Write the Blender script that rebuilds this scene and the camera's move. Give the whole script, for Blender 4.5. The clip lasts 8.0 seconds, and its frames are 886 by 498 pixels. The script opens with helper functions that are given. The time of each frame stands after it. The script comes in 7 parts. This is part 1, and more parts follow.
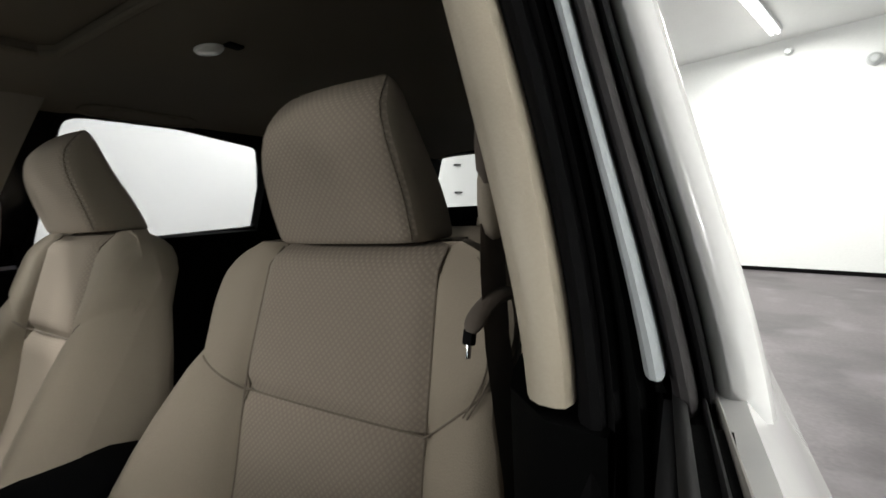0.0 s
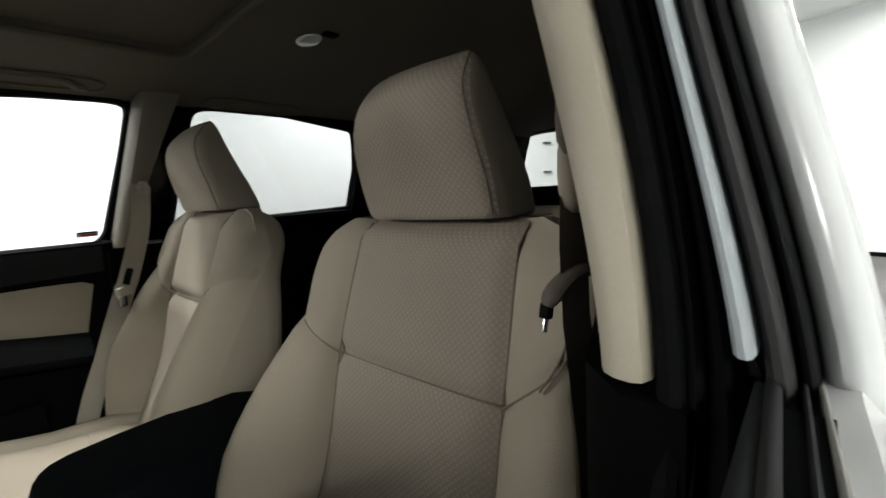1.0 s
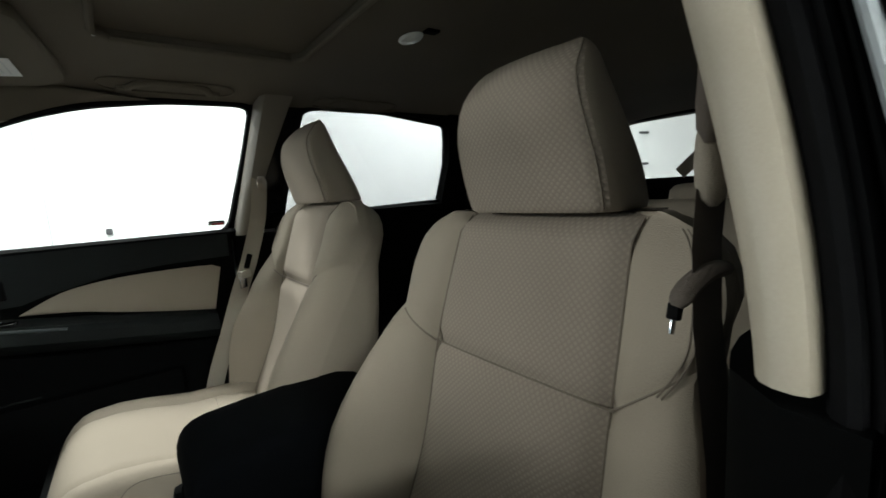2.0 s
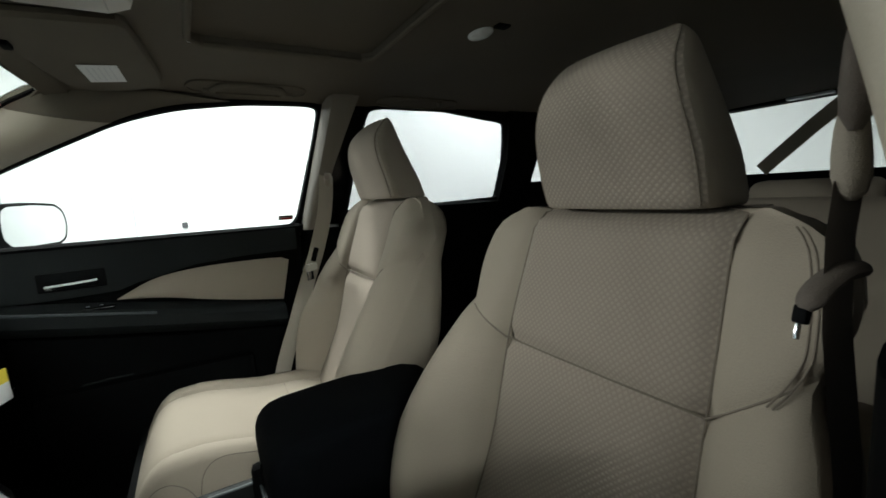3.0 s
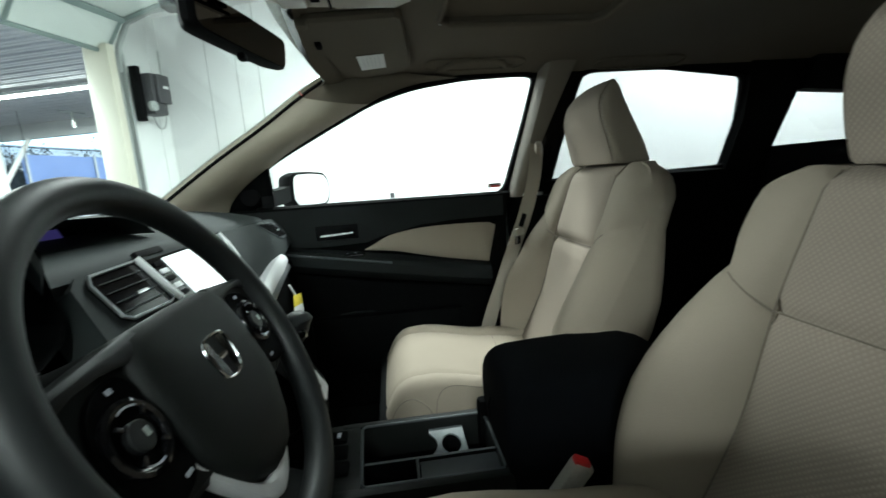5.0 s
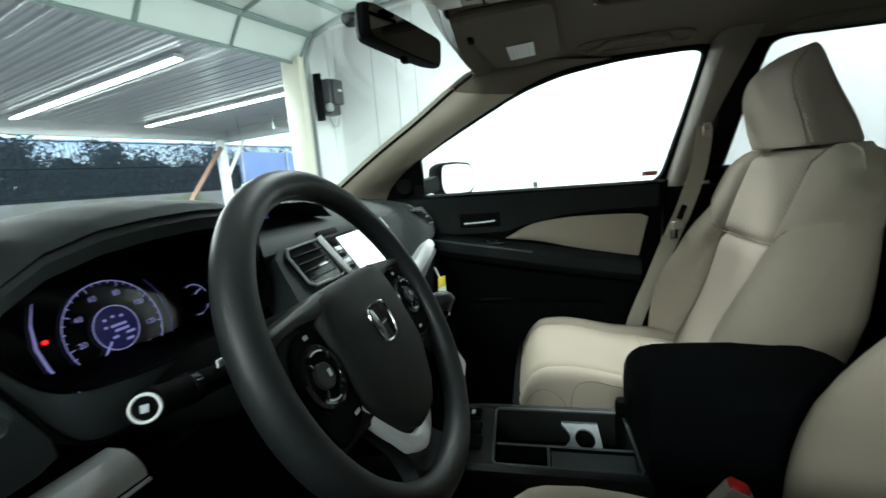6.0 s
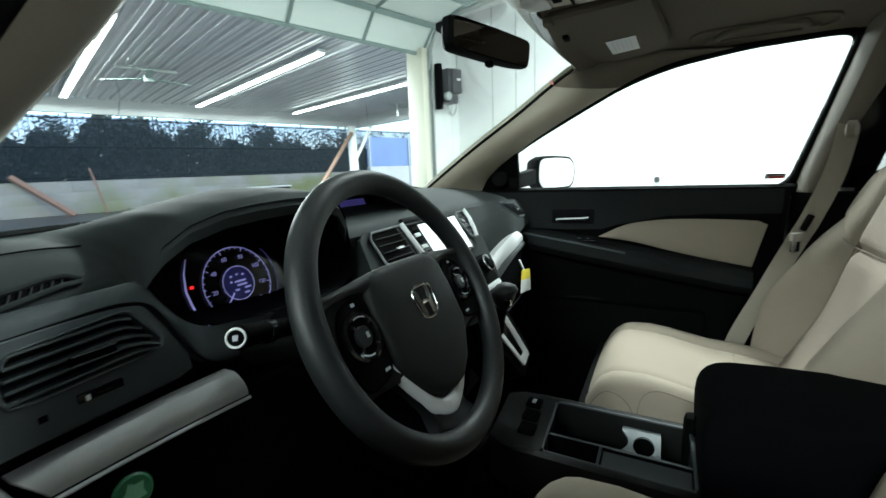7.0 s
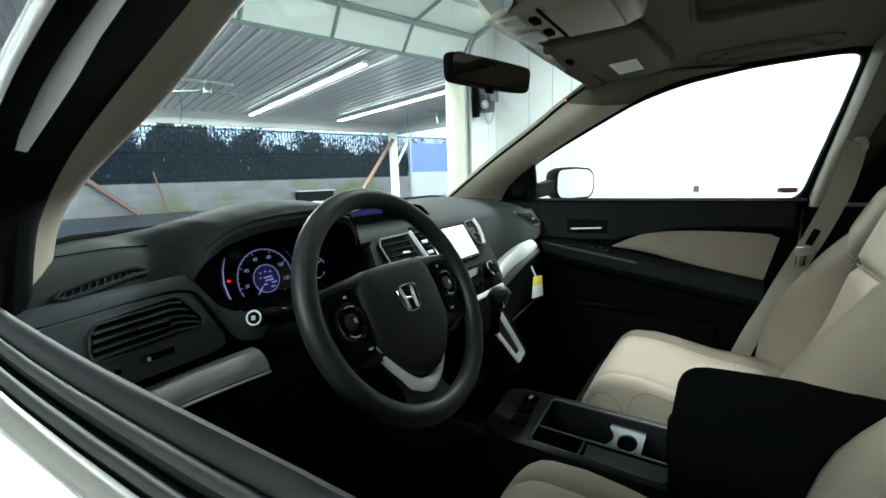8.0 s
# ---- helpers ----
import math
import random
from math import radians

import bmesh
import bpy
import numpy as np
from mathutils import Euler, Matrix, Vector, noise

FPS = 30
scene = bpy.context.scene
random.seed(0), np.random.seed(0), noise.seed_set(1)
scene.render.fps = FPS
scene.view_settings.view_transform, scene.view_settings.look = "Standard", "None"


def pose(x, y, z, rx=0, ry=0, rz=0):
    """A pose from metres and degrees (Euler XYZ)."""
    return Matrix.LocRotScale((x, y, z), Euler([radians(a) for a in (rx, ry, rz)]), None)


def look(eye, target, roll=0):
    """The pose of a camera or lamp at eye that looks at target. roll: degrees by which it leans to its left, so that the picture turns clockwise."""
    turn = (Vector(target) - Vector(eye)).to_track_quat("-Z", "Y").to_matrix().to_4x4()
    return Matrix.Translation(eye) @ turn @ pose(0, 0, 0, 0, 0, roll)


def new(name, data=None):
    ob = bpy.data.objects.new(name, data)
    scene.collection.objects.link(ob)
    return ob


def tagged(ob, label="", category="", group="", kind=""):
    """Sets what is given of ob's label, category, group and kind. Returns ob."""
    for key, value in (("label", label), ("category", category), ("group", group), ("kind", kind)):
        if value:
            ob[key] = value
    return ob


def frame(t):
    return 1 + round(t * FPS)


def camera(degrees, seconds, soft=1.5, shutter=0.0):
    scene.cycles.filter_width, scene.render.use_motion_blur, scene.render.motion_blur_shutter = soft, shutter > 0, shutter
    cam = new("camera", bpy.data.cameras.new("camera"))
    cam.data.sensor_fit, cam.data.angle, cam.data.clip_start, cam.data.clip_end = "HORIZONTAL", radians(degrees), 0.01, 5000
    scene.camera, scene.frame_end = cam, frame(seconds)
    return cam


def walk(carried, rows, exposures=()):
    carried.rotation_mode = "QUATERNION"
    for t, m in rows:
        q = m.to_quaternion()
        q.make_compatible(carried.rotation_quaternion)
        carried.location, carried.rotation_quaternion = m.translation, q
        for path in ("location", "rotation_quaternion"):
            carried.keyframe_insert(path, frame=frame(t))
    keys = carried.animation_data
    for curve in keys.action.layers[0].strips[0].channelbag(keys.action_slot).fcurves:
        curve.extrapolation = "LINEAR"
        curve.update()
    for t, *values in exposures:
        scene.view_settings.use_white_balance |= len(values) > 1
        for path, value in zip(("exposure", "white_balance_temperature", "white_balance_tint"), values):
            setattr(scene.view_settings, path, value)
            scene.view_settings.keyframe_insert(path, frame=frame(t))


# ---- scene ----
cam = camera(92.9, 8.0, shutter=0.4)
PATH = [
    (0, (-0.775, 0.335, 1.262), (0.229, -1.383, 1.057), -3.0),
    (0.5, (-0.787, 0.341, 1.256), (0.381, -1.262, 1.0), -3.0),
    (1, (-0.784, 0.337, 1.256), (0.548, -1.13, 0.986), -3.6),
    (1.5, (-0.778, 0.345, 1.257), (0.709, -0.963, 0.982), -3.7),
    (3, (-0.747, 0.389, 1.255), (0.969, -0.602, 0.986), -3.4),
    (3.5, (-0.744, 0.409, 1.253), (1.041, -0.449, 0.977), -3.3),
    (4, (-0.747, 0.438, 1.253), (1.124, -0.205, 0.956), -3.9),
    (5.5, (-0.757, 0.515, 1.234), (1.211, 0.591, 0.89), -4.0),
    (6, (-0.771, 0.503, 1.24), (1.151, 0.94, 0.902), -4.4),
    (6.5, (-0.792, 0.47, 1.254), (1.061, 1.144, 0.92), -2.9),
    (7, (-0.804, 0.412, 1.253), (0.934, 1.333, 0.888), -2.3),
    (7.5, (-0.827, 0.344, 1.256), (0.819, 1.413, 0.873), -2.2),
    (8, (-0.853, 0.295, 1.27), (0.795, 1.376, 0.936), -1.9),
]
walk(cam, [(t, look(eye, target, roll)) for t, eye, target, roll in PATH], [(0.0, -0.22, 6900, 17), (1.5, -0.15, 6650, 11), (3.5, -0.12, 6450, 8), (5.5, 0.06, 6200, 2), (8.0, 0.13, 6150, 2)])

# ---- world and light ----
world = bpy.data.worlds.new("sky")
scene.world = world
world.use_nodes = True
sky = world.node_tree.nodes.new("ShaderNodeTexSky")
sky.sky_type, sky.sun_disc, sky.sun_elevation, sky.sun_rotation = "NISHITA", False, radians(32), radians(200)
world.node_tree.links.new(sky.outputs[0], world.node_tree.nodes["Background"].inputs[0])
world.node_tree.nodes["Background"].inputs[1].default_value = 0.50
sky.ozone_density, sky.dust_density = 1.6, 1.0

# the garage stands turned against the car
GA = radians(17.0)
GX, GY = Vector((math.cos(GA), -math.sin(GA), 0)), Vector((math.sin(GA), math.cos(GA), 0))
GM = Matrix.Rotation(-GA, 4, "Z")


def g2w(u, v, z):
    return GX * u + GY * v + Vector((0, 0, z))


def tube_lamp(name, u, v, z, length, power):
    data = bpy.data.lights.new(name, "AREA")
    data.shape, data.size, data.size_y, data.energy, data.color = "RECTANGLE", 0.16, length, power, (0.93, 1.0, 0.97)
    ob = new(name, data)
    ob.matrix_world = GM @ pose(u, v, z)
    return ob


# the rear tube is a real one; the other three are added fill lamps
GARAGE_TUBES_AND_FILL = [(0.37, -6.1, 150), (-4.28, -0.4, 235), (1.9, 1.2, 265), (3.1, -2.2, 290)]
for u, v, power in GARAGE_TUBES_AND_FILL:
    tube_lamp("garage_lamp_and_fill", u, v, 3.28, 2.4, power)
CANOPY_TUBES = [(0.2, 9.4), (2.8, 9.4), (5.4, 9.4)]
for u, v in CANOPY_TUBES:
    tube_lamp("canopy_lamp", u, v - 0.5, 3.05, 4.6, 950)


# ---- materials ----
def material(name, color, rough=0.6, metal=0.0, bump=0.0, scale=200.0, vary=0.12, big=3.0, spec=0.5, coat=0.0):
    """A surface with variation at two scales and a fine relief."""
    m = bpy.data.materials.new(name)
    m.use_nodes = True
    nt = m.node_tree
    b = nt.nodes["Principled BSDF"]
    b.inputs["Roughness"].default_value, b.inputs["Metallic"].default_value = rough, metal
    b.inputs["Specular IOR Level"].default_value, b.inputs["Coat Weight"].default_value = spec, coat
    co = nt.nodes.new("ShaderNodeTexCoord")
    n1, n2 = nt.nodes.new("ShaderNodeTexNoise"), nt.nodes.new("ShaderNodeTexNoise")
    n1.inputs["Scale"].default_value, n2.inputs["Scale"].default_value = big, scale
    n1.inputs["Detail"].default_value, n2.inputs["Detail"].default_value = 5, 2
    for n in (n1, n2):
        nt.links.new(co.outputs["Object"], n.inputs["Vector"])
    add = nt.nodes.new("ShaderNodeMath")
    add.operation = "ADD"
    nt.links.new(n1.outputs["Fac"], add.inputs[0]), nt.links.new(n2.outputs["Fac"], add.inputs[1])
    mr = nt.nodes.new("ShaderNodeMapRange")
    mr.inputs["From Min"].default_value, mr.inputs["From Max"].default_value = 0.6, 1.4
    mr.inputs["To Min"].default_value, mr.inputs["To Max"].default_value = 1 - vary, 1 + vary
    nt.links.new(add.outputs[0], mr.inputs["Value"])
    mul = nt.nodes.new("ShaderNodeVectorMath")
    mul.operation = "SCALE"
    mul.inputs[0].default_value = color[:3]
    nt.links.new(mr.outputs[0], mul.inputs["Scale"])
    nt.links.new(mul.outputs[0], b.inputs["Base Color"])
    if bump:
        bp = nt.nodes.new("ShaderNodeBump")
        bp.inputs["Strength"].default_value, bp.inputs["Distance"].default_value = bump, 0.002
        nt.links.new(n2.outputs["Fac"], bp.inputs["Height"])
        nt.links.new(bp.outputs[0], b.inputs["Normal"])
    return m


def emitter(name, color, strength):
    m = bpy.data.materials.new(name)
    m.use_nodes = True
    b = m.node_tree.nodes["Principled BSDF"]
    b.inputs["Base Color"].default_value = (*color, 1)
    b.inputs["Emission Color"].default_value, b.inputs["Emission Strength"].default_value = (*color, 1), strength
    return m


def glass(name, tint=(0.97, 0.99, 0.98)):
    m = bpy.data.materials.new(name)
    m.use_nodes = True
    nt = m.node_tree
    nt.nodes.remove(nt.nodes["Principled BSDF"])
    out = nt.nodes["Material Output"]
    tr, gl, mx, fr = (nt.nodes.new("ShaderNode" + k) for k in ("BsdfTransparent", "BsdfGlossy", "MixShader", "LayerWeight"))
    tr.inputs[0].default_value = (*tint, 1)
    gl.inputs["Roughness"].default_value = 0.02
    pw, ml = nt.nodes.new("ShaderNodeMath"), nt.nodes.new("ShaderNodeMath")
    pw.operation, ml.operation = "POWER", "MULTIPLY_ADD"
    pw.inputs[1].default_value, ml.inputs[1].default_value, ml.inputs[2].default_value = 5.0, 0.5, 0.02
    fr.inputs["Blend"].default_value = 0.5
    nt.links.new(fr.outputs["Facing"], pw.inputs[0]), nt.links.new(pw.outputs[0], ml.inputs[0])
    nt.links.new(ml.outputs[0], mx.inputs[0]), nt.links.new(tr.outputs[0], mx.inputs[1]), nt.links.new(gl.outputs[0], mx.inputs[2])
    nt.links.new(mx.outputs[0], out.inputs[0])
    return m


def weave(name, color, pitch=0.0053):
    """Beige cloth with a small woven diamond pattern."""
    m = material(name, color, 0.9, bump=0.3, scale=900, vary=0.06, spec=0.2)
    nt = m.node_tree
    b = nt.nodes["Principled BSDF"]
    co = next(n for n in nt.nodes if n.type == "TEX_COORD")
    waves = []
    for turn in (45, -45):
        mp = nt.nodes.new("ShaderNodeMapping")
        mp.inputs["Rotation"].default_value = (0, radians(turn), 0)
        w = nt.nodes.new("ShaderNodeTexWave")
        w.inputs["Scale"].default_value = 0.31 / pitch
        w.inputs["Distortion"].default_value = 0.4
        w.inputs["Detail"].default_value = 1
        nt.links.new(co.outputs["Object"], mp.inputs[0]), nt.links.new(mp.outputs[0], w.inputs["Vector"])
        waves.append(w)
    mul = nt.nodes.new("ShaderNodeMath")
    mul.operation = "MULTIPLY"
    nt.links.new(waves[0].outputs["Fac"], mul.inputs[0]), nt.links.new(waves[1].outputs["Fac"], mul.inputs[1])
    mix = nt.nodes.new("ShaderNodeMix")
    mix.data_type, mix.blend_type = "RGBA", "MULTIPLY"
    old = b.inputs["Base Color"].links[0].from_socket
    mr = nt.nodes.new("ShaderNodeMapRange")
    mr.inputs["From Max"].default_value = 0.45
    mr.inputs["To Min"].default_value, mr.inputs["To Max"].default_value = 0.86, 1.01
    nt.links.new(mul.outputs[0], mr.inputs[0])
    mix.inputs[0].default_value = 1.0
    nt.links.new(old, mix.inputs[6]), nt.links.new(mr.outputs[0], mix.inputs[7])
    nt.links.new(mix.outputs[2], b.inputs["Base Color"])
    bp = nt.nodes.new("ShaderNodeBump")
    bp.inputs["Strength"].default_value, bp.inputs["Distance"].default_value = 0.5, 0.0012
    nt.links.new(mul.outputs[0], bp.inputs["Height"]), nt.links.new(bp.outputs[0], b.inputs["Normal"])
    return m


CLOTH = material("beige_cloth", (0.280, 0.236, 0.187), 0.85, bump=0.35, scale=700, vary=0.07, spec=0.25)
WEAVE = weave("beige_woven_cloth", (0.285, 0.238, 0.194), 0.0058)
TRIM = material("beige_plastic", (0.335, 0.292, 0.230), 0.55, bump=0.08, scale=500, vary=0.05)
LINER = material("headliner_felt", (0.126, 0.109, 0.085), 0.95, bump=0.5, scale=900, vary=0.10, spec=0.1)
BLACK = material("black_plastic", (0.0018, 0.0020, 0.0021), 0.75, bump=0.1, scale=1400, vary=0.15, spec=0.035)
DASHM = material("dash_soft_black", (0.0285, 0.0330, 0.0332), 0.72, bump=0.12, scale=1500, vary=0.12, spec=0.09)
RUBBER = material("black_rubber", (0.0026, 0.0026, 0.003), 0.75, bump=0.1, scale=300, spec=0.07)
WHEELM = material("wheel_urethane", (0.0100, 0.0112, 0.0118), 0.5, bump=0.05, scale=1600, spec=0.30)
HUBM = material("airbag_cover_plastic", (0.0058, 0.0068, 0.0064), 0.6, bump=0.12, scale=1500, vary=0.12, spec=0.22)
GLOSSY = material("gloss_black", (0.006, 0.006, 0.007), 0.12)
CARPET = material("black_carpet", (0.002, 0.002, 0.002), 0.95, bump=0.8, scale=700, spec=0.05)
FABRICB = material("black_cloth", (0.0014, 0.0018, 0.0025), 0.95, bump=0.5, scale=900, spec=0.06)
SILVER = material("brushed_silver", (0.82, 0.83, 0.84), 0.34, 0.15, bump=0.1, scale=900, vary=0.06)
STRIPD = material("satin_grey_trim", (0.16, 0.17, 0.175), 0.38, 0.35, bump=0.1, scale=900, vary=0.08)
CHROME = material("chrome", (0.75, 0.76, 0.77), 0.12, 1.0, vary=0.03)
# the grey channel lightened, to stand for the light on it
LITSTRIP = material("lit_grey_channel", (0.74, 0.73, 0.73), 0.5, vary=0.05)
GREYSTRIP = material("grey_channel", (0.27, 0.295, 0.31), 0.5, vary=0.06)
PAINT = material("white_car_paint", (0.80, 0.80, 0.80), 0.25, coat=0.6, vary=0.02)
GLASS = glass("window_glass")
REARGLASS = glass("light_tinted_glass", (0.80, 0.81, 0.81))
DARKGLASS = glass("tinted_glass", (0.57, 0.575, 0.58))
PRIVACY = glass("privacy_glass", (0.13, 0.13, 0.135))
MIRROR = material("mirror_silver", (0.85, 0.86, 0.87), 0.03, 1.0, vary=0.01)
WALLW = material("white_wall_paint", (0.80, 0.82, 0.81), 0.6, bump=0.2, scale=60, vary=0.05, big=0.8)
CEILW = material("white_ceiling_paint", (0.78, 0.79, 0.78), 0.7, bump=0.2, scale=60, vary=0.05, big=0.7)
FLOORC = material("stained_concrete", (0.115, 0.102, 0.108), 0.5, bump=0.3, scale=40, vary=0.30, big=0.9)
METALW = material("white_steel_sheet", (0.55, 0.57, 0.58), 0.45, 0.2, vary=0.10, big=0.6, scale=30)
TUBE = emitter("tube_glow", (0.95, 1.0, 0.97), 14.0)
# the beige trim plastic again, darkened to stand for shade
PILLARSHADE = material("shaded_beige_plastic", (0.150, 0.130, 0.104), 0.6, bump=0.08, scale=500, vary=0.05)
STRAP = material("seat_belt_webbing", (0.27, 0.230, 0.185), 0.8, bump=0.6, scale=1200)
RED = material("red_plastic", (0.55, 0.02, 0.02), 0.4)

WETGROUND = material("wet_asphalt", (0.050, 0.048, 0.045), 0.38, spec=0.35, bump=0.5, scale=30, vary=0.3, big=0.5)
JAMBM = material("cream_paint", (0.62, 0.60, 0.50), 0.5, vary=0.06)
STEEL = material("galvanised_steel", (0.45, 0.48, 0.47), 0.4, 0.7, vary=0.1)
JOINTM = material("grey_joint_strip", (0.40, 0.42, 0.42), 0.6, vary=0.1)
STEELG = material("green_grey_steel", (0.22, 0.28, 0.27), 0.45, 0.2, vary=0.1)
DOORW = material("white_door_panel", (0.66, 0.72, 0.69), 0.5, vary=0.06)
OPENERG = material("dark_grey_plastic", (0.06, 0.06, 0.065), 0.4)
CONCRETE = material("mossy_concrete", (0.20, 0.205, 0.20), 0.85, bump=0.6, scale=25, vary=0.22, big=0.8)


def mossy(m, patches):
    """Stained patches that run across the pieces."""
    nt = m.node_tree
    b = nt.nodes["Principled BSDF"]
    geo, mp = nt.nodes.new("ShaderNodeNewGeometry"), nt.nodes.new("ShaderNodeMapping")
    mp.inputs["Scale"].default_value = (0.34, 0.34, 0.45)
    nt.links.new(geo.outputs["Position"], mp.inputs[0])
    for lo, hi, col, sc in patches:
        n, r, mx = nt.nodes.new("ShaderNodeTexNoise"), nt.nodes.new("ShaderNodeMapRange"), nt.nodes.new("ShaderNodeMix")
        n.inputs["Scale"].default_value, n.inputs["Detail"].default_value = sc, 6
        nt.links.new(mp.outputs[0], n.inputs["Vector"]), nt.links.new(n.outputs["Fac"], r.inputs[0])
        r.inputs[1].default_value, r.inputs[2].default_value, r.inputs[4].default_value = lo, hi, 0.8
        mx.data_type = "RGBA"
        old = b.inputs["Base Color"].links[0].from_socket
        nt.links.new(r.outputs[0], mx.inputs[0]), nt.links.new(old, mx.inputs[6])
        mx.inputs[7].default_value = col
        nt.links.new(mx.outputs[2], b.inputs["Base Color"])


mossy(CONCRETE, ((0.50, 0.66, (0.105, 0.130, 0.030, 1), 0.8), (0.50, 0.72, (0.17, 0.165, 0.15, 1), 2.3)))
mossy(FLOORC, ((0.50, 0.60, (0.050, 0.045, 0.048, 1), 2.2), (0.55, 0.75, (0.20, 0.185, 0.195, 1), 5.0)))
TARP = material("blue_tarpaulin", (0.20, 0.30, 0.55), 0.6, vary=0.15, big=0.8)
TIMBER = material("weathered_timber", (0.19, 0.115, 0.085), 0.8, bump=0.5, scale=40, vary=0.2)
SCREENCLOTH = material("privacy_cloth", (0.046, 0.055, 0.063), 0.9, vary=0.25, big=0.6)
LEAF = material("dark_foliage", (0.095, 0.120, 0.100), 0.6, vary=0.35, big=2.0)
PAPER = material("white_paper", (0.75, 0.76, 0.76), 0.7, vary=0.04)
YELLOW = material("yellow_paper", (0.75, 0.60, 0.05), 0.7)
LABELG = material("grey_print_and_glint", (0.45, 0.47, 0.52), 0.7)
PRINT = material("faint_print", (0.62, 0.63, 0.65), 0.7)
LENS = material("clear_lens", (0.62, 0.63, 0.60), 0.2, vary=0.03)
GREYLID = material("dark_grey_lid", (0.035, 0.038, 0.042), 0.5)
GREYLID2 = material("pale_grey_insert", (0.16, 0.18, 0.19), 0.5)
BUCKLEG = material("pale_beige_plastic", (0.42, 0.39, 0.34), 0.4)
GREENB = material("green_plastic", (0.03, 0.16, 0.07), 0.35)
GREENL = material("pale_green_mark", (0.25, 0.50, 0.32), 0.4)
MIRRORD = material("dark_mirror_glass", (0.30, 0.28, 0.26), 0.03, 1.0, vary=0.01)
DIALW = emitter("dial_white", (0.48, 0.45, 1.0), 0.32)
DIALB = emitter("dial_violet", (0.022, 0.020, 0.12), 0.25)
DIALD = emitter("dim_violet", (0.05, 0.04, 0.18), 0.4)
REDGLOW = emitter("red_warning", (1.0, 0.02, 0.02), 1.2)
SCREENW = emitter("lit_screen", (0.85, 0.90, 0.92), 0.9)
SEAM = material("seam_thread", (0.15, 0.122, 0.095), 0.9)

OUTERF = material("dark_grey_frame", (0.019, 0.017, 0.018), 0.6, vary=0.08, spec=0.2)
CANOPYM = material("pale_steel_sheet", (0.60, 0.60, 0.63), 0.30, 0.65, vary=0.14, big=0.5, scale=12)
SILLD = material("dark_sill_plastic", (0.0062, 0.0064, 0.0075), 0.6, vary=0.08, spec=0.2)
SILLG = material("grey_sill_strip", (0.0062, 0.0060, 0.0066), 0.55, vary=0.12)
SILLL = material("pale_sill_strip", (0.20, 0.19, 0.175), 0.4, vary=0.12)
MESHCLOTH = glass("thin_mesh_cloth", (0.84, 0.84, 0.92))
for nd in MESHCLOTH.node_tree.nodes:
    if nd.type == "BSDF_GLOSSY":
        nd.inputs["Roughness"].default_value, nd.inputs["Color"].default_value = 1.0, (0.090, 0.125, 0.135, 1)
    if nd.type == "MATH" and nd.operation == "MULTIPLY_ADD":
        nd.inputs[2].default_value = 0.30
# one webbing in two tones: lit for the passenger belt, shaded for the driver's
STRAPLIT = material("lit_belt_webbing", (0.31, 0.272, 0.225), 0.8, bump=0.6, scale=1200)
STRAPSHADE = material("shaded_belt_webbing", (0.100, 0.080, 0.066), 0.8, bump=0.6, scale=1200)


def blocks(m, along):
    """Faint painted joints of concrete blocks, 0.40 by 0.20 m, on an upright wall."""
    nt = m.node_tree
    b = nt.nodes["Principled BSDF"]
    geo, dot, sep, com, br, mul = (nt.nodes.new("ShaderNode" + k) for k in ("NewGeometry", "VectorMath", "SeparateXYZ", "CombineXYZ", "TexBrick", "Mix"))
    dot.operation = "DOT_PRODUCT"
    dot.inputs[1].default_value = along
    nt.links.new(geo.outputs["Position"], dot.inputs[0]), nt.links.new(geo.outputs["Position"], sep.inputs[0])
    nt.links.new(dot.outputs["Value"], com.inputs[0]), nt.links.new(sep.outputs[2], com.inputs[1])
    br.inputs["Scale"].default_value, br.inputs["Brick Width"].default_value, br.inputs["Row Height"].default_value = 1.0, 0.40, 0.20
    br.inputs["Mortar Size"].default_value = 0.005
    br.inputs["Color1"].default_value, br.inputs["Color2"].default_value, br.inputs["Mortar"].default_value = (1, 1, 1, 1), (0.985, 0.985, 0.985, 1), (0.955, 0.955, 0.96, 1)
    nt.links.new(com.outputs[0], br.inputs["Vector"])
    mul.data_type, mul.blend_type = "RGBA", "MULTIPLY"
    mul.inputs[0].default_value = 1.0
    old = b.inputs["Base Color"].links[0].from_socket
    nt.links.new(old, mul.inputs[6]), nt.links.new(br.outputs["Color"], mul.inputs[7])
    nt.links.new(mul.outputs[2], b.inputs["Base Color"])
    return m


WALLBLOCK = blocks(material("white_painted_blocks", (0.80, 0.81, 0.81), 0.6, bump=0.2, scale=60, vary=0.05, big=0.8), GY)
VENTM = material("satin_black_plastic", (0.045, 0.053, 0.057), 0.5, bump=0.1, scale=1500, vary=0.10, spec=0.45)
DOORM = material("door_black_plastic", (0.0098, 0.0115, 0.0118), 0.7, bump=0.12, scale=1500, vary=0.12, spec=0.12)




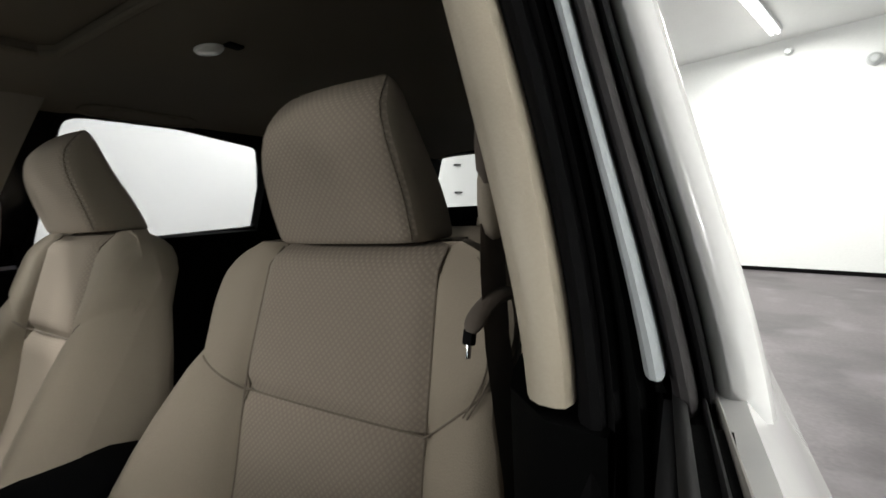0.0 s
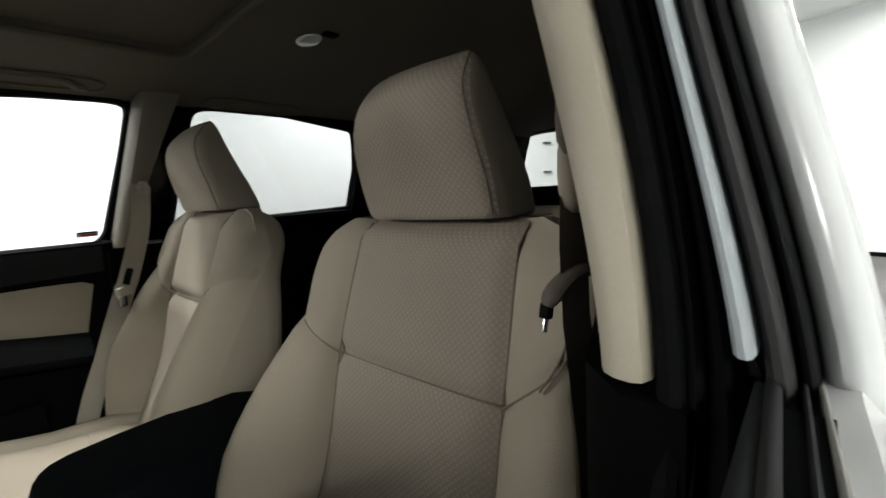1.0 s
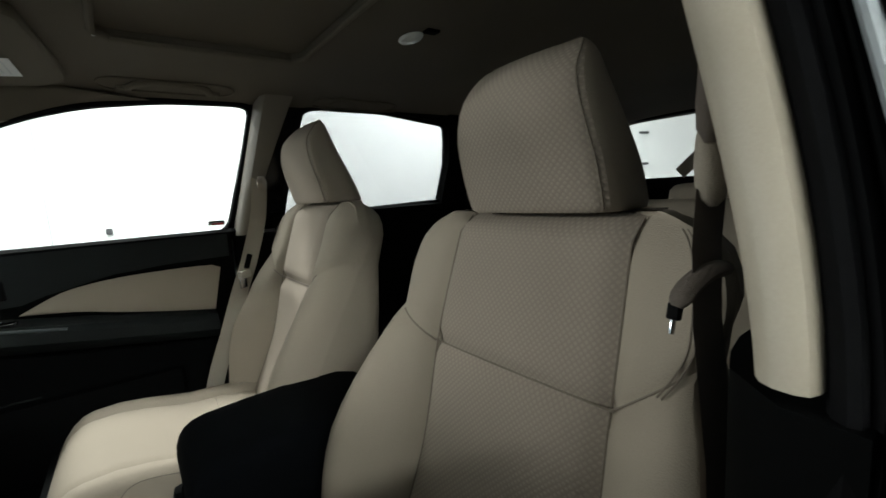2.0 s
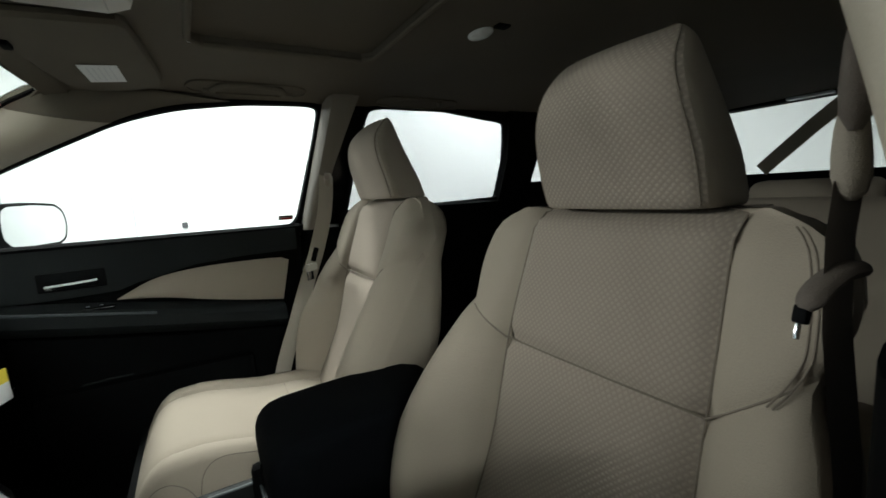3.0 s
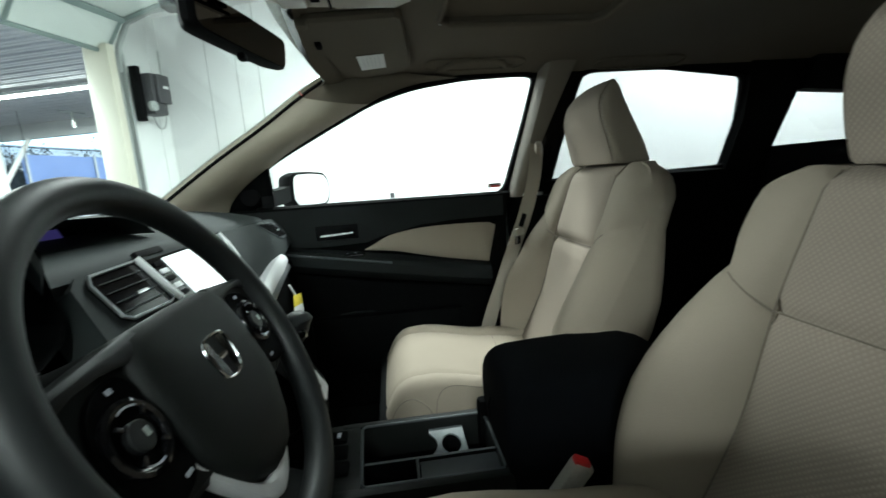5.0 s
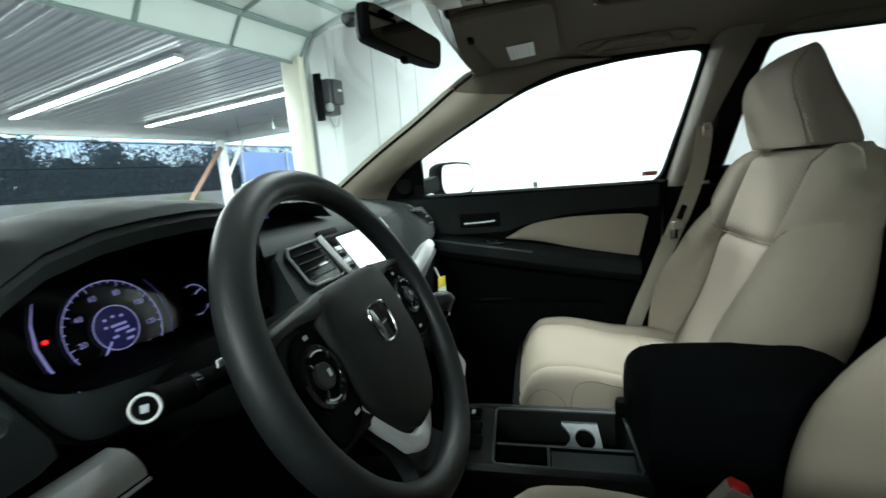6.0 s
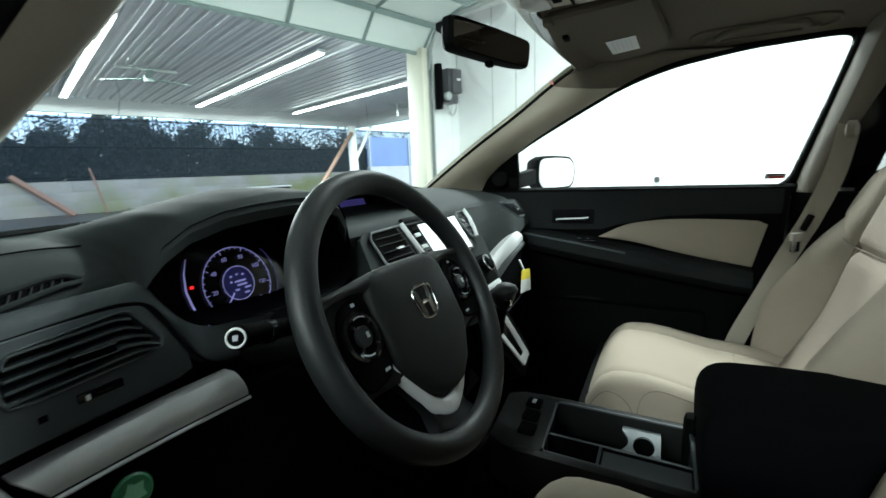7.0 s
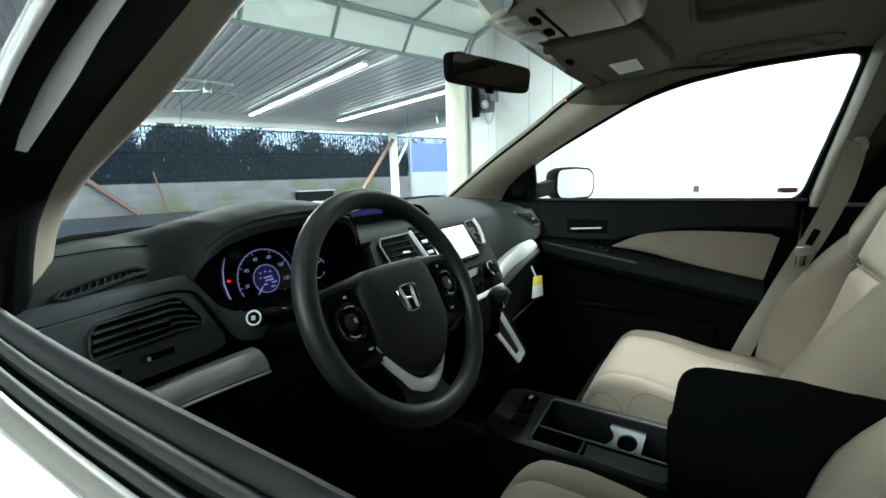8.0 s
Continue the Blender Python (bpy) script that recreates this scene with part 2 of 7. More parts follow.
# ---- mesh building ----
class Geo:
    def __init__(self):
        self.v, self.f = [], []

    def add(self, verts, faces):
        k = len(self.v)
        self.v += [tuple(p) for p in verts]
        self.f += [tuple(i + k for i in f) for f in faces]
        return self

    def loft(self, rings, closed=True, caps=True):
        n, m = len(rings[0]), len(rings)
        verts = [p for r in rings for p in r]
        w = n if closed else n - 1
        faces = [(i * n + j, i * n + (j + 1) % n, (i + 1) * n + (j + 1) % n, (i + 1) * n + j) for i in range(m - 1) for j in range(w)]
        if caps and closed:
            faces += [tuple(reversed(range(n))), tuple((m - 1) * n + j for j in range(n))]
        return self.add(verts, faces)

    def tube(self, path, r, n=10, closed=False, flat=1.0, up=(0, 0, 1)):
        """A round (or flattened) bar along a line of points."""
        P = [Vector(p) for p in path]
        rings = []
        for i, p in enumerate(P):
            a, b = (P[i - 1], P[(i + 1) % len(P)]) if closed else (P[max(i - 1, 0)], P[min(i + 1, len(P) - 1)])
            t = (b - a).normalized()
            s = t.cross(Vector(up))
            s = s.normalized() if s.length > 1e-4 else Vector((1, 0, 0))
            q = s.cross(t)
            rr = r[i] if isinstance(r, (list, tuple)) else r
            rings.append([p + s * rr * math.cos(2 * math.pi * k / n) + q * rr * flat * math.sin(2 * math.pi * k / n) for k in range(n)])
        if closed:
            rings.append(rings[0])
        return self.loft(rings, True, not closed)

    def sheet(self, fn, us, vs, off):
        """A sheet with thickness: the points fn(u, v), and the same moved by off."""
        nu, nv = len(us), len(vs)
        top = [Vector(fn(u, v)) for u in us for v in vs]
        o = off if callable(off) else (lambda u, v: Vector(off))
        bot = [t + Vector(o(u, v)) for t, (u, v) in zip(top, [(u, v) for u in us for v in vs])]
        k = nu * nv
        f = []
        for i in range(nu - 1):
            for j in range(nv - 1):
                a, b, c, d = i * nv + j, i * nv + j + 1, (i + 1) * nv + j + 1, (i + 1) * nv + j
                f += [(a, b, c, d), (k + d, k + c, k + b, k + a)]
        rim = [i * nv for i in range(nu)] + [(nu - 1) * nv + j for j in range(1, nv)] + [i * nv + nv - 1 for i in range(nu - 2, -1, -1)] + [j for j in range(nv - 2, 0, -1)]
        f += [(rim[i], rim[(i + 1) % len(rim)], k + rim[(i + 1) % len(rim)], k + rim[i]) for i in range(len(rim))]
        return self.add(top + bot, f)

    def prism(self, poly, off):
        """A flat many-sided plate, moved by off for its thickness."""
        n = len(poly)
        P = [Vector(p) for p in poly]
        Q = [p + Vector(off) for p in P]
        return self.add(P + Q, [tuple(range(n)), tuple(reversed(range(n, 2 * n)))] + [(i, n + i, n + (i + 1) % n, (i + 1) % n) for i in range(n)])

    def box(self, c, s, bevel=0.0, m=None, seg=2):
        bm = bmesh.new()
        bmesh.ops.create_cube(bm, size=1.0, matrix=Matrix.Diagonal((*s, 1)))
        if bevel:
            bmesh.ops.bevel(bm, geom=bm.edges[:], offset=bevel, segments=seg, profile=0.6, affect="EDGES")
        mt = Matrix.Translation(c) @ (m or Matrix())
        bm.verts.index_update()
        self.add([mt @ v.co for v in bm.verts], [tuple(v.index for v in f.verts) for f in bm.faces])
        bm.free()
        return self

    def disc(self, m, r, h, n=24, r2=None):
        """A round plate or knob along m's z axis."""
        ring = lambda rad, z: [m @ Vector((rad * math.cos(2 * math.pi * k / n), rad * math.sin(2 * math.pi * k / n), z)) for k in range(n)]
        r2 = r if r2 is None else r2
        b = min(0.2 * h, 0.1 * r)
        return self.loft([ring(r, 0), ring(r, 0.3 * h), ring(r2, h - b), ring(max(r2 - b, 1e-4), h)])

    def ring(self, m, r, w, n=32, k=8):
        """A round ring of bar radius w in m's xy plane."""
        return self.tube([m @ Vector((r * math.cos(2 * math.pi * i / n), r * math.sin(2 * math.pi * i / n), 0)) for i in range(n)], w, k, closed=True, up=m.to_3x3() @ Vector((0, 0, 1)))


def mesh(name, geo, mat, smooth=True, angle=40, inside=None):
    me = bpy.data.meshes.new(name)
    me.from_pydata([tuple(p) for p in geo.v], [], geo.f)
    bm = bmesh.new()
    bm.from_mesh(me)
    bmesh.ops.remove_doubles(bm, verts=bm.verts[:], dist=1e-5)
    bmesh.ops.recalc_face_normals(bm, faces=bm.faces[:])
    bm.to_mesh(me)
    bm.free()
    me.materials.append(mat)
    if smooth:
        me.polygons.foreach_set("use_smooth", [True] * len(me.polygons))
        me.set_sharp_from_angle(angle=radians(angle))
    return me


def part(name, geo, mat, parent, label="", smooth=True, angle=40):
    ob = new(name, mesh(name, geo, mat, smooth, angle))
    ob.parent = parent
    return tagged(ob, label)


def thing(name, label, category, at=(0, 0, 0), kind="", group=""):
    ob = new(name)
    ob.location = at
    ob.empty_display_size = 0.05
    return tagged(ob, label, category, group, kind)


def lone(name, geo, mat, label, category, kind="", smooth=True, group=""):
    return tagged(new(name, mesh(name, geo, mat, smooth)), label, category, group, kind)


def lerp(a, b, t):
    return a + (b - a) * t


def curve(pts, n):
    """n points on a smooth line through pts."""
    P = [Vector(p) for p in pts]
    P = [2 * P[0] - P[1]] + P + [2 * P[-1] - P[-2]]
    out = []
    for i in range(n):
        s = i / (n - 1) * (len(P) - 3)
        k = min(int(s), len(P) - 4)
        t = s - k
        a, b, c, d = P[k:k + 4]
        out.append(0.5 * ((2 * b) + (c - a) * t + (2 * a - 5 * b + 4 * c - d) * t * t + (3 * b - a - 3 * c + d) * t ** 3))
    return out


def table(xs, ys, x):
    """Smooth reading of a value between listed stations."""
    if x <= xs[0]:
        return ys[0]
    for a, b, p, q in zip(xs, xs[1:], ys, ys[1:]):
        if x <= b:
            t = (x - a) / (b - a)
            return lerp(p, q, t * t * (3 - 2 * t))
    return ys[-1]


def steps(a, b, n):
    return [a + (b - a) * i / (n - 1) for i in range(n)]


# ---- ground, garage and yard ----
def gbox(geo, u, v, z, s, bevel=0.0):
    return geo.box(g2w(u, v, z), s, bevel, Matrix.Rotation(-GA, 4, "Z"))


lone("ground", Geo().sheet(lambda a, b: g2w(a, b, -0.02), steps(-900, 900, 3), steps(-900, 900, 3), (0, 0, -0.2)), WETGROUND, "wet dark grey asphalt yard", "ground", "structure")
lone("floor", gbox(Geo(), -0.3, -1.68, -0.05, (8.6, 12.6, 0.1)), FLOORC, "stained grey concrete garage floor", "floor", "structure")
WT = 0.2
lone("wall_rear", gbox(Geo(), -0.3, -7.95 - WT / 2, 1.7, (8.6 + 2 * WT, WT, 3.4)), WALLW, "white painted garage wall behind the car", "wall", "structure")
lone("wall_right", gbox(Geo(), 4.0 + WT / 2 + 0.012, -1.68, 1.7, (WT, 12.55, 3.4)), WALLBLOCK, "white painted concrete block side wall", "wall", "structure")
lone("wall_left", gbox(Geo(), -4.6 - WT / 2, -1.68, 1.7, (WT, 12.54, 3.4)), WALLW, "white painted garage side wall", "wall", "structure")
front = Geo()
gbox(front, 3.70, 4.6 + WT / 2, 1.7, (1.0, WT, 3.4))
gbox(front, -3.95, 4.6 + WT / 2, 1.7, (1.3, WT, 3.4))
gbox(front, -0.05, 4.6 + WT / 2, 3.13, (6.5, WT, 0.54))
lone("wall_front", front, WALLW, "white garage front wall around a wide door opening", "wall", "structure")
lone("ceiling", gbox(Geo(), -0.3, -1.68, 3.45, (8.6 + 2 * WT, 12.9, 0.12)), CEILW, "white painted garage ceiling", "ceiling", "structure")
lone("skirting", gbox(Geo(), -0.3, -7.94, 0.03, (8.6, 0.02, 0.06)), RUBBER, "thin dark skirting along the white wall", "baseboard", "structure")

# opening jamb and tracks
lone("door_jamb", gbox(Geo(), 3.17, 4.56, 1.42, (0.09, 0.30, 2.84), 0.006), JAMBM, "cream painted jamb of the garage opening", "jamb", "structure")
for du in (0.09, 0.17):
    lone("door_track", gbox(Geo(), 3.20 + du, 4.50, 1.40, (0.025, 0.06, 2.8), 0.004), STEEL, "galvanised steel roller track beside the opening", "door track", group="garage door tracks")


def tube_light(u, v, z, length, name, label, group):
    t = thing(name, label, "lamp", g2w(u, v, z), group=group)
    t.rotation_euler = (0, 0, -GA)
    part("housing", Geo().box((0, 0, 0.03), (0.14, length, 0.05), 0.008), METALW, t)
    for du in (-0.035, 0.035):
        part("tube", Geo().tube([(du, -length / 2 + 0.03, -0.012), (du, length / 2 - 0.03, -0.012)], 0.014, 8), TUBE, t, "lit white fluorescent tube")
    return t


# fixtures for the rear light and for the three added fill lamps
for u, v, power in GARAGE_TUBES_AND_FILL:
    tube_light(u, v, 3.33, 2.4, "ceiling_and_fill_light", "lit white tube light on the garage ceiling, real at the rear, added fill elsewhere", "garage ceiling lights")
for u, v in CANOPY_TUBES:
    tube_light(u, v, 3.12, 6.2, "canopy_light", "long lit fluorescent light under the metal canopy", "canopy lights")

# canopy of ribbed steel outside
rib = Geo()
prof = []
u = -9.0
while u < 7.9:
    prof += [(u, 0.0), (u + 0.055, 0.0), (u + 0.062, 0.010), (u + 0.075, 0.010), (u + 0.082, 0.0), (u + 0.135, 0.0), (u + 0.155, 0.045), (u + 0.19, 0.045)]
    u += 0.21
rib.loft([[g2w(a, v, 3.2 + h) for a, h in prof] for v in (4.8, 13.1)], closed=False)
rib.loft([[g2w(a, v, 3.21 + h) for a, h in prof] for v in (4.8, 13.1)], closed=False)
canopy = thing("canopy_roof", "ribbed pale steel canopy roof on white beams", "canopy")
part("steel_sheet", rib, CANOPYM, canopy, smooth=False)
part("beam", gbox(Geo(), -0.5, 13.1, 3.05, (17.2, 0.14, 0.36), 0.01), METALW, canopy, "white painted end beam")
part("side_beam", gbox(Geo(), 8.05, 9.0, 3.05, (0.14, 8.3, 0.40), 0.01), METALW, canopy, "white painted side beam")
part("post", gbox(Geo(), 7.72, 13.0, 1.45, (0.22, 0.22, 2.9), 0.01), WALLW, canopy, "white painted corner post")
part("post", gbox(Geo(), -6.0, 13.0, 1.45, (0.22, 0.22, 2.9), 0.01), WALLW, canopy, "white painted corner post")

part("brace", Geo().tube([g2w(7.78, 12.9, 1.8), g2w(8.0, 12.2, 2.86)], 0.05, 6), WALLW, canopy, "white corner brace")
for u, v, z in ((6.6, 10.5, 1.9), (0.75, 10.0, 2.45)):
    cd = thing("pull_cord", "thin dark cord hanging under the canopy", "cord")
    part("cord", Geo().tube(curve([g2w(u, v, 3.18), g2w(u + 0.02, v, lerp(3.18, z, 0.5)), g2w(u - 0.06, v, z)], 8), 0.005, 5), RUBBER, cd)

# lifted sectional door, its bottom section still leaning in the bend of the track
od = thing("garage_door", "raised white sectional garage door with grey frames", "garage door", kind="")
def section(name, v0, z0, v1, z1):
    p = part(name, Geo().sheet(lambda a, b: g2w(lerp(-3.35, 3.25, a), lerp(v0, v1, b), lerp(z0, z1, b)), steps(0, 1, 2), steps(0, 1, 2), (0, 0.02, 0.03)), DOORW, od, "white translucent door section", smooth=False)
    for k in range(8):
        u = lerp(-3.33, 3.23, k / 7)
        part("stile", Geo().tube([g2w(u, v0, z0 - 0.012), g2w(u, v1, z1 - 0.012)], 0.024, 4), STEELG, p)
    for v, z in ((v0, z0), (v1, z1)):
        part("rail", Geo().tube([g2w(-3.35, v, z - 0.014), g2w(3.25, v, z - 0.014)], 0.026, 4), STEELG, p)
section("door_section", 4.52, 2.80, 4.28, 3.08)
section("door_section", 4.24, 3.09, 3.70, 3.19)
section("door_section", 3.66, 3.19, 3.10, 3.20)
section("door_section", 3.06, 3.20, 2.50, 3.20)
trk = thing("overhead_track", "galvanised overhead door track", "door track")
part("rail", Geo().tube([g2w(3.32, 4.50, 2.6), g2w(3.32, 4.46, 2.85), g2w(3.32, 4.30, 3.08), g2w(3.32, 4.0, 3.16), g2w(3.32, 2.3, 3.18)], 0.03, 6), STEEL, trk)
# opener box on the wall beside the opening
ob_ = thing("door_opener", "black wall mounted door opener beside the track", "door opener", g2w(3.62, 4.42, 2.40))
ob_.rotation_euler = (0, 0, -GA)
part("motor", Geo().box((0.0, 0, 0), (0.20, 0.20, 0.46), 0.03), OPENERG, ob_)
part("cover", Geo().box((0.03, -0.12, 0.06), (0.18, 0.06, 0.32), 0.02), OPENERG, ob_, "dark grey cover")
part("label", Geo().box((0.05, -0.152, 0.08), (0.07, 0.004, 0.03), 0.001), PAPER, ob_)
part("sprocket", Geo().disc(Matrix.Translation((-0.10, -0.06, -0.14)) @ Matrix.Rotation(radians(90), 4, "X"), 0.055, 0.05), STEEL, ob_)
part("bracket", Geo().box((-0.13, 0.06, 0.0), (0.06, 0.10, 0.6), 0.008), RUBBER, ob_)
cb = thing("power_cable", "thin grey cable on the white wall", "cable")
part("cable", Geo().tube(curve([g2w(3.72, 4.55, 2.2), g2w(3.80, 4.55, 2.05), g2w(3.93, 4.56, 2.2), g2w(3.96, 4.56, 3.0)], 14), 0.008, 6), STEEL, cb)
for u, v, z in ((3.30, 4.585, 1.35), (3.985, 3.4, 1.75)):
    lone("wall_switch", gbox(Geo(), u, v, z, (0.05 if u < 3.5 else 0.03, 0.05 if u < 3.5 else 0.09, 0.14), 0.008), PAPER, "small pale switch box on the wall", "switch")
# wall panels joints on the front wall pier, pipes
for u, h in ((3.50, 3.2), (3.86, 3.2)):
    lone("wall_batten", gbox(Geo(), u, 4.595, 1.7, (0.012, 0.012, h), 0.002), WALLW, "thin white wall batten", "batten", "structure")
for v in (2.19, 3.27, 3.56, 3.95):
    lone("wall_batten", gbox(Geo(), 4.010, v, 1.7, (0.006, 0.010, 3.38), 0.002), JOINTM, "thin white batten on the side wall", "batten", "structure")
lone("wall_fitting", gbox(Geo(), 3.995, 1.74, 1.07, (0.03, 0.05, 0.06), 0.008), OPENERG, "small dark fitting on the white side wall", "fitting")
for z in (1.90, 1.46):
    lone("wall_bracket", gbox(Geo(), 4.0, -4.78, z, (0.024, 0.16, 0.03), 0.006), OPENERG, "small dark bracket on the white side wall", "bracket", group="wall brackets")
# small things on the rear wall
for u, z, r in ((-0.31, 3.20, 0.05), (0.56, 2.86, 0.08)):
    sm = thing("wall_lamp", "small white fitting high on the garage wall", "fitting", g2w(-u, -7.93, z))
    sm.rotation_euler = (0, 0, -GA)
    part("body", Geo().disc(Matrix.Rotation(radians(-90), 4, "X"), r, 0.09, 18, r * 0.7), METALW, sm)
    part("ring", Geo().ring(pose(0, 0.09, 0, 90), r * 0.6, 0.01, 18, 6), STEEL, sm)

# ---- yard: block wall, slatted fence, posts, trees ----
FV = 25.0
random.seed(4)
bw = thing("block_wall", "mossy grey concrete block wall under the fence", "wall")
blk = mesh("block", Geo().box((0, 0, 0), (2.397, 0.5, 0.478), 0.004), CONCRETE, True)
for c in range(3):
    for k in range(15):
        b = new("block", blk)
        b.parent = bw
        b.matrix_world = GM @ pose(-7.4 + 2.4 * k + 1.2 * (c % 2), FV + random.uniform(-0.015, 0.015), 0.24 + 0.48 * c)
fen = thing("fence", "tall black slatted fence on the block wall", "fence")
slat = mesh("slat", Geo().box((0, 0, 0), (0.032, 0.012, 2.80), 0.0), SCREENCLOTH, False)
for k in range(141):
    b = new("slat", slat)
    b.parent = fen
    b.matrix_world = GM @ pose(-8 + 0.175 * k + random.uniform(-0.006, 0.006), FV, 2.86)
for z in (1.6, 2.9, 4.15):
    part("rail", gbox(Geo(), 9.5, FV + 0.04, z, (35, 0.05, 0.05)), RUBBER, fen)
lone("fence_mesh", gbox(Geo(), 9.5, FV - 0.07, 2.85, (35, 0.004, 2.78)), MESHCLOTH, "thin dark see-through mesh cloth before the fence slats", "screen", "structure")
sf = thing("side_fence", "blue tarpaulin fence on a pale block wall", "fence")
part("tarpaulin", Geo().sheet(lambda a, b: g2w(lerp(16.75, 30, a), FV - 0.25 + 0.06 * math.sin(a * 70) * (1 - b), lerp(1.75, 3.75, b)), steps(0, 1, 60), steps(0, 1, 4), (0, 0.01, 0)), TARP, sf, "blue tarpaulin")
part("pale_wall", gbox(Geo(), 23.4, FV - 0.17, 0.87, (13.2, 0.3, 1.74)), METALW, sf)
for u in (16.9, 20.5, 24.5):
    part("fence_post", gbox(Geo(), u, FV - 0.32, 1.95, (0.12, 0.08, 3.9), 0.01), STEEL, sf)
for (u0, v0, z0), (u1, v1, z1), thick in (((5.55, 12.8, 0.0), (7.62, 12.85, 2.66), 0.075), ((-0.85, 24.6, 1.68), (0.85, 23.9, 0.0), 0.13), ((1.68, 24.6, 1.98), (1.95, 23.6, 0.0), 0.045)):
    br = thing("timber_brace", "weathered reddish timber brace", "brace")
    part("timber", Geo().tube([g2w(u0, v0, z0), g2w(u1, v1, z1)], thick, 4), TIMBER, br, smooth=False)
bx = thing("yard_bin", "dark trough standing at the block wall", "trough", g2w(9.5, FV - 0.7, 0))
bx.rotation_euler = (0, 0, -GA)
part("trough", Geo().box((0, 0, 0.42), (2.2, 0.5, 0.56), 0.03), RUBBER, bx)
part("rim", Geo().box((0, 0, 0.76), (2.36, 0.62, 0.06), 0.02), METALW, bx)
for k in range(5):
    lone("wall_rubble", gbox(Geo(), 3.0 + 1.9 * k, FV - 0.5 - 0.1 * (k % 2), 0.06, (0.35, 0.2, 0.14), 0.05), CONCRETE, "small pale stone on the wet ground", "stone", group="stones")
# fan heater under the canopy
fh = thing("canopy_fan", "small ceiling fan hung under the canopy", "fan", g2w(1.05, 9.0, 3.18))
fh.rotation_euler = (0, 0, -GA)
part("stem", Geo().tube([(0, 0, 0), (0, 0, -0.16)], 0.025, 8), STEEL, fh)
part("motor", Geo().disc(Matrix.Translation((0, 0, -0.24)), 0.075, 0.10, 18), STEELG, fh)
for k in range(3):
    part("blade", Geo().box(Matrix.Rotation(radians(120 * k + 20), 4, "Z") @ Vector((0.42, 0, -0.19)), (0.66, 0.10, 0.012), 0.004, Matrix.Rotation(radians(120 * k + 20), 4, "Z")), STEELG, fh)
part("bracket", Geo().box((0, 0, -0.04), (0.9, 0.06, 0.05), 0.008), STEEL, fh)


f2 = thing("canopy_fitting", "small steel fitting hung under the canopy", "fitting", g2w(7.0, 9.6, 3.18))
f2.rotation_euler = (0, 0, -GA)
part("plate", Geo().box((0, 0, -0.05), (0.55, 0.05, 0.04), 0.008), STEEL, f2)
part("drop", Geo().tube([(0, 0, -0.05), (0, 0, -0.22), (0.03, 0, -0.36)], [0.05, 0.035, 0.05], 8), STEEL, f2)


def tree(u, v, h, spread, seed):
    rnd = random.Random(seed)
    t = thing("tree", "dark leafy tree behind the fence", "tree", g2w(u, v, 0), group="trees behind the fence")
    geo = Geo().tube([(0, 0, 0), (0.1, 0.05, h * 0.3), (0.05, 0.1, h * 0.6), (0.1, 0, h * 0.9)], [0.16, 0.13, 0.09, 0.03], 8)
    ends = []
    for k in range(9):
        a = rnd.uniform(0, 6.28)
        z0 = h * rnd.uniform(0.2, 0.75)
        r = spread * rnd.uniform(0.5, 1.0) * (1 - 0.4 * z0 / h)
        e = Vector((r * math.cos(a), r * math.sin(a), z0 + h * rnd.uniform(0.1, 0.25)))
        geo.tube([(0.05, 0.05, z0), e * 0.5 + Vector((0, 0, z0 * 0.5)), e], [0.06, 0.04, 0.012], 6)
        ends.append(e)
    part("trunk", geo, TIMBER, t)
    leaf = Geo()
    for k in range(1500):
        e = rnd.choice(ends)
        c = e + Vector((rnd.gauss(0, 0.36), rnd.gauss(0, 0.36), rnd.gauss(-0.15, 0.5))) * spread * 0.6
        if c.z < 0.2:
            continue
        n = Vector((rnd.gauss(0, 1), rnd.gauss(0, 1), rnd.gauss(0.4, 1))).normalized()
        a = n.orthogonal().normalized() * rnd.uniform(0.07, 0.15)
        b = n.cross(a).normalized() * rnd.uniform(0.04, 0.08)
        leaf.add([c - a, c - b * 0.8 + a * 0.1, c + a, c + b], [(0, 1, 2, 3)])
    me = bpy.data.meshes.new("crown")
    me.from_pydata(leaf.v, [], leaf.f)
    me.materials.append(LEAF)
    ob = new("crown", me)
    ob.parent = t
    return t


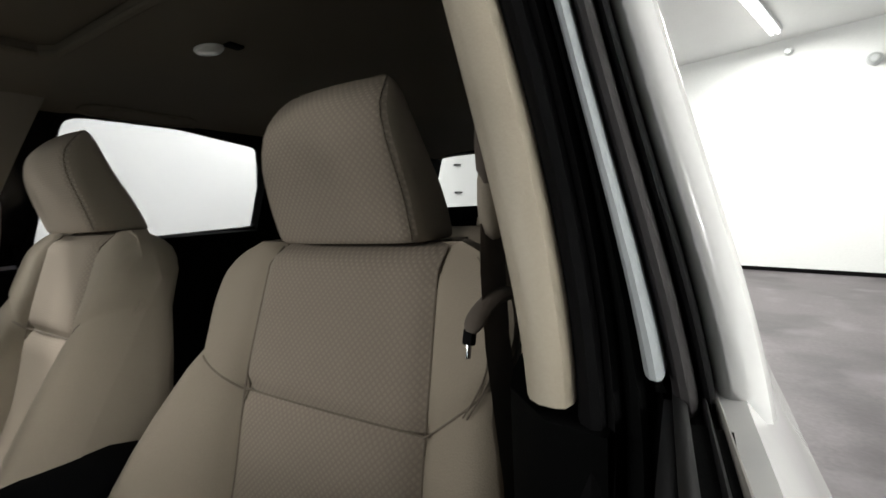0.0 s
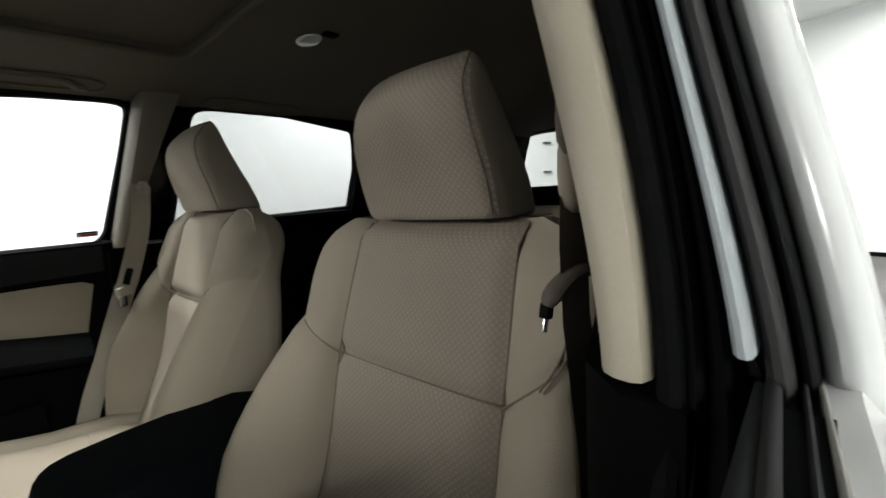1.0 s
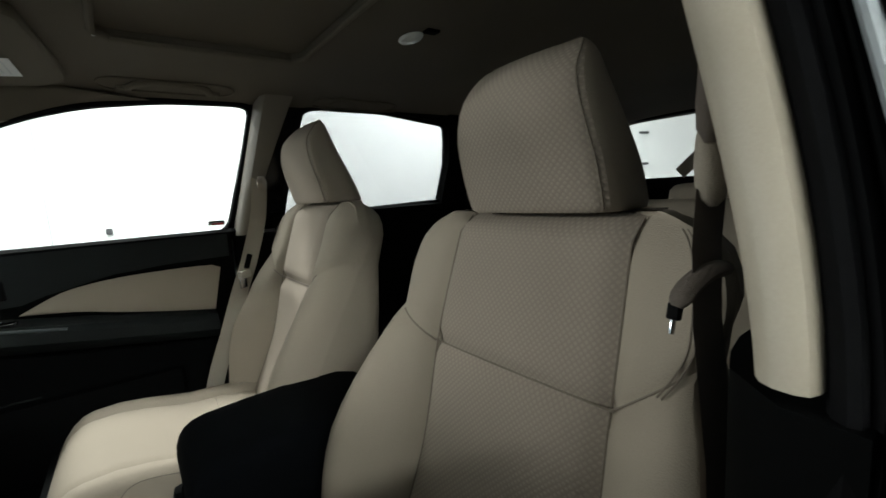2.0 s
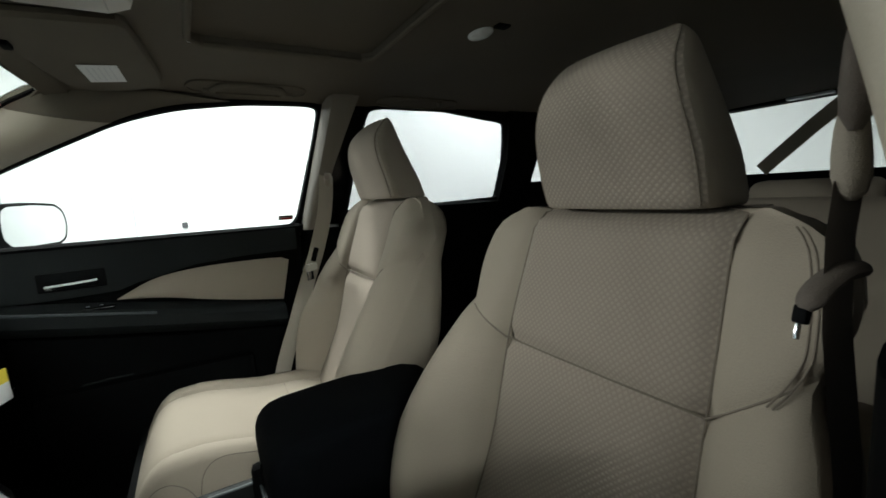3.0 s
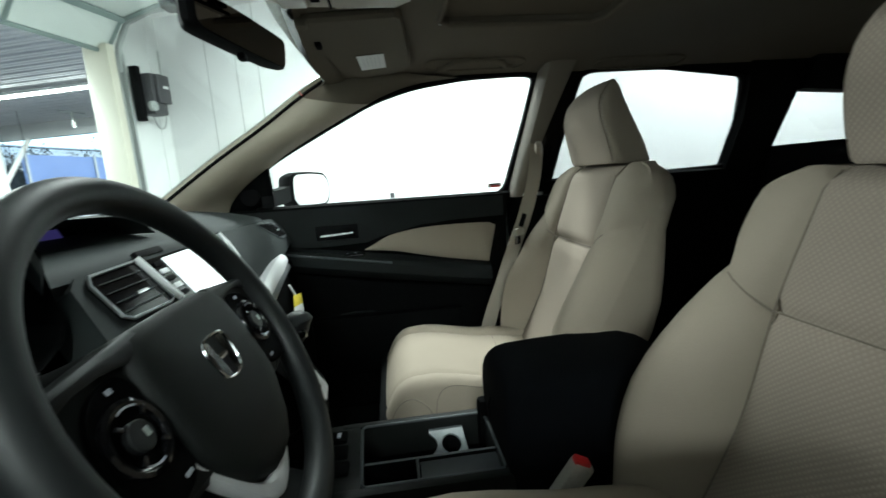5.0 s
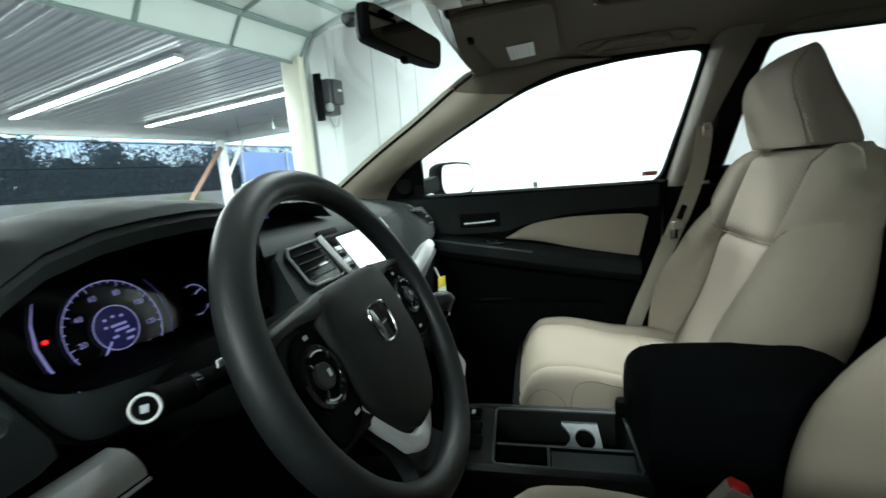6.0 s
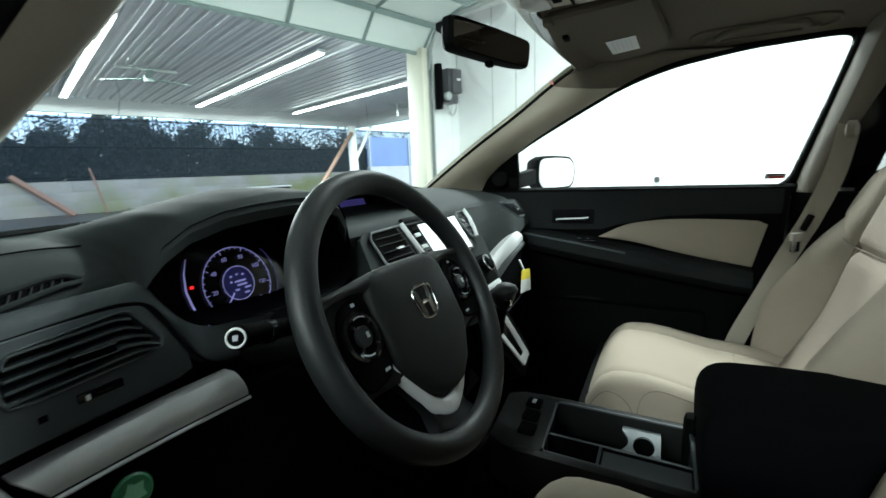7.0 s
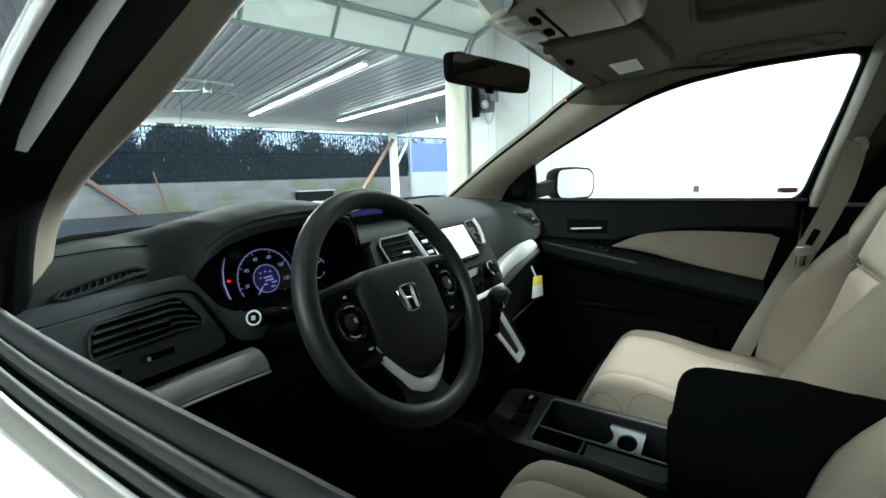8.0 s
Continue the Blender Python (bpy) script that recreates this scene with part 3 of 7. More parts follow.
for k, (u, h, sp) in enumerate(((-5.5, 4.6, 1.8), (-2.5, 4.1, 1.7), (0.5, 4.7, 1.8), (2.6, 3.9, 1.6), (4.6, 5.4, 1.7), (6.9, 4.9, 1.8), (9.0, 4.0, 1.7), (11.2, 4.4, 1.8), (13.6, 4.3, 1.7), (16.0, 4.7, 1.9), (18.6, 4.5, 1.8), (21.0, 4.2, 1.7), (23.5, 4.4, 1.8))):
    tree(u, FV + 2.2 + 0.8 * (k % 3), h, sp, 10 + k)
hedge = Geo()
rnd = random.Random(77)
for k in range(44000):
    hu = rnd.uniform(-8, 27)
    top = table([-8, -2, 0, 1.6, 2.2, 3, 4.2, 4.7, 5.7, 6.4, 7, 7.6, 9, 9.8, 10.6, 11.3, 12.5, 16, 27], [3.9, 3.6, 3.4, 3.5, 4.3, 4.5, 4.3, 3.6, 3.7, 3.95, 3.7, 3.1, 3.1, 3.4, 3.9, 3.3, 3.0, 2.8, 2.6], hu) + 0.30 * math.sin(hu * 3.1) + 0.18 * math.sin(hu * 7.7)
    c = g2w(hu, FV + rnd.uniform(0.8, 2.6), 0.8 + (top - 0.8) * rnd.random() ** 0.85)
    n = Vector((rnd.gauss(0, 1), rnd.gauss(0, 1), rnd.gauss(0.4, 1))).normalized()
    a = n.orthogonal().normalized() * rnd.uniform(0.11, 0.20)
    b = n.cross(a).normalized() * rnd.uniform(0.07, 0.12)
    hedge.add([c - a, c - b, c + a, c + b], [(0, 1, 2, 3)])
me = bpy.data.meshes.new("hedge")
me.from_pydata(hedge.v, [], hedge.f)
me.materials.append(LEAF)
tagged(new("hedge", me), "dense dark green hedge behind the fence", "hedge", "", "stuff")


def soft(xs, ys, x):
    """A smooth line through a table of values."""
    i = max(0, min(len(xs) - 2, sum(1 for v in xs[1:-1] if v <= x)))
    h = xs[i + 1] - xs[i]
    t = max(0.0, min(1.0, (x - xs[i]) / h))
    m0 = (ys[i + 1] - ys[max(i - 1, 0)]) / (xs[i + 1] - xs[max(i - 1, 0)]) * h
    j = min(i + 2, len(xs) - 1)
    m1 = (ys[j] - ys[i]) / (xs[j] - xs[i]) * h
    return (2 * t ** 3 - 3 * t * t + 1) * ys[i] + (t ** 3 - 2 * t * t + t) * m0 + (3 * t * t - 2 * t ** 3) * ys[i + 1] + (t ** 3 - t * t) * m1


def spokes(poly, c, n=48):
    """Points of a closed outline at even angles round c."""
    out = []
    for k in range(n):
        d = Vector((math.cos(2 * math.pi * k / n), math.sin(2 * math.pi * k / n)))
        best = 1.0
        for i in range(len(poly)):
            p, q = Vector(poly[i]) - Vector(c), Vector(poly[(i + 1) % len(poly)]) - Vector(c)
            e = q - p
            det = e.x * d.y - e.y * d.x
            if abs(det) > 1e-9:
                s = (p.y * d.x - p.x * d.y) / det
                if -1e-6 <= s <= 1 + 1e-6:
                    h = p + e * s
                    if h.dot(d) > 0:
                        best = min(best, h.dot(d))
        out.append((c[0] + d.x * best, c[1] + d.y * best))
    return out


def rounded(poly, r=0.03, passes=3):
    """A closed outline with its corners cut round."""
    P = [Vector(p) for p in poly]
    for _ in range(passes):
        out = []
        for i, p in enumerate(P):
            a, b = P[i - 1], P[(i + 1) % len(P)]
            out += [p + (a - p) * min(0.25, r / max((a - p).length, 1e-6)), p + (b - p) * min(0.25, r / max((b - p).length, 1e-6))]
        P = out
        r *= 0.5
    return [tuple(p) for p in P]


# ---- the car: shell, glass and doors ----
def side_x(z):
    return 0.81 - 0.43 * (max(z, 1.06) - 1.18)


def on_side(s, y, z, inn=0.0):
    return Vector((s * (side_x(z) - inn - (0.04 if s < 0 else 0.0)), y, z))


FRONT_WIN = [(0.082, 1.158), (0.036, 1.374), (0.006, 1.526), (0.014, 1.548), (0.046, 1.556), (0.24, 1.551), (0.41, 1.53), (0.54, 1.494), (0.69, 1.425), (0.83, 1.358), (0.901, 1.32), (0.93, 1.30), (0.938, 1.146)]
REAR_WIN = [(-0.09, 1.19), (-0.12, 1.40), (-0.146, 1.535), (-0.165, 1.552), (-0.20, 1.56), (-0.45, 1.56), (-0.75, 1.527), (-0.80, 1.378), (-0.80, 1.21)]
QUARTER = [(-0.96, 1.27), (-0.975, 1.46), (-1.02, 1.475), (-1.40, 1.46), (-1.52, 1.42), (-1.36, 1.29)]

car = thing("car_body", "white car body shell with beige and black interior trim", "car")


def strip(rows_a, rows_b, bulge, thick, n=14, k=7):
    """A trim strip between two lines, bulged to the inside."""
    A, B = curve(rows_a, n), curve(rows_b, n)

    def fn(u, v):
        i = round(u * (n - 1))
        return A[i].lerp(B[i], v) + Vector(bulge) * math.sin(math.pi * v) ** 0.8
    return Geo().sheet(fn, steps(0, 1, n), steps(0, 1, k), thick)


# roof lining, with the opening of the sunroof
def liner(x, y):
    e = abs(x) / 0.655
    front = max(0.0, (y - 0.35) / 0.35)
    skew = 0.22 * ((0.655 - x) / 1.31) ** 3 * max(0.0, (y - 0.2) / 0.46)
    return Vector((x, y - skew + 0.06 * (1 - e * e) * max(0.0, (y - 0.2) / 0.5), 1.588 - 0.014 * e ** 2 - 0.022 * e ** 6 - 0.019 * front ** 2 - 0.02 * max(0.0, -y - 1.2)))


SR_X, SR_Y0, SR_Y1 = 0.285, -0.03, 0.350
lx = [-0.655, -0.62, -0.56, -0.48, -0.40, -0.34, -SR_X, -0.12, 0, 0.12, SR_X, 0.34, 0.40, 0.48, 0.56, 0.62, 0.655]
ly = [0.66, 0.60, 0.52, 0.43, SR_Y1, 0.26, 0.18, 0.10, 0.03, SR_Y0, -0.2, -0.4, -0.7, -1.0, -1.4, -1.8, -2.0]
hl = Geo()
idx = {}
for i, x in enumerate(lx):
    for j, y in enumerate(ly):
        idx[i, j] = len(hl.v)
        hl.v.append(tuple(liner(x, y)))
for i in range(len(lx) - 1):
    for j in range(len(ly) - 1):
        hole = -SR_X <= lx[i] and lx[i + 1] <= SR_X and ly[j] <= SR_Y1 and ly[j + 1] >= SR_Y0
        if not hole:
            hl.f.append((idx[i, j], idx[i, j + 1], idx[i + 1, j + 1], idx[i + 1, j]))
edge = [liner(SR_X * a, lerp(SR_Y0, SR_Y1, b)) for a, b in [(-1, 0.06), (-0.9, 0), (0, 0), (0.9, 0), (1, 0.06), (1, 0.35), (1, 0.7), (1, 0.94), (0.9, 1), (0, 1), (-0.9, 1), (-1, 0.94), (-1, 0.7), (-1, 0.35)]]
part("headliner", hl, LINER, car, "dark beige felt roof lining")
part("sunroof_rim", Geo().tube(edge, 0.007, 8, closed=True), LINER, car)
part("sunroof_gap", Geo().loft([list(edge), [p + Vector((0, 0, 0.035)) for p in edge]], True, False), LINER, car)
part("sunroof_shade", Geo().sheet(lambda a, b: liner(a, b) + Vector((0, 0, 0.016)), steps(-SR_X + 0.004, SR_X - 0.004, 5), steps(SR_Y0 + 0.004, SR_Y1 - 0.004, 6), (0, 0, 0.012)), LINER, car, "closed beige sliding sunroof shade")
part("roof_panel", Geo().sheet(lambda a, b: Vector((a * 0.70, b - 0.24 * ((1 - a) / 2) ** 3 * max(0, (b - 0.1) / 0.58), 1.668 - 0.03 * a ** 2 - 0.05 * a ** 8 - 0.06 * max(0, (b - 0.2) / 0.5) ** 2 - 0.03 * max(0.0, -b - 1.2))), steps(-1, 1, 15), steps(-2.05, 0.68, 12), (0, 0, -0.02)), PAINT, car, "white painted roof")

# windscreen: its two sides
WS_EDGE = {1: [(0.612, 0.50, 1.571), (0.624, 0.659, 1.555), (0.638, 0.876, 1.42), (0.648, 1.04, 1.32), (0.66, 1.233, 1.19), (0.664, 1.30, 1.14)],
           -1: [(-0.585, 0.34, 1.575), (-0.592, 0.44, 1.535), (-0.615, 0.649, 1.426), (-0.628, 0.786, 1.358), (-0.649, 0.952, 1.285), (-0.664, 1.040, 1.231), (-0.677, 1.069, 1.184), (-0.690, 1.080, 1.120)]}
DR_EDGE = {1: [(0.652, 0.24, 1.549), (0.660, 0.44, 1.522), (0.700, 0.69, 1.42), (0.747, 0.89, 1.315), (0.775, 1.03, 1.22), (0.80, 1.09, 1.12)],
           -1: [(-0.64, 0.22, 1.550), (-0.645, 0.42, 1.500), (-0.669, 0.629, 1.405), (-0.677, 0.733, 1.363), (-0.688, 0.843, 1.312), (-0.698, 0.921, 1.258), (-0.709, 0.953, 1.205), (-0.722, 0.955, 1.130)]}


def screen(a, b):
    e = 1 - a * a
    r = Vector((0.628, 0.655, 1.560)).lerp(Vector((0.668, 1.30, 1.165)), b)
    l = Vector((-0.595, 0.43, 1.548)).lerp(Vector((-0.678, 1.10, 1.165)), b)
    p = l.lerp(r, (a + 1) / 2)
    return Vector((p.x, p.y + 0.10 * e * (1 - 0.4 * b), p.z + 0.018 * e + 0.012 * math.sin(math.pi * b)))


ws = part("windscreen", Geo().sheet(screen, steps(-1, 1, 13), steps(0, 1, 7), (0, 0.004, 0.004)), GLASS, car, "clear laminated windscreen")
ws.visible_shadow = False
part("screen_band", Geo().sheet(lambda a, b: screen(a, b * 0.03) + Vector((0, -0.002, -0.002)), steps(-1, 1, 13), steps(0, 1, 2), (0, 0.001, 0.001)), GLOSSY, car, "black edge band of the windscreen")
for s in (-1, 1):
    cut = [(s * (0.88 + 0.12 * math.sin(t)), 0.11 - 0.11 * math.cos(t)) for t in steps(0, math.pi / 2, 9)]
    part("screen_corner", Geo().prism([screen(a, b) + Vector((0, -0.006, -0.006)) for a, b in [(s, 0.0)] + cut[::-1]], (0, 0.003, 0.003)), LINER, car, "rounded trim corner of the windscreen")
hdr = [liner(x, 0.66) for x in steps(-0.6, 0.62, 12)]
part("header_trim", Geo().loft([[p + Vector((0, -0.05, -0.002)), p + Vector((0, 0.0, -0.007)), screen(lerp(-1, 1, i / 11), 0.0) + Vector((0, -0.004, -0.003)), p + Vector((0, -0.02, 0.03))] for i, p in enumerate(hdr)]), LINER, car, "beige felt edge above the windscreen")

for s in (1, -1):
    wa, da = curve(WS_EDGE[s], 40), curve(DR_EDGE[s], 40)
    if s > 0:
        cut = 11
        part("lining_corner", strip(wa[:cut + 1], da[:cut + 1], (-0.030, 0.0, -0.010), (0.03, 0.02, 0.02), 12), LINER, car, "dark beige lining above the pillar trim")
        part("a_pillar_trim", strip(wa[cut:], da[cut:], (-0.032, 0.0, -0.011), (0.03, 0.02, 0.02), 24, 11), TRIM, car, "beige plastic windscreen pillar trim")
        part("trim_joint", Geo().tube([wa[cut].lerp(da[cut], k) + Vector((-0.031, 0.0, -0.0105)) * math.sin(math.pi * k) ** 0.8 for k in steps(0.04, 0.96, 12)], 0.0012, 5), SEAM, car)
    else:
        part("a_pillar_trim", strip(WS_EDGE[s], DR_EDGE[s], (0.010, -0.004, -0.004), (0.012, 0.02, 0.012), 20), TRIM, car, "beige plastic windscreen pillar trim")
    part("screen_seal", Geo().tube([Vector(p) + Vector((s * 0.002, 0.004, 0.003)) for p in curve(WS_EDGE[s], 20)], 0.006, 6), RUBBER, car)
    if s > 0:
        part("a_pillar_skin", strip([(x + s * 0.03, y + 0.02, z + 0.025) for x, y, z in WS_EDGE[s]], [(x + s * 0.06, y + 0.01, z + 0.02) for x, y, z in DR_EDGE[s]], (s * 0.02, 0.01, 0.02), (-s * 0.004, -0.002, -0.002)), PAINT, car, "white painted windscreen pillar")
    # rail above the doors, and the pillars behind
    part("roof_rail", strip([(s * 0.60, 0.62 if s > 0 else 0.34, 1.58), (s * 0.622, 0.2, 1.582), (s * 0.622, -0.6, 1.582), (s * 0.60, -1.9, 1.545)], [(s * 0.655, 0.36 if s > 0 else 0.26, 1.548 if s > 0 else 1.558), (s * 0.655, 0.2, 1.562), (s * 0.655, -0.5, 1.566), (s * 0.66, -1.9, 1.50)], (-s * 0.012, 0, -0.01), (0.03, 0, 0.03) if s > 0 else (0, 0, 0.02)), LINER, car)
    part("c_pillar", Geo().prism([on_side(s, *q, 0.03 if s > 0 else 0.075) for q in [(-0.79, 1.16), (-0.79, 1.378), (-0.735, 1.60), (-1.02, 1.60), (-0.965, 1.46), (-0.95, 1.16)]], (s * 0.05, 0, 0)), BLACK, car, "black rear door pillar")
    part("window_header", Geo().prism([on_side(s, *q, 0.02) for q in [(-0.14, 1.562), (-0.45, 1.562), (-0.68, 1.536), (-0.76, 1.515), (-0.80, 1.60), (-0.14, 1.60)]], (s * 0.03, 0, 0)), BLACK, car)
    part("d_pillar", Geo().prism([on_side(s, *q, 0.07 if s > 0 else 0.13) for q in [(-1.37, 1.17), (-1.54, 1.42), (-1.40, 1.60), (-2.02, 1.60), (-2.12, 1.17)]], (s * (0.08 if s > 0 else 0.03), 0, 0)), BLACK, car)
    part("d_pillar_skin", Geo().prism([on_side(s, *q, 0.0 if s > 0 else 0.03) for q in [(-1.37, 1.17), (-1.54, 1.42), (-1.45, 1.56), (-2.00, 1.56), (-2.10, 1.17)]], (s * 0.006, 0, 0)), PAINT, car, "white painted rear pillar")
    part("quarter_lower", Geo().prism([on_side(s, *q, 0.06) for q in [(-0.93, 0.4), (-0.93, 1.275), (-1.40, 1.29), (-2.1, 1.25), (-2.1, 0.4)]], (s * 0.06, 0, 0)), BLACK, car)
    part("quarter_upper", Geo().prism([on_side(s, *q, 0.06) for q in [(-0.96, 1.465), (-1.54, 1.43), (-1.54, 1.60), (-0.96, 1.60)]], (s * 0.06, 0, 0)), BLACK, car)
    part("quarter_window", Geo().prism([on_side(s, *q, 0.005) for q in QUARTER], (s * 0.004, 0, 0)), DARKGLASS if s > 0 else PRIVACY, car)
    part("b_pillar_skin", Geo().prism([on_side(s, *q, 0.004 if s > 0 else 0.024) for q in ([(0.09, 1.16), (0.045, 1.374), (0.012, 1.56), (-0.16, 1.575), (-0.15, 1.535), (-0.11, 1.40), (-0.08, 1.16)] if s > 0 else [(0.10, 1.16), (0.06, 1.374), (0.03, 1.56), (-0.16, 1.575), (-0.15, 1.535), (-0.11, 1.40), (-0.08, 1.16)])], (s * 0.012, 0, 0)), GLOSSY, car, "black outer door pillar")
    part("rail_skin", strip([(s * 0.655, 0.30, 1.556), (s * 0.655, -0.5, 1.564), (s * 0.66, -2.0, 1.50)], [(s * 0.71, 0.30, 1.60), (s * 0.71, -0.5, 1.605), (s * 0.71, -2.0, 1.55)], (s * 0.01, 0, 0.0), (0, 0, 0.012)), PAINT, car, "white painted roof edge")

# driver side window frame at the windscreen pillar
e0 = DR_EDGE[-1]
e1 = [(-0.655, 0.24, 1.552), (-0.662, 0.42, 1.510), (-0.690, 0.682, 1.411), (-0.702, 0.768, 1.364), (-0.712, 0.839, 1.327), (-0.718, 0.872, 1.308), (-0.728, 0.90, 1.24), (-0.745, 0.92, 1.13)]
e2 = [(-0.664, 0.25, 1.553), (-0.672, 0.44, 1.512), (-0.699, 0.705, 1.414), (-0.710, 0.798, 1.374), (-0.720, 0.852, 1.335), (-0.726, 0.874, 1.310), (-0.736, 0.90, 1.24), (-0.752, 0.92, 1.13)]
e3 = [(-0.690, 0.25, 1.550), (-0.700, 0.44, 1.508), (-0.727, 0.702, 1.404), (-0.740, 0.792, 1.357), (-0.750, 0.85, 1.31), (-0.757, 0.88, 1.26), (-0.765, 0.90, 1.20), (-0.775, 0.92, 1.13)]
e4 = [(x - 0.005, y + 0.012, z) for x, y, z in e3]
part("pillar_seal", strip(e0, e1, (0.004, -0.004, -0.004), (0.004, 0.012, 0.008), 20, 6), RUBBER, car, "black rubber door seal")
# channel at the windscreen pillar, its brightness put into a paler grey
part("glass_channel", strip(e1[:6], e2[:6], (0, -0.001, 0), (0.004, 0.010, 0.006), 16, 3), LITSTRIP, car, "grey window guide channel in a lit tone")
part("channel_foot", strip(e1[5:], e2[5:], (0, -0.001, 0), (-0.006, 0.012, 0.012), 8, 3), RUBBER, car)
part("outer_frame", strip(e2, e3, (-0.002, -0.006, -0.003), (0.004, 0.010, 0.006), 20, 6), RUBBER, car, "black outer window frame")
part("a_pillar_skin", strip(e3, e4, (-0.003, -0.003, 0.0), (0.0, 0.01, 0.01), 20, 6), PAINT, car, "white painted windscreen pillar")
part("mirror_corner", Geo().prism([(-0.702, 0.925, 1.26), (-0.719, 0.876, 1.306), (-0.757, 0.885, 1.25), (-0.778, 0.90, 1.15), (-0.735, 0.935, 1.12), (-0.722, 0.955, 1.14)], (0, 0.02, 0)), BLACK, car, "black plastic corner at the mirror")
part("dash_end", Geo().box((-0.735, 0.98, 1.05), (0.05, 0.10, 0.20), 0.01), BLACK, car)
rr = [(-0.655, 0.26, 1.553), (-0.655, 0.15, 1.562), (-0.652, 0.06, 1.556)]
part("frame_top", strip([(x - 0.0, y, z) for x, y, z in rr], [(x - 0.04, y, z + 0.0) for x, y, z in rr], (0, 0, -0.006), (0, 0, 0.03), 8, 5), RUBBER, car)

# trim of the passenger side door pillar, its shade put into a darker beige
rings = []
for z in steps(1.15, 1.60, 10):
    x0 = side_x(z) - 0.085
    t = (z - 1.15) / 0.41
    ya, yb = lerp(0.070, -0.004, t), lerp(0.028, -0.10, t ** 1.2)
    rings.append([(x0 + 0.075, ya + 0.004, z), (x0 + 0.02, ya + 0.002, z), (x0 + 0.004, ya - 0.010, z), (x0, lerp(ya, yb, 0.5), z), (x0 + 0.004, yb + 0.006, z), (x0 + 0.03, yb, z), (x0 + 0.075, yb, z)])
part("b_pillar_trim", Geo().loft(rings), PILLARSHADE, car, "beige plastic door pillar trim")
# the same on the driver side, with its rubber seal, channel and frame
PZ = [1.10, 1.16, 1.19, 1.22, 1.255, 1.30, 1.387, 1.56]
E_TRIM = [-0.703, -0.700, -0.6945, -0.688, -0.678, -0.6645, -0.637, -0.576]
E_SEAL = [-0.727, -0.726, -0.7245, -0.720, -0.712, -0.6995, -0.675, -0.606]
E_INNER = [-0.748, -0.7465, -0.745, -0.741, -0.7335, -0.722, -0.699, -0.632]
E_GREY = [-0.762, -0.760, -0.755, -0.7505, -0.7415, -0.728, -0.706, -0.640]
E_OUTER = [-0.772, -0.770, -0.7645, -0.759, -0.7495, -0.736, -0.714, -0.648]
E_LIP = [x - 0.0110 for x in E_OUTER]
E_END = [x - 0.0175 for x in E_OUTER]
E_FLANK = [x - 0.024 for x in E_END]
for nm, mat, ea, eb, dy, depth, lo, label in (
        ("outer_flank", PAINT, E_END, E_FLANK, -0.034, 0.06, 1.155, "white painted edge of the door frame"),
        ("b_pillar_trim", TRIM, E_TRIM, E_SEAL, 0.0, 0.060, 1.160, "beige plastic door pillar trim"),
        ("pillar_seal", RUBBER, E_SEAL, E_INNER, -0.003, 0.070, 1.10, "black rubber door seal"),
        ("inner_frame", BLACK, E_INNER, E_GREY, -0.010, 0.075, 1.10, ""),
        ("glass_channel", GREYSTRIP, E_GREY, E_OUTER, 0.003, 0.078, 1.181, "grey window guide channel"),
        ("outer_frame", OUTERF, E_OUTER, E_LIP, -0.006, 0.072, 1.10, "dark grey outer door frame"),
        ("outer_lip", RUBBER, E_LIP, E_END, -0.014, 0.080, 1.10, "")):
    fa, fb = np.poly1d(np.polyfit(PZ, ea, 4)), np.poly1d(np.polyfit(PZ, eb, 4))
    rings = []
    for z in steps(lo, 1.56, 26):
        y = 0.135 - 0.19 * (z - 1.16) - 0.20 * max(0, z - 1.42) + dy
        xi, xo = float(fa(z)), float(fb(z))
        w = xo - xi
        prof = [(0.0, -depth), (0.0, -0.016), (0.06, -0.007), (0.18, -0.001), (0.4, 0.003), (0.7, 0.004), (0.88, 0.002), (0.97, -0.004), (1.0, -0.012), (1.0, -depth)]
        if nm == "pillar_seal":
            prof = [(0.0, -depth), (0.0, -0.006), (0.12, 0.0), (0.4, 0.004), (0.62, 0.003), (0.70, -0.003), (0.76, -0.002), (0.9, 0.0), (1.0, -0.006), (1.0, -depth)]
        rings.append([(xi + w * a, y + b, z) for a, b in prof])
    part(nm, Geo().loft(rings), mat, car, label)
for s in (1, -1):
    lower = []
    for z in steps(0.35, 1.152, 13):
        x0 = (0.735 if z < 1.1 else 0.725) if s > 0 else lerp(0.735, 0.684, min(1, max(0, (z - 0.75) / 0.25)))
        yf = 0.075 if s > 0 else 0.138
        lower.append([(s * (x0 + 0.06), yf + 0.004, z), (s * (x0 + 0.03), yf, z), (s * x0, yf - 0.03, z), (s * (x0 - (0.0 if s > 0 else 0.008)), yf - 0.055, z), (s * (x0 - (0.0 if s > 0 else 0.013)), yf - 0.085, z), (s * (x0 - (0.0 if s > 0 else 0.013)), -0.06, z), (s * (x0 + 0.06), -0.07, z)])
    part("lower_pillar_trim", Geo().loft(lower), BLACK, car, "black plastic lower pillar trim")

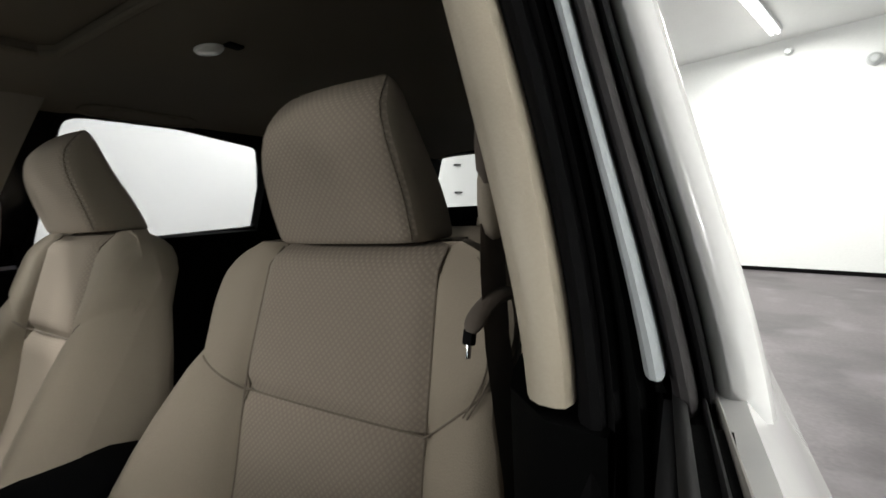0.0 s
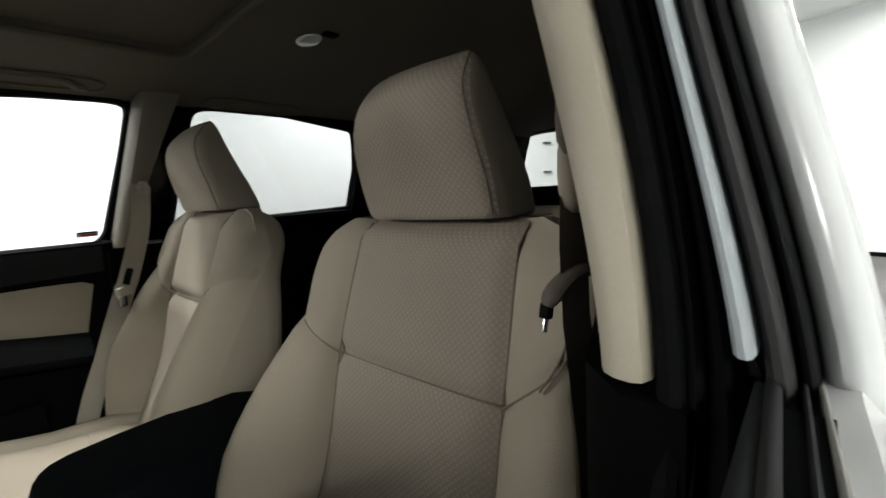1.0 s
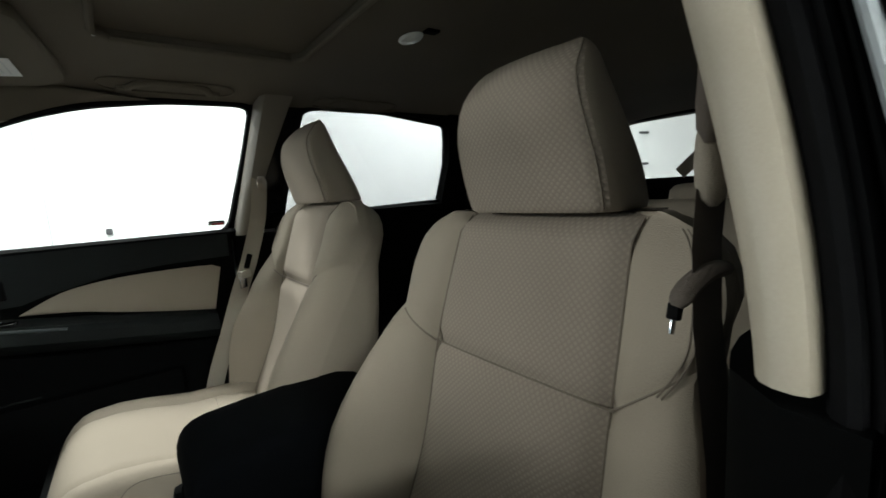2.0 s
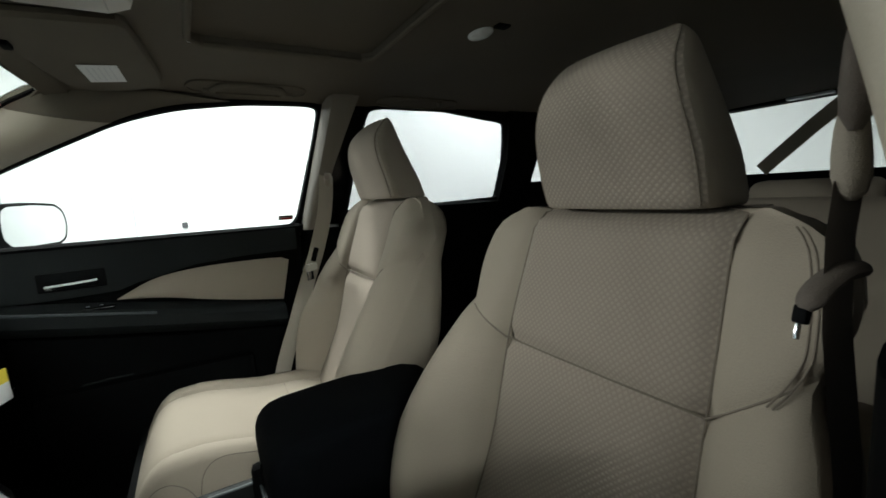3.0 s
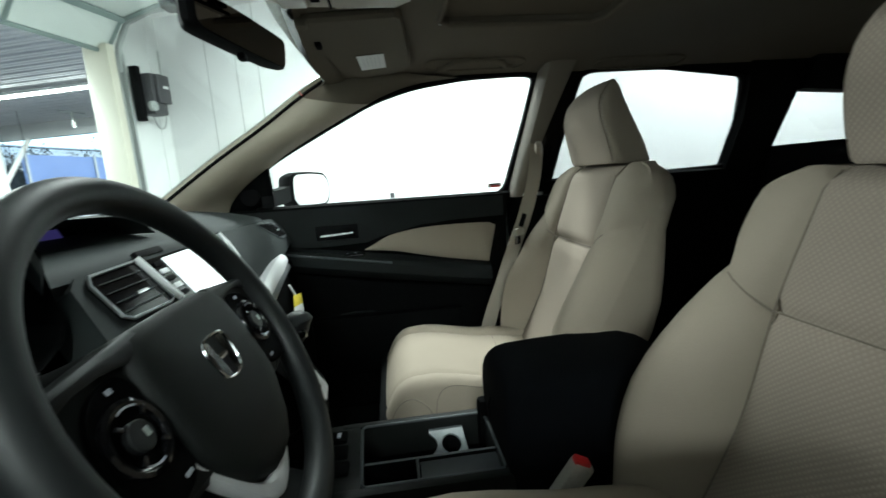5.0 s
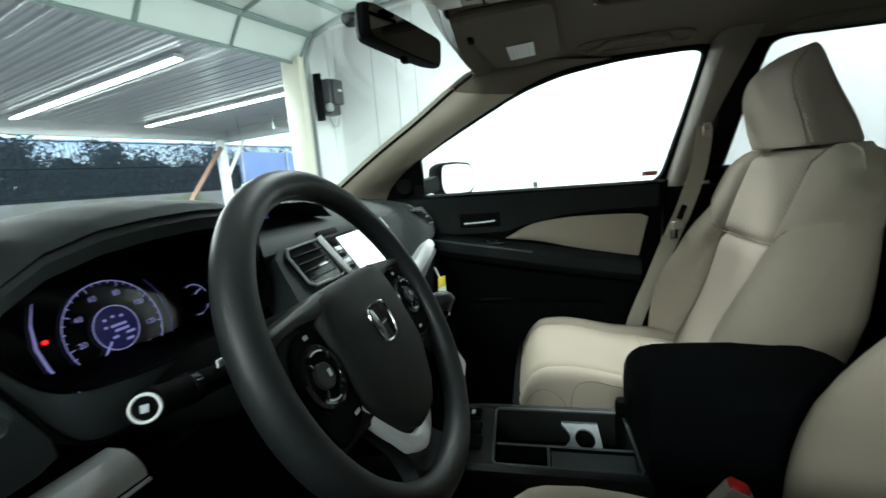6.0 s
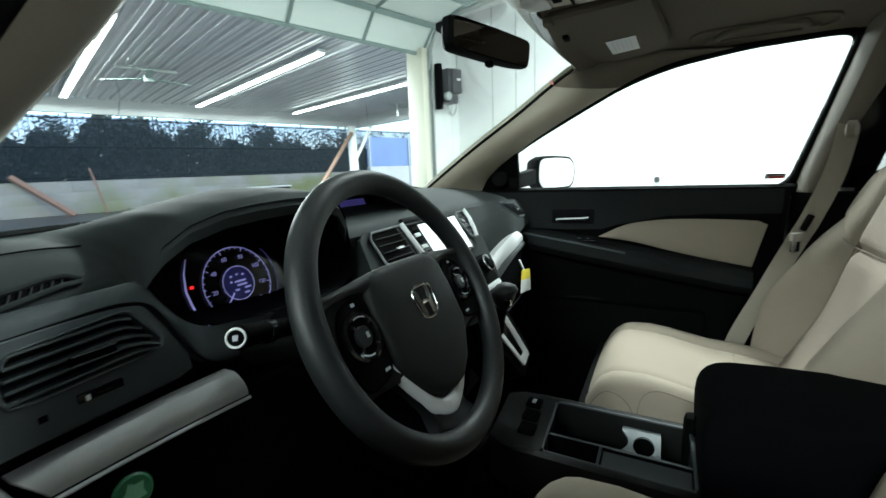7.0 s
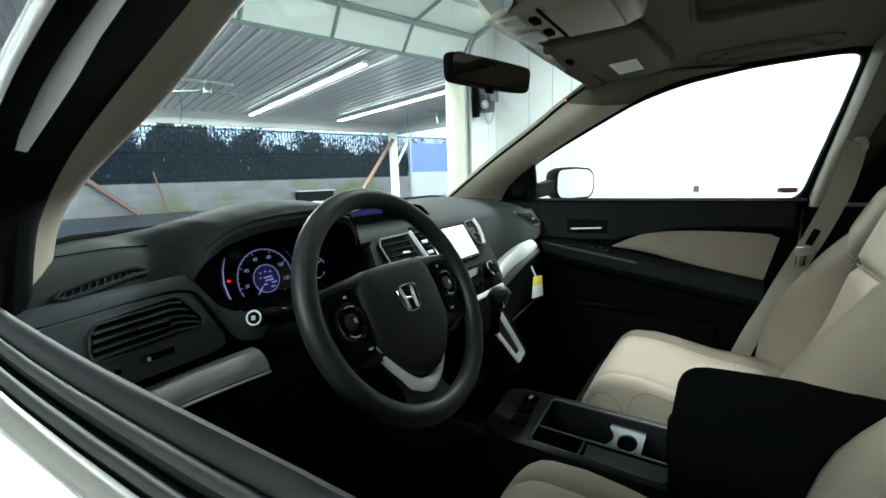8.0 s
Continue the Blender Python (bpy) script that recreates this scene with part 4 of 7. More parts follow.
# tailgate with rear window
part("tailgate", Geo().sheet(lambda a, b: Vector((a * 0.735, -2.08 - 0.03 * (1 - a * a), lerp(0.4, 1.25, b))), steps(-1, 1, 7), steps(0, 1, 4), (0, -0.06, 0)), BLACK, car, "black trimmed tailgate")
part("tailgate_skin", Geo().sheet(lambda a, b: Vector((a * 0.745, -2.155 - 0.04 * (1 - a * a) + 0.04 * abs(b - 0.5), lerp(0.34, 1.24, b))), steps(-1, 1, 9), steps(0, 1, 7), (0, -0.006, 0)), PAINT, car, "white painted tailgate")
for s in (1, -1):
    xo = 0.80 if s > 0 else 0.72
    part("rear_window_pillar", Geo().prism([(s * 0.66, -2.0, 1.22), (s * 0.63, -1.95, 1.60), (s * (xo - 0.06), -1.95, 1.60), (s * xo, -2.0, 1.22)], (0, -0.05, 0)), BLACK, car)
part("tailgate_header", Geo().box((0, -1.96, 1.585), (1.36, 0.10, 0.05), 0.01), BLACK, car)
part("brake_light_cover", Geo().box((0.05, -1.90, 1.565), (0.16, 0.03, 0.012), 0.004), SILVER, car, "small pale cover above the rear window")
part("rear_window", Geo().sheet(lambda a, b: Vector((a * lerp(0.68, 0.64, b), lerp(-2.04, -1.93, b) - 0.04 * (1 - a * a), lerp(1.245, 1.57, b))), steps(-1, 1, 9), steps(0, 1, 4), (0, -0.004, 0)), REARGLASS, car, "lightly tinted rear window")
part("car_floor", Geo().box((0, -0.3, 0.36), (1.62, 3.6, 0.08), 0.01), CARPET, car, "black carpeted car floor")
part("transmission_tunnel", Geo().box((0, -0.1, 0.47), (0.24, 2.4, 0.22), 0.04), CARPET, car)
part("firewall", Geo().box((0, 1.36, 0.75), (1.56, 0.05, 0.80), 0.01), CARPET, car)
part("cargo_floor", Geo().box((0, -1.6, 0.75), (1.4, 0.9, 0.05), 0.01), CARPET, car)
# outside skin
for s in (1, -1):
    rings = []
    for y in steps(2.2, -2.15, 26):
        taper = 0.05 * max(0, (y - 0.9)) ** 2 + 0.04 * max(0, -y - 1.2) ** 2
        if s < 0:
            taper += 0.027 - 0.07 * min(0.8, max(0, y - 0.1)) * 0.6
        rings.append([(s * (x - taper), y, z) for x, z in [(0.812, 1.160), (0.826, 1.164), (0.836, 1.152), (0.868, 1.10), (0.895, 1.00), (0.90, 0.97), (0.893, 0.93), (0.885, 0.7), (0.88, 0.45), (0.84, 0.30)]])
    part("side_skin", Geo().loft(rings, False), PAINT, car, "glossy white painted car side")
    if s < 0:
        part("door_gap", Geo().tube([(-(x - 0.027), -0.045, z) for x, z in [(0.806, 1.160), (0.814, 1.1625), (0.826, 1.1645), (0.836, 1.1525), (0.846, 1.1365)]], 0.0014, 6), RUBBER, car, "dark gap between the doors")
    if s > 0:
        part("belt_moulding", Geo().tube([(s * (0.816 if s > 0 else 0.789 + 0.042 * max(0, y - 0.1)), y, 1.166) for y in steps(-0.95, 0.95, 9)], 0.006, 6), GLOSSY, car, "black moulding under the side windows")
    for y in (1.56, -1.06):
        wh = part("wheel", Geo().ring(Matrix.Translation((s * 0.80, y, 0.345)) @ Matrix.Rotation(radians(90), 4, "Y"), 0.265, 0.082, 36, 12), RUBBER, car, "black tyre")
        part("rim", Geo().disc(Matrix.Translation((s * 0.80, y, 0.345)) @ Matrix.Rotation(radians(90 * s), 4, "Y"), 0.20, 0.09, 28, 0.17), STEEL, wh, "silver wheel rim")
part("front_end", Geo().loft([[(x, y - 0.18 * (x / 0.8) ** 4, z) for x in steps(-0.78, 0.78, 11)] for y, z in ((2.16, 1.02), (2.24, 0.95), (2.30, 0.80), (2.31, 0.55), (2.27, 0.35), (2.18, 0.28))], False), PAINT, car, "white front bumper")
part("bonnet", Geo().sheet(lambda a, b: Vector((a * lerp(0.76, 0.66, b), lerp(1.36, 2.2, b), 1.125 - 0.05 * a ** 4 - 0.12 * b ** 1.5)), steps(-1, 1, 11), steps(0, 1, 7), (0, 0, -0.02)), PAINT, car, "glossy white bonnet")
part("scuttle", Geo().sheet(lambda a, b: Vector((a * 0.70, lerp(1.12 + 0.1 * (a + 1), 1.42, b), 1.13)), steps(-1, 1, 7), steps(0, 1, 2), (0, 0, -0.02)), RUBBER, car)


def outline(win):
    pts = []
    for (y, z), (y2, z2) in zip(win, win[1:] + win[:1]):
        pts += [(lerp(y, y2, k / 3), lerp(z, z2, k / 3)) for k in range(3)]
    return pts


SILL_A, SILL_B = [0.774, 0.780, 0.786, 0.789, 0.792, 0.7955], [0.787, 0.794, 0.799, 0.805, 0.807, 0.815]


def sill_x(k, y):
    """The edges between the strips of the driver door's sill."""
    t = min((max(y, 0.10) - 0.21) / 0.29, 1.5)
    return lerp(SILL_A[k], SILL_B[k], math.sin(t * math.pi / 3) / math.sin(math.pi / 3)) - 0.012 * max(0, y - 0.62)


def sill_line(k, z, w=1):
    return Geo().sheet(lambda a, b: DL((-lerp(sill_x(k, lerp(0.118, 0.96, a)), sill_x(k + w, lerp(0.118, 0.96, a)), b), lerp(0.118, 0.96, a), z - 0.002 * (2 * b - 1) ** 2)), steps(0, 1, 14), steps(0, 1, 5), (0, 0, -0.02))


def door(s, front, name, label, glassy):
    d = thing(name, label, "car door", (s * 0.78, 0.4 if front else -0.5, 0.4), group="car doors")
    win = rounded(FRONT_WIN, 0.028) if front else rounded(REAR_WIN, 0.014, 2)
    loc = Vector(d.location)
    L = lambda p: Vector(p) - loc
    deep = 0.040 if s < 0 and not front else 0.0
    if s > 0 or not front:
        part("window_seal", Geo().tube([L(on_side(s, y, z, deep + 0.004)) for y, z in outline(win)], 0.009, 8, closed=True, up=(1, 0, 0)), RUBBER, d)
        cc = (sum(p[0] for p in win) / len(win), sum(p[1] for p in win) / len(win))
        inner = spokes(win, cc, 96)
        wide = [(y + 0.045 * (y - cc[0]) / math.hypot(y - cc[0], z - cc[1]), z + 0.040 * (z - cc[1]) / math.hypot(y - cc[0], z - cc[1])) for y, z in inner]
        part("frame_plate", Geo().loft([[L(on_side(s, y, z, deep + -0.004)) for y, z in inner], [L(on_side(s, y, z, deep + -0.004)) for y, z in wide], [L(on_side(s, y, z, deep + -0.008)) for y, z in wide], [L(on_side(s, y, z, deep + -0.008)) for y, z in inner]], True, False), BLACK, d, "black window frame")
        g = part("window_glass", Geo().prism([L(on_side(s, y, z)) for y, z in win], (s * 0.004, 0, 0)), glassy, d)
        g.visible_shadow = not front
        part("window_frame", Geo().tube([L(on_side(s, y, z, deep + -0.008)) for y, z in outline(win)], 0.010, 6, closed=True, up=(1, 0, 0)), GLOSSY, d)
    y0, y1 = (0.085 if s > 0 else 0.145, 1.10) if front else (-0.95, -0.06)
    inn = 0.0 if s > 0 else -0.006
    zt = 1.200 if s > 0 and not front else 1.168

    def fn(a, b):
        y = lerp(y0, y1, a)
        z = lerp(0.40, zt, b)
        x = (0.745 if s < 0 and not front else 0.770) + 0.022 * math.sin(math.pi * min(1, b * 1.02)) ** 0.5 - 0.012 * math.exp(-((z - 1.12) / 0.05) ** 2) - inn
        return L((s * x, y, z))
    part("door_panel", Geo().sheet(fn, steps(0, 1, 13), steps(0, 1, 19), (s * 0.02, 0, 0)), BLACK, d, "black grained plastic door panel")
    def belt(a, b):
        y = lerp(y0 - 0.02, y1 - (0.13 if front else 0), a)
        if s > 0:
            x = lerp(0.772, 0.804, b)
        else:
            x = lerp(0.740, 0.772, b) if not front else lerp(0.766 + 0.010 * max(0, y - 0.14) - 0.05 * max(0, y - 0.55) ** 1.5, sill_x(0, y), b)
        return L((s * x, y, zt + 0.008 * math.sin(math.pi * b) * (1 if s > 0 else min(1, max(0.0, (y - 0.16) / 0.25)))))
    part("belt_strip", Geo().sheet(belt, steps(0, 1, 16), steps(0, 1, 7), (0, 0, -0.03)), BLACK if s > 0 else SILLD if front else PAINT, d, "smooth window sill")
    for dx in (0.003, 0.005) if front and s > 0 else ():
        part("belt_seal", Geo().tube([belt(a, 1) + Vector((s * dx, 0, -0.004 + 0.002 * (dx > 0.005))) for a in steps(0, 1, 12)], 0.0042, 6), RUBBER, d)
    return d, L


pdoor, PL = door(1, True, "front_door", "black car door with beige cloth insert, closed", GLASS)
door(1, False, "rear_door", "black rear car door with tinted window, closed", DARKGLASS)
ddoor, DL = door(-1, True, "front_door", "black driver door with its window lowered", GLASS)
door(-1, False, "rear_door", "black rear car door with dark privacy glass, closed", PRIVACY)

part("sill_strip", sill_line(0, 1.1715), SILLG, ddoor, "dark grey outer sill strip")
part("sill_gap", sill_line(1, 1.165), RUBBER, ddoor)
part("sill_strip", sill_line(2, 1.170), SILLG, ddoor, "dark grey outer sill strip")
part("sill_gap", sill_line(3, 1.165), RUBBER, ddoor)
part("sill_strip", sill_line(4, 1.170), SILLL, ddoor, "pale grey outer sill strip")

# passenger door: insert, armrest, handle, mirror corner, sticker
top = curve([(0, 0.615, 1.000), (0, 0.52, 1.046), (0, 0.40, 1.072), (0, 0.26, 1.081), (0, 0.122, 1.083)], 14)
low = curve([(0, 0.615, 0.998), (0, 0.50, 0.985), (0, 0.40, 0.962), (0, 0.28, 0.938), (0, 0.160, 0.918)], 14)
part("door_insert", Geo().sheet(lambda a, b: PL((0.778 + 0.004 * b - 0.010 * math.sin(math.pi * b) ** 0.5 * math.sin(math.pi * min(1, a + 0.02)) ** 0.3, *(low[round(a * 13)].lerp(top[round(a * 13)], b)).yz)), steps(0, 1, 14), steps(0, 1, 7), (0.02, 0, 0)), CLOTH, pdoor, "beige cloth door insert")
part("upper_trim", Geo().sheet(lambda a, b: PL((0.7655 - 0.003 * math.sin(math.pi * b) + 0.004 * (1 - b), lerp(0.10, 1.06, a), lerp(table([0.10, 0.26, 0.40, 0.52, 0.615, 0.75, 0.90, 1.06], [1.088, 1.086, 1.077, 1.052, 1.026, 1.022, 1.026, 1.035], lerp(0.10, 1.06, a)), 1.166, b))), steps(0, 1, 20), steps(0, 1, 7), (0.006, 0, 0)), DOORM, pdoor, "soft dark grey upper door trim")
part("armrest", Geo().loft([[PL((x0, y, z + dz)) for x0, dz in [(0.80, 0.01), (0.76, 0.006), (w, 0.0), (w - 0.012, -0.015), (w - 0.010, -0.045), (w + 0.02, -0.075), (0.80, -0.085)]] for y, z, w in [(0.96, 1.015, 0.77), (0.90, 1.022, 0.745), (0.80, 1.008, 0.728), (0.66, 0.988, 0.715), (0.5, 0.962, 0.715), (0.34, 0.935, 0.725), (0.16, 0.905, 0.74)]]), DOORM, pdoor, "black padded armrest")
# thin paler bar added as the highlight along the armrest's edge
part("armrest_highlight", Geo().tube([PL((w - 0.010, y, z - 0.008)) for y, z, w in curve([(0.90, 1.022, 0.745), (0.80, 1.008, 0.728), (0.66, 0.988, 0.715), (0.52, 0.965, 0.715)], 14)], 0.004, 6), VENTM, pdoor, "paler edge standing for the armrest's highlight")
part("window_switch", Geo().box(PL((0.735, 0.66, 0.990)), (0.03, 0.09, 0.006), 0.002), GLOSSY, pdoor)
for y in (0.645, 0.675):
    part("switch_key", Geo().box(PL((0.733, y, 0.995)), (0.012, 0.014, 0.006), 0.002), BLACK, pdoor)
    part("switch_mark", Geo().box(PL((0.731, y, 0.9985)), (0.003, 0.008, 0.001), 0.0), LABELG, pdoor)
part("handle_cup", Geo().box(PL((0.768, 0.705, 1.072)), (0.014, 0.150, 0.054), 0.006), RUBBER, pdoor)
part("inner_handle", Geo().loft([[PL((x, y, z + h)) for x, h in ((0.764, 0.0050), (0.752, 0.0044), (0.749, -0.001), (0.752, -0.0085), (0.764, -0.0100))] for y, z in ((0.762, 1.061), (0.74, 1.062), (0.70, 1.064), (0.665, 1.066), (0.648, 1.068))]), CHROME, pdoor, "chrome inner door handle")
# lip in a paler plastic than the pocket, standing for the highlight on it
part("pocket_lip", Geo().tube([PL((0.745, y, z)) for y, z in ((0.72, 0.775), (0.66, 0.779), (0.60, 0.777))], 0.003, 6), DOORM, pdoor)
part("pocket", Geo().box(PL((0.745, 0.55, 0.66)), (0.05, 0.55, 0.22), 0.02), BLACK, pdoor, "black door pocket")
part("mirror_corner", Geo().prism([PL(on_side(1, y, z, 0.015)) for y, z in [(0.915, 1.16), (0.905, 1.325), (0.95, 1.30), (1.05, 1.225), (1.10, 1.16)]], (0.02, 0, 0)), BLACK, pdoor, "black plastic corner at the mirror")
part("speaker_grille", Geo().disc(Matrix.Translation(PL(on_side(1, 0.985, 1.215, 0.02))) @ Matrix.Rotation(radians(-90), 4, "Y"), 0.032, 0.006), RUBBER, pdoor)
part("glass_sticker", Geo().prism([PL(on_side(1, y, z, 0.003)) for y, z in [(0.095, 1.190), (0.145, 1.190), (0.145, 1.206), (0.095, 1.206)]], (-0.0006, 0, 0)), PAPER, pdoor, "small white sticker with a red bar on the glass")
part("sticker_bar", Geo().prism([PL(on_side(1, y, z, 0.0045)) for y, z in [(0.10, 1.192), (0.135, 1.192), (0.135, 1.198), (0.10, 1.198)]], (-0.0006, 0, 0)), RED, pdoor)
part("sticker_bar", Geo().prism([PL(on_side(1, y, z, 0.0045)) for y, z in [(0.10, 1.200), (0.14, 1.200), (0.14, 1.204), (0.10, 1.204)]], (-0.0006, 0, 0)), BLACK, pdoor)

# outside mirror
om = thing("door_mirror", "black outside door mirror with bright glass", "mirror", (0.98, 0.86, 1.20))
MO = Vector((0.98, 0.86, 1.20))
ML, MR = Vector((0.925, 0.880, 0)), Vector((1.115, 0.768, 0))
MN = Vector((0.51, 0.86, 0.0))


def mp(a, z, n=0.0):
    return ML.lerp(MR, a) + Vector((0, 0, z)) + MN * n - MO


shape = rounded([(0.0, 1.195), (0.02, 1.275), (0.12, 1.290), (0.5, 1.293), (0.85, 1.287), (0.97, 1.265), (1.0, 1.225), (0.96, 1.180), (0.85, 1.163), (0.4, 1.160), (0.1, 1.165)], 0.02, 2)
part("arm", Geo().loft([[Vector((x, y + dy, z + dz)) - MO for dy, dz in ((0.02, -0.02), (0.02, 0.035), (-0.02, 0.035), (-0.02, -0.02))] for x, y, z in ((0.78, 0.93, 1.195), (0.85, 0.915, 1.20), (0.93, 0.90, 1.21), (0.97, 0.89, 1.215))]), RUBBER, om)
part("housing", Geo().loft([[mp(lerp(0.5, a, k), lerp(1.225, z, k), n) for a, z in shape] for k, n in ((1.0, -0.004), (1.06, 0.0), (1.08, 0.03), (0.95, 0.07), (0.5, 0.09))]), RUBBER, om, "black mirror housing")
part("mirror_glass", Geo().prism([mp(lerp(0.5, a, 0.95), lerp(1.225, z, 0.93), -0.006) for a, z in shape], MN * 0.003), MIRROR, om, "bright mirror glass")


# ---- front seats ----
def front_seat(cx, name, label, size=1.0, low=0.0, front_y=0.585, wide=1.0, slim=0):
    s = thing(name, label, "car seat", (cx, 0.30, 0.40), group="front seats")
    L = lambda p: Vector((p[0], p[1] - 0.30, p[2] - 0.40))
    ZB, ZT = 0.64, 1.222

    def spine(z):
        return soft([0.70, 0.78, 0.88, 1.03, 1.12, 1.222], [0.125, 0.085, 0.045, 0.008, -0.020, -0.055], z)

    def half(z):
        h = soft([0.70, 0.82, 0.92, 1.0, 1.05, 1.082, 1.10, 1.13, 1.16, 1.19, 1.21, 1.222], [0.268, 0.278, 0.280, 0.268, 0.252, 0.238, 0.240, 0.249, 0.247, 0.234, 0.208, 0.178], z)
        return h - (1 - wide) * table([0.9, 1.06, 1.222], [0.010, 0.030, 0.025], z)

    def lobe(z, q):
        """How far the shoulder on one side stands in or out of the common outline."""
        if q == slim:
            return -0.016
        if not slim:
            square = table([1.16, 1.19, 1.21, 1.222], [0, 0.006, 0.014, 0.021], z)
            return -0.074 * table([0.70, 0.95, 1.06, 1.14], [1, 1, 0.55, 0.1], z) if q > 0 else square
        return 0.016 * table([1.075, 1.115, 1.19, 1.222], [0, 1, 1, 0.5], z)

    def panel_half(z):
        return table([0.70, 1.03, 1.222], [0.15, 0.145, 0.138] if slim else [0.145, 0.120, 0.118], z)

    def front(x, z):
        """How far forward the padding stands at x, z."""
        e = abs(x)
        h, ph = half(z), panel_half(z)
        y = spine(z)
        if e <= ph:
            return y + 0.002 * (1 - (e / ph) ** 2)
        t = (e - ph) / max(h - ph, 0.01)
        rise = soft([0.70, 0.80, 0.88, 0.94, 1.0, 1.05, 1.10, 1.222], [0.060, 0.100, 0.110, 0.092, 0.062, 0.036, 0.018, 0.002], z)
        up = math.sin(min(1.0, t * 1.2) * math.pi / 2) * rise
        drop = max(0.0, (t - 0.62) / 0.38)
        top = max(0.0, (z - 1.13) / 0.092)
        return y + up - (0.066 - 0.050 * min(1.0, top)) * (1 - math.sqrt(max(0.0, 1 - drop ** 2.2)))

    def seam(d, w=0.012, deep=0.009 if slim else 0.013):
        return -deep * math.exp(-(d / w) ** 2)

    # woven centre, upper and lower
    for lo, hi, nm in ((ZB, 1.030, "lower_panel"), (1.030, ZT, "upper_panel")):
        def fn(a, b, lo=lo, hi=hi):
            z = lerp(lo, hi, b)
            x = a * panel_half(z)
            y = front(x, z) + seam((1 - abs(a)) * panel_half(z)) + seam(z - lo if lo > 0.9 else 1) + seam(hi - z)
            if hi > 1.1:
                t = max(0.0, (z - 1.19) / 0.032)
                y -= 0.030 * t * t
            return L((x, y, z))
        part(nm, Geo().sheet(fn, steps(-1, 1, 21), [0, 0.02, 0.05, 0.1] + steps(0.16, 0.84, 9) + [0.9, 0.95, 0.98, 1], (0, -0.03, 0)), WEAVE, s, "beige woven cloth centre panel")
    # shoulders and side bolsters
    for q in (-1, 1):
        def cut(t):
            return lerp(1.030, 1.094 if q == slim else 1.090, t)
        for up in (True, False):
            def fn(a, b, up=up, q=q):
                zc = cut(a)
                lo, hi = (zc, ZT) if up else (ZB, zc)
                z = lerp(lo, hi, b)
                ph, h = panel_half(z), half(z) + lobe(z, q)
                x = lerp(ph, h, a)
                y = front(x, z) + seam(a * (h - ph)) + seam((hi - z) if not up else (z - lo), 0.010, 0.006)
                if up:
                    t = max(0.0, (z - 1.175) / 0.047)
                    y -= 0.032 * t * t * (1 - 0.5 * a)
                return L((q * x, y, z))
            part("shoulder" if up else "side_bolster", Geo().sheet(fn, [0, 0.03, 0.08, 0.15, 0.25, 0.4, 0.55, 0.68, 0.8, 0.88, 0.94, 0.98, 1], [0, 0.02, 0.05, 0.1] + steps(0.18, 0.82, 9) + [0.9, 0.95, 0.98, 1], (0, -0.022, 0)), CLOTH, s, "plain beige cloth bolster")
    # seams between the panels
    lines = [[(a * panel_half(1.03), 1.03) for a in steps(-1, 1, 15)]]
    for q in (-1, 1):
        lines.append([(q * panel_half(z), z) for z in steps(0.70, 1.215, 24)])
        lines.append([(q * lerp(panel_half(1.04), half(1.085) - (0.016 if q == slim else 0), a), lerp(1.030, 1.094 if q == slim else 1.090, a)) for a in steps(0, 0.86 if q == slim else 0.70, 9)])
    for k, line in enumerate(lines):
        part("seam", Geo().tube([L((x, front(x, z) - (0.0085 if k == 0 or abs(abs(x) - panel_half(z)) < 1e-6 else 0.0058) - 0.030 * max(0.0, (z - 1.19) / 0.032) ** 2, z)) for x, z in line], 0.0013, 6), SEAM, s)
    if slim:
        run = curve([(slim * x, 0, z) for x, z in ((0.186, 1.207), (0.194, 1.199), (0.202, 1.186), (0.208, 1.165), (0.212, 1.144), (0.2145, 1.118), (0.2135, 1.104), (0.2075, 1.086), (0.1995, 1.0715))], 26)
        for d in (0.0, 0.0045):
            part("seam", Geo().tube([L((p.x + slim * d, front(p.x + slim * d, p.z) - 0.032 * max(0.0, (p.z - 1.175) / 0.047) ** 2 * 0.6 - 0.0002, p.z)) for p in run], 0.0009, 6), SEAM, s)
    # shell behind
    rings = []
    for z in [0.62, 0.68, 0.74, 0.8, 0.86, 0.92, 0.98, 1.03, 1.07, 1.11, 1.14, 1.165, 1.185, 1.2, 1.21, 1.217, 1.222]:
        hl_ = half(z) - 0.002 + (-0.020 if slim < 0 else lobe(z, -1))
        h = half(z) - 0.002 + lobe(z, 1)
        y = spine(z)
        k = soft([1.05, 1.12, 1.17, 1.20, 1.215, 1.222], [1, 0.97, 0.86, 0.66, 0.45, 0.25], z)
        back = y - 0.136 * k
        f = y - 0.045
        fo = front(half(z) * 0.999, z) - 0.012
        rings.append([L((x, yy, z)) for x, yy in [(-hl_, fo), (-hl_ * 0.975, lerp(f, back, 0.4)), (-hl_ * 0.93, lerp(f, back, 0.7)), (-hl_ * 0.85, lerp(f, back, 0.92)), (-h * 0.70, back), (0, back - 0.012), (h * 0.70, back), (h * 0.85, lerp(f, back, 0.92)), (h * 0.93, lerp(f, back, 0.7)), (h * 0.975, lerp(f, back, 0.4)), (h, fo), (h * 0.5, f), (0, f), (-h * 0.5, f)]])
    part("back_shell", Geo().loft(rings), CLOTH, s, "beige cloth seat back")
    # head restraint
    rings = []
    for t in [0, 0.006, 0.02, 0.05, 0.1, 0.2, 0.3, 0.4, 0.5, 0.6, 0.7, 0.78, 0.84, 0.89, 0.93, 0.96, 0.98, 0.993, 1.0]:
        z = lerp(1.222, 1.416, t)
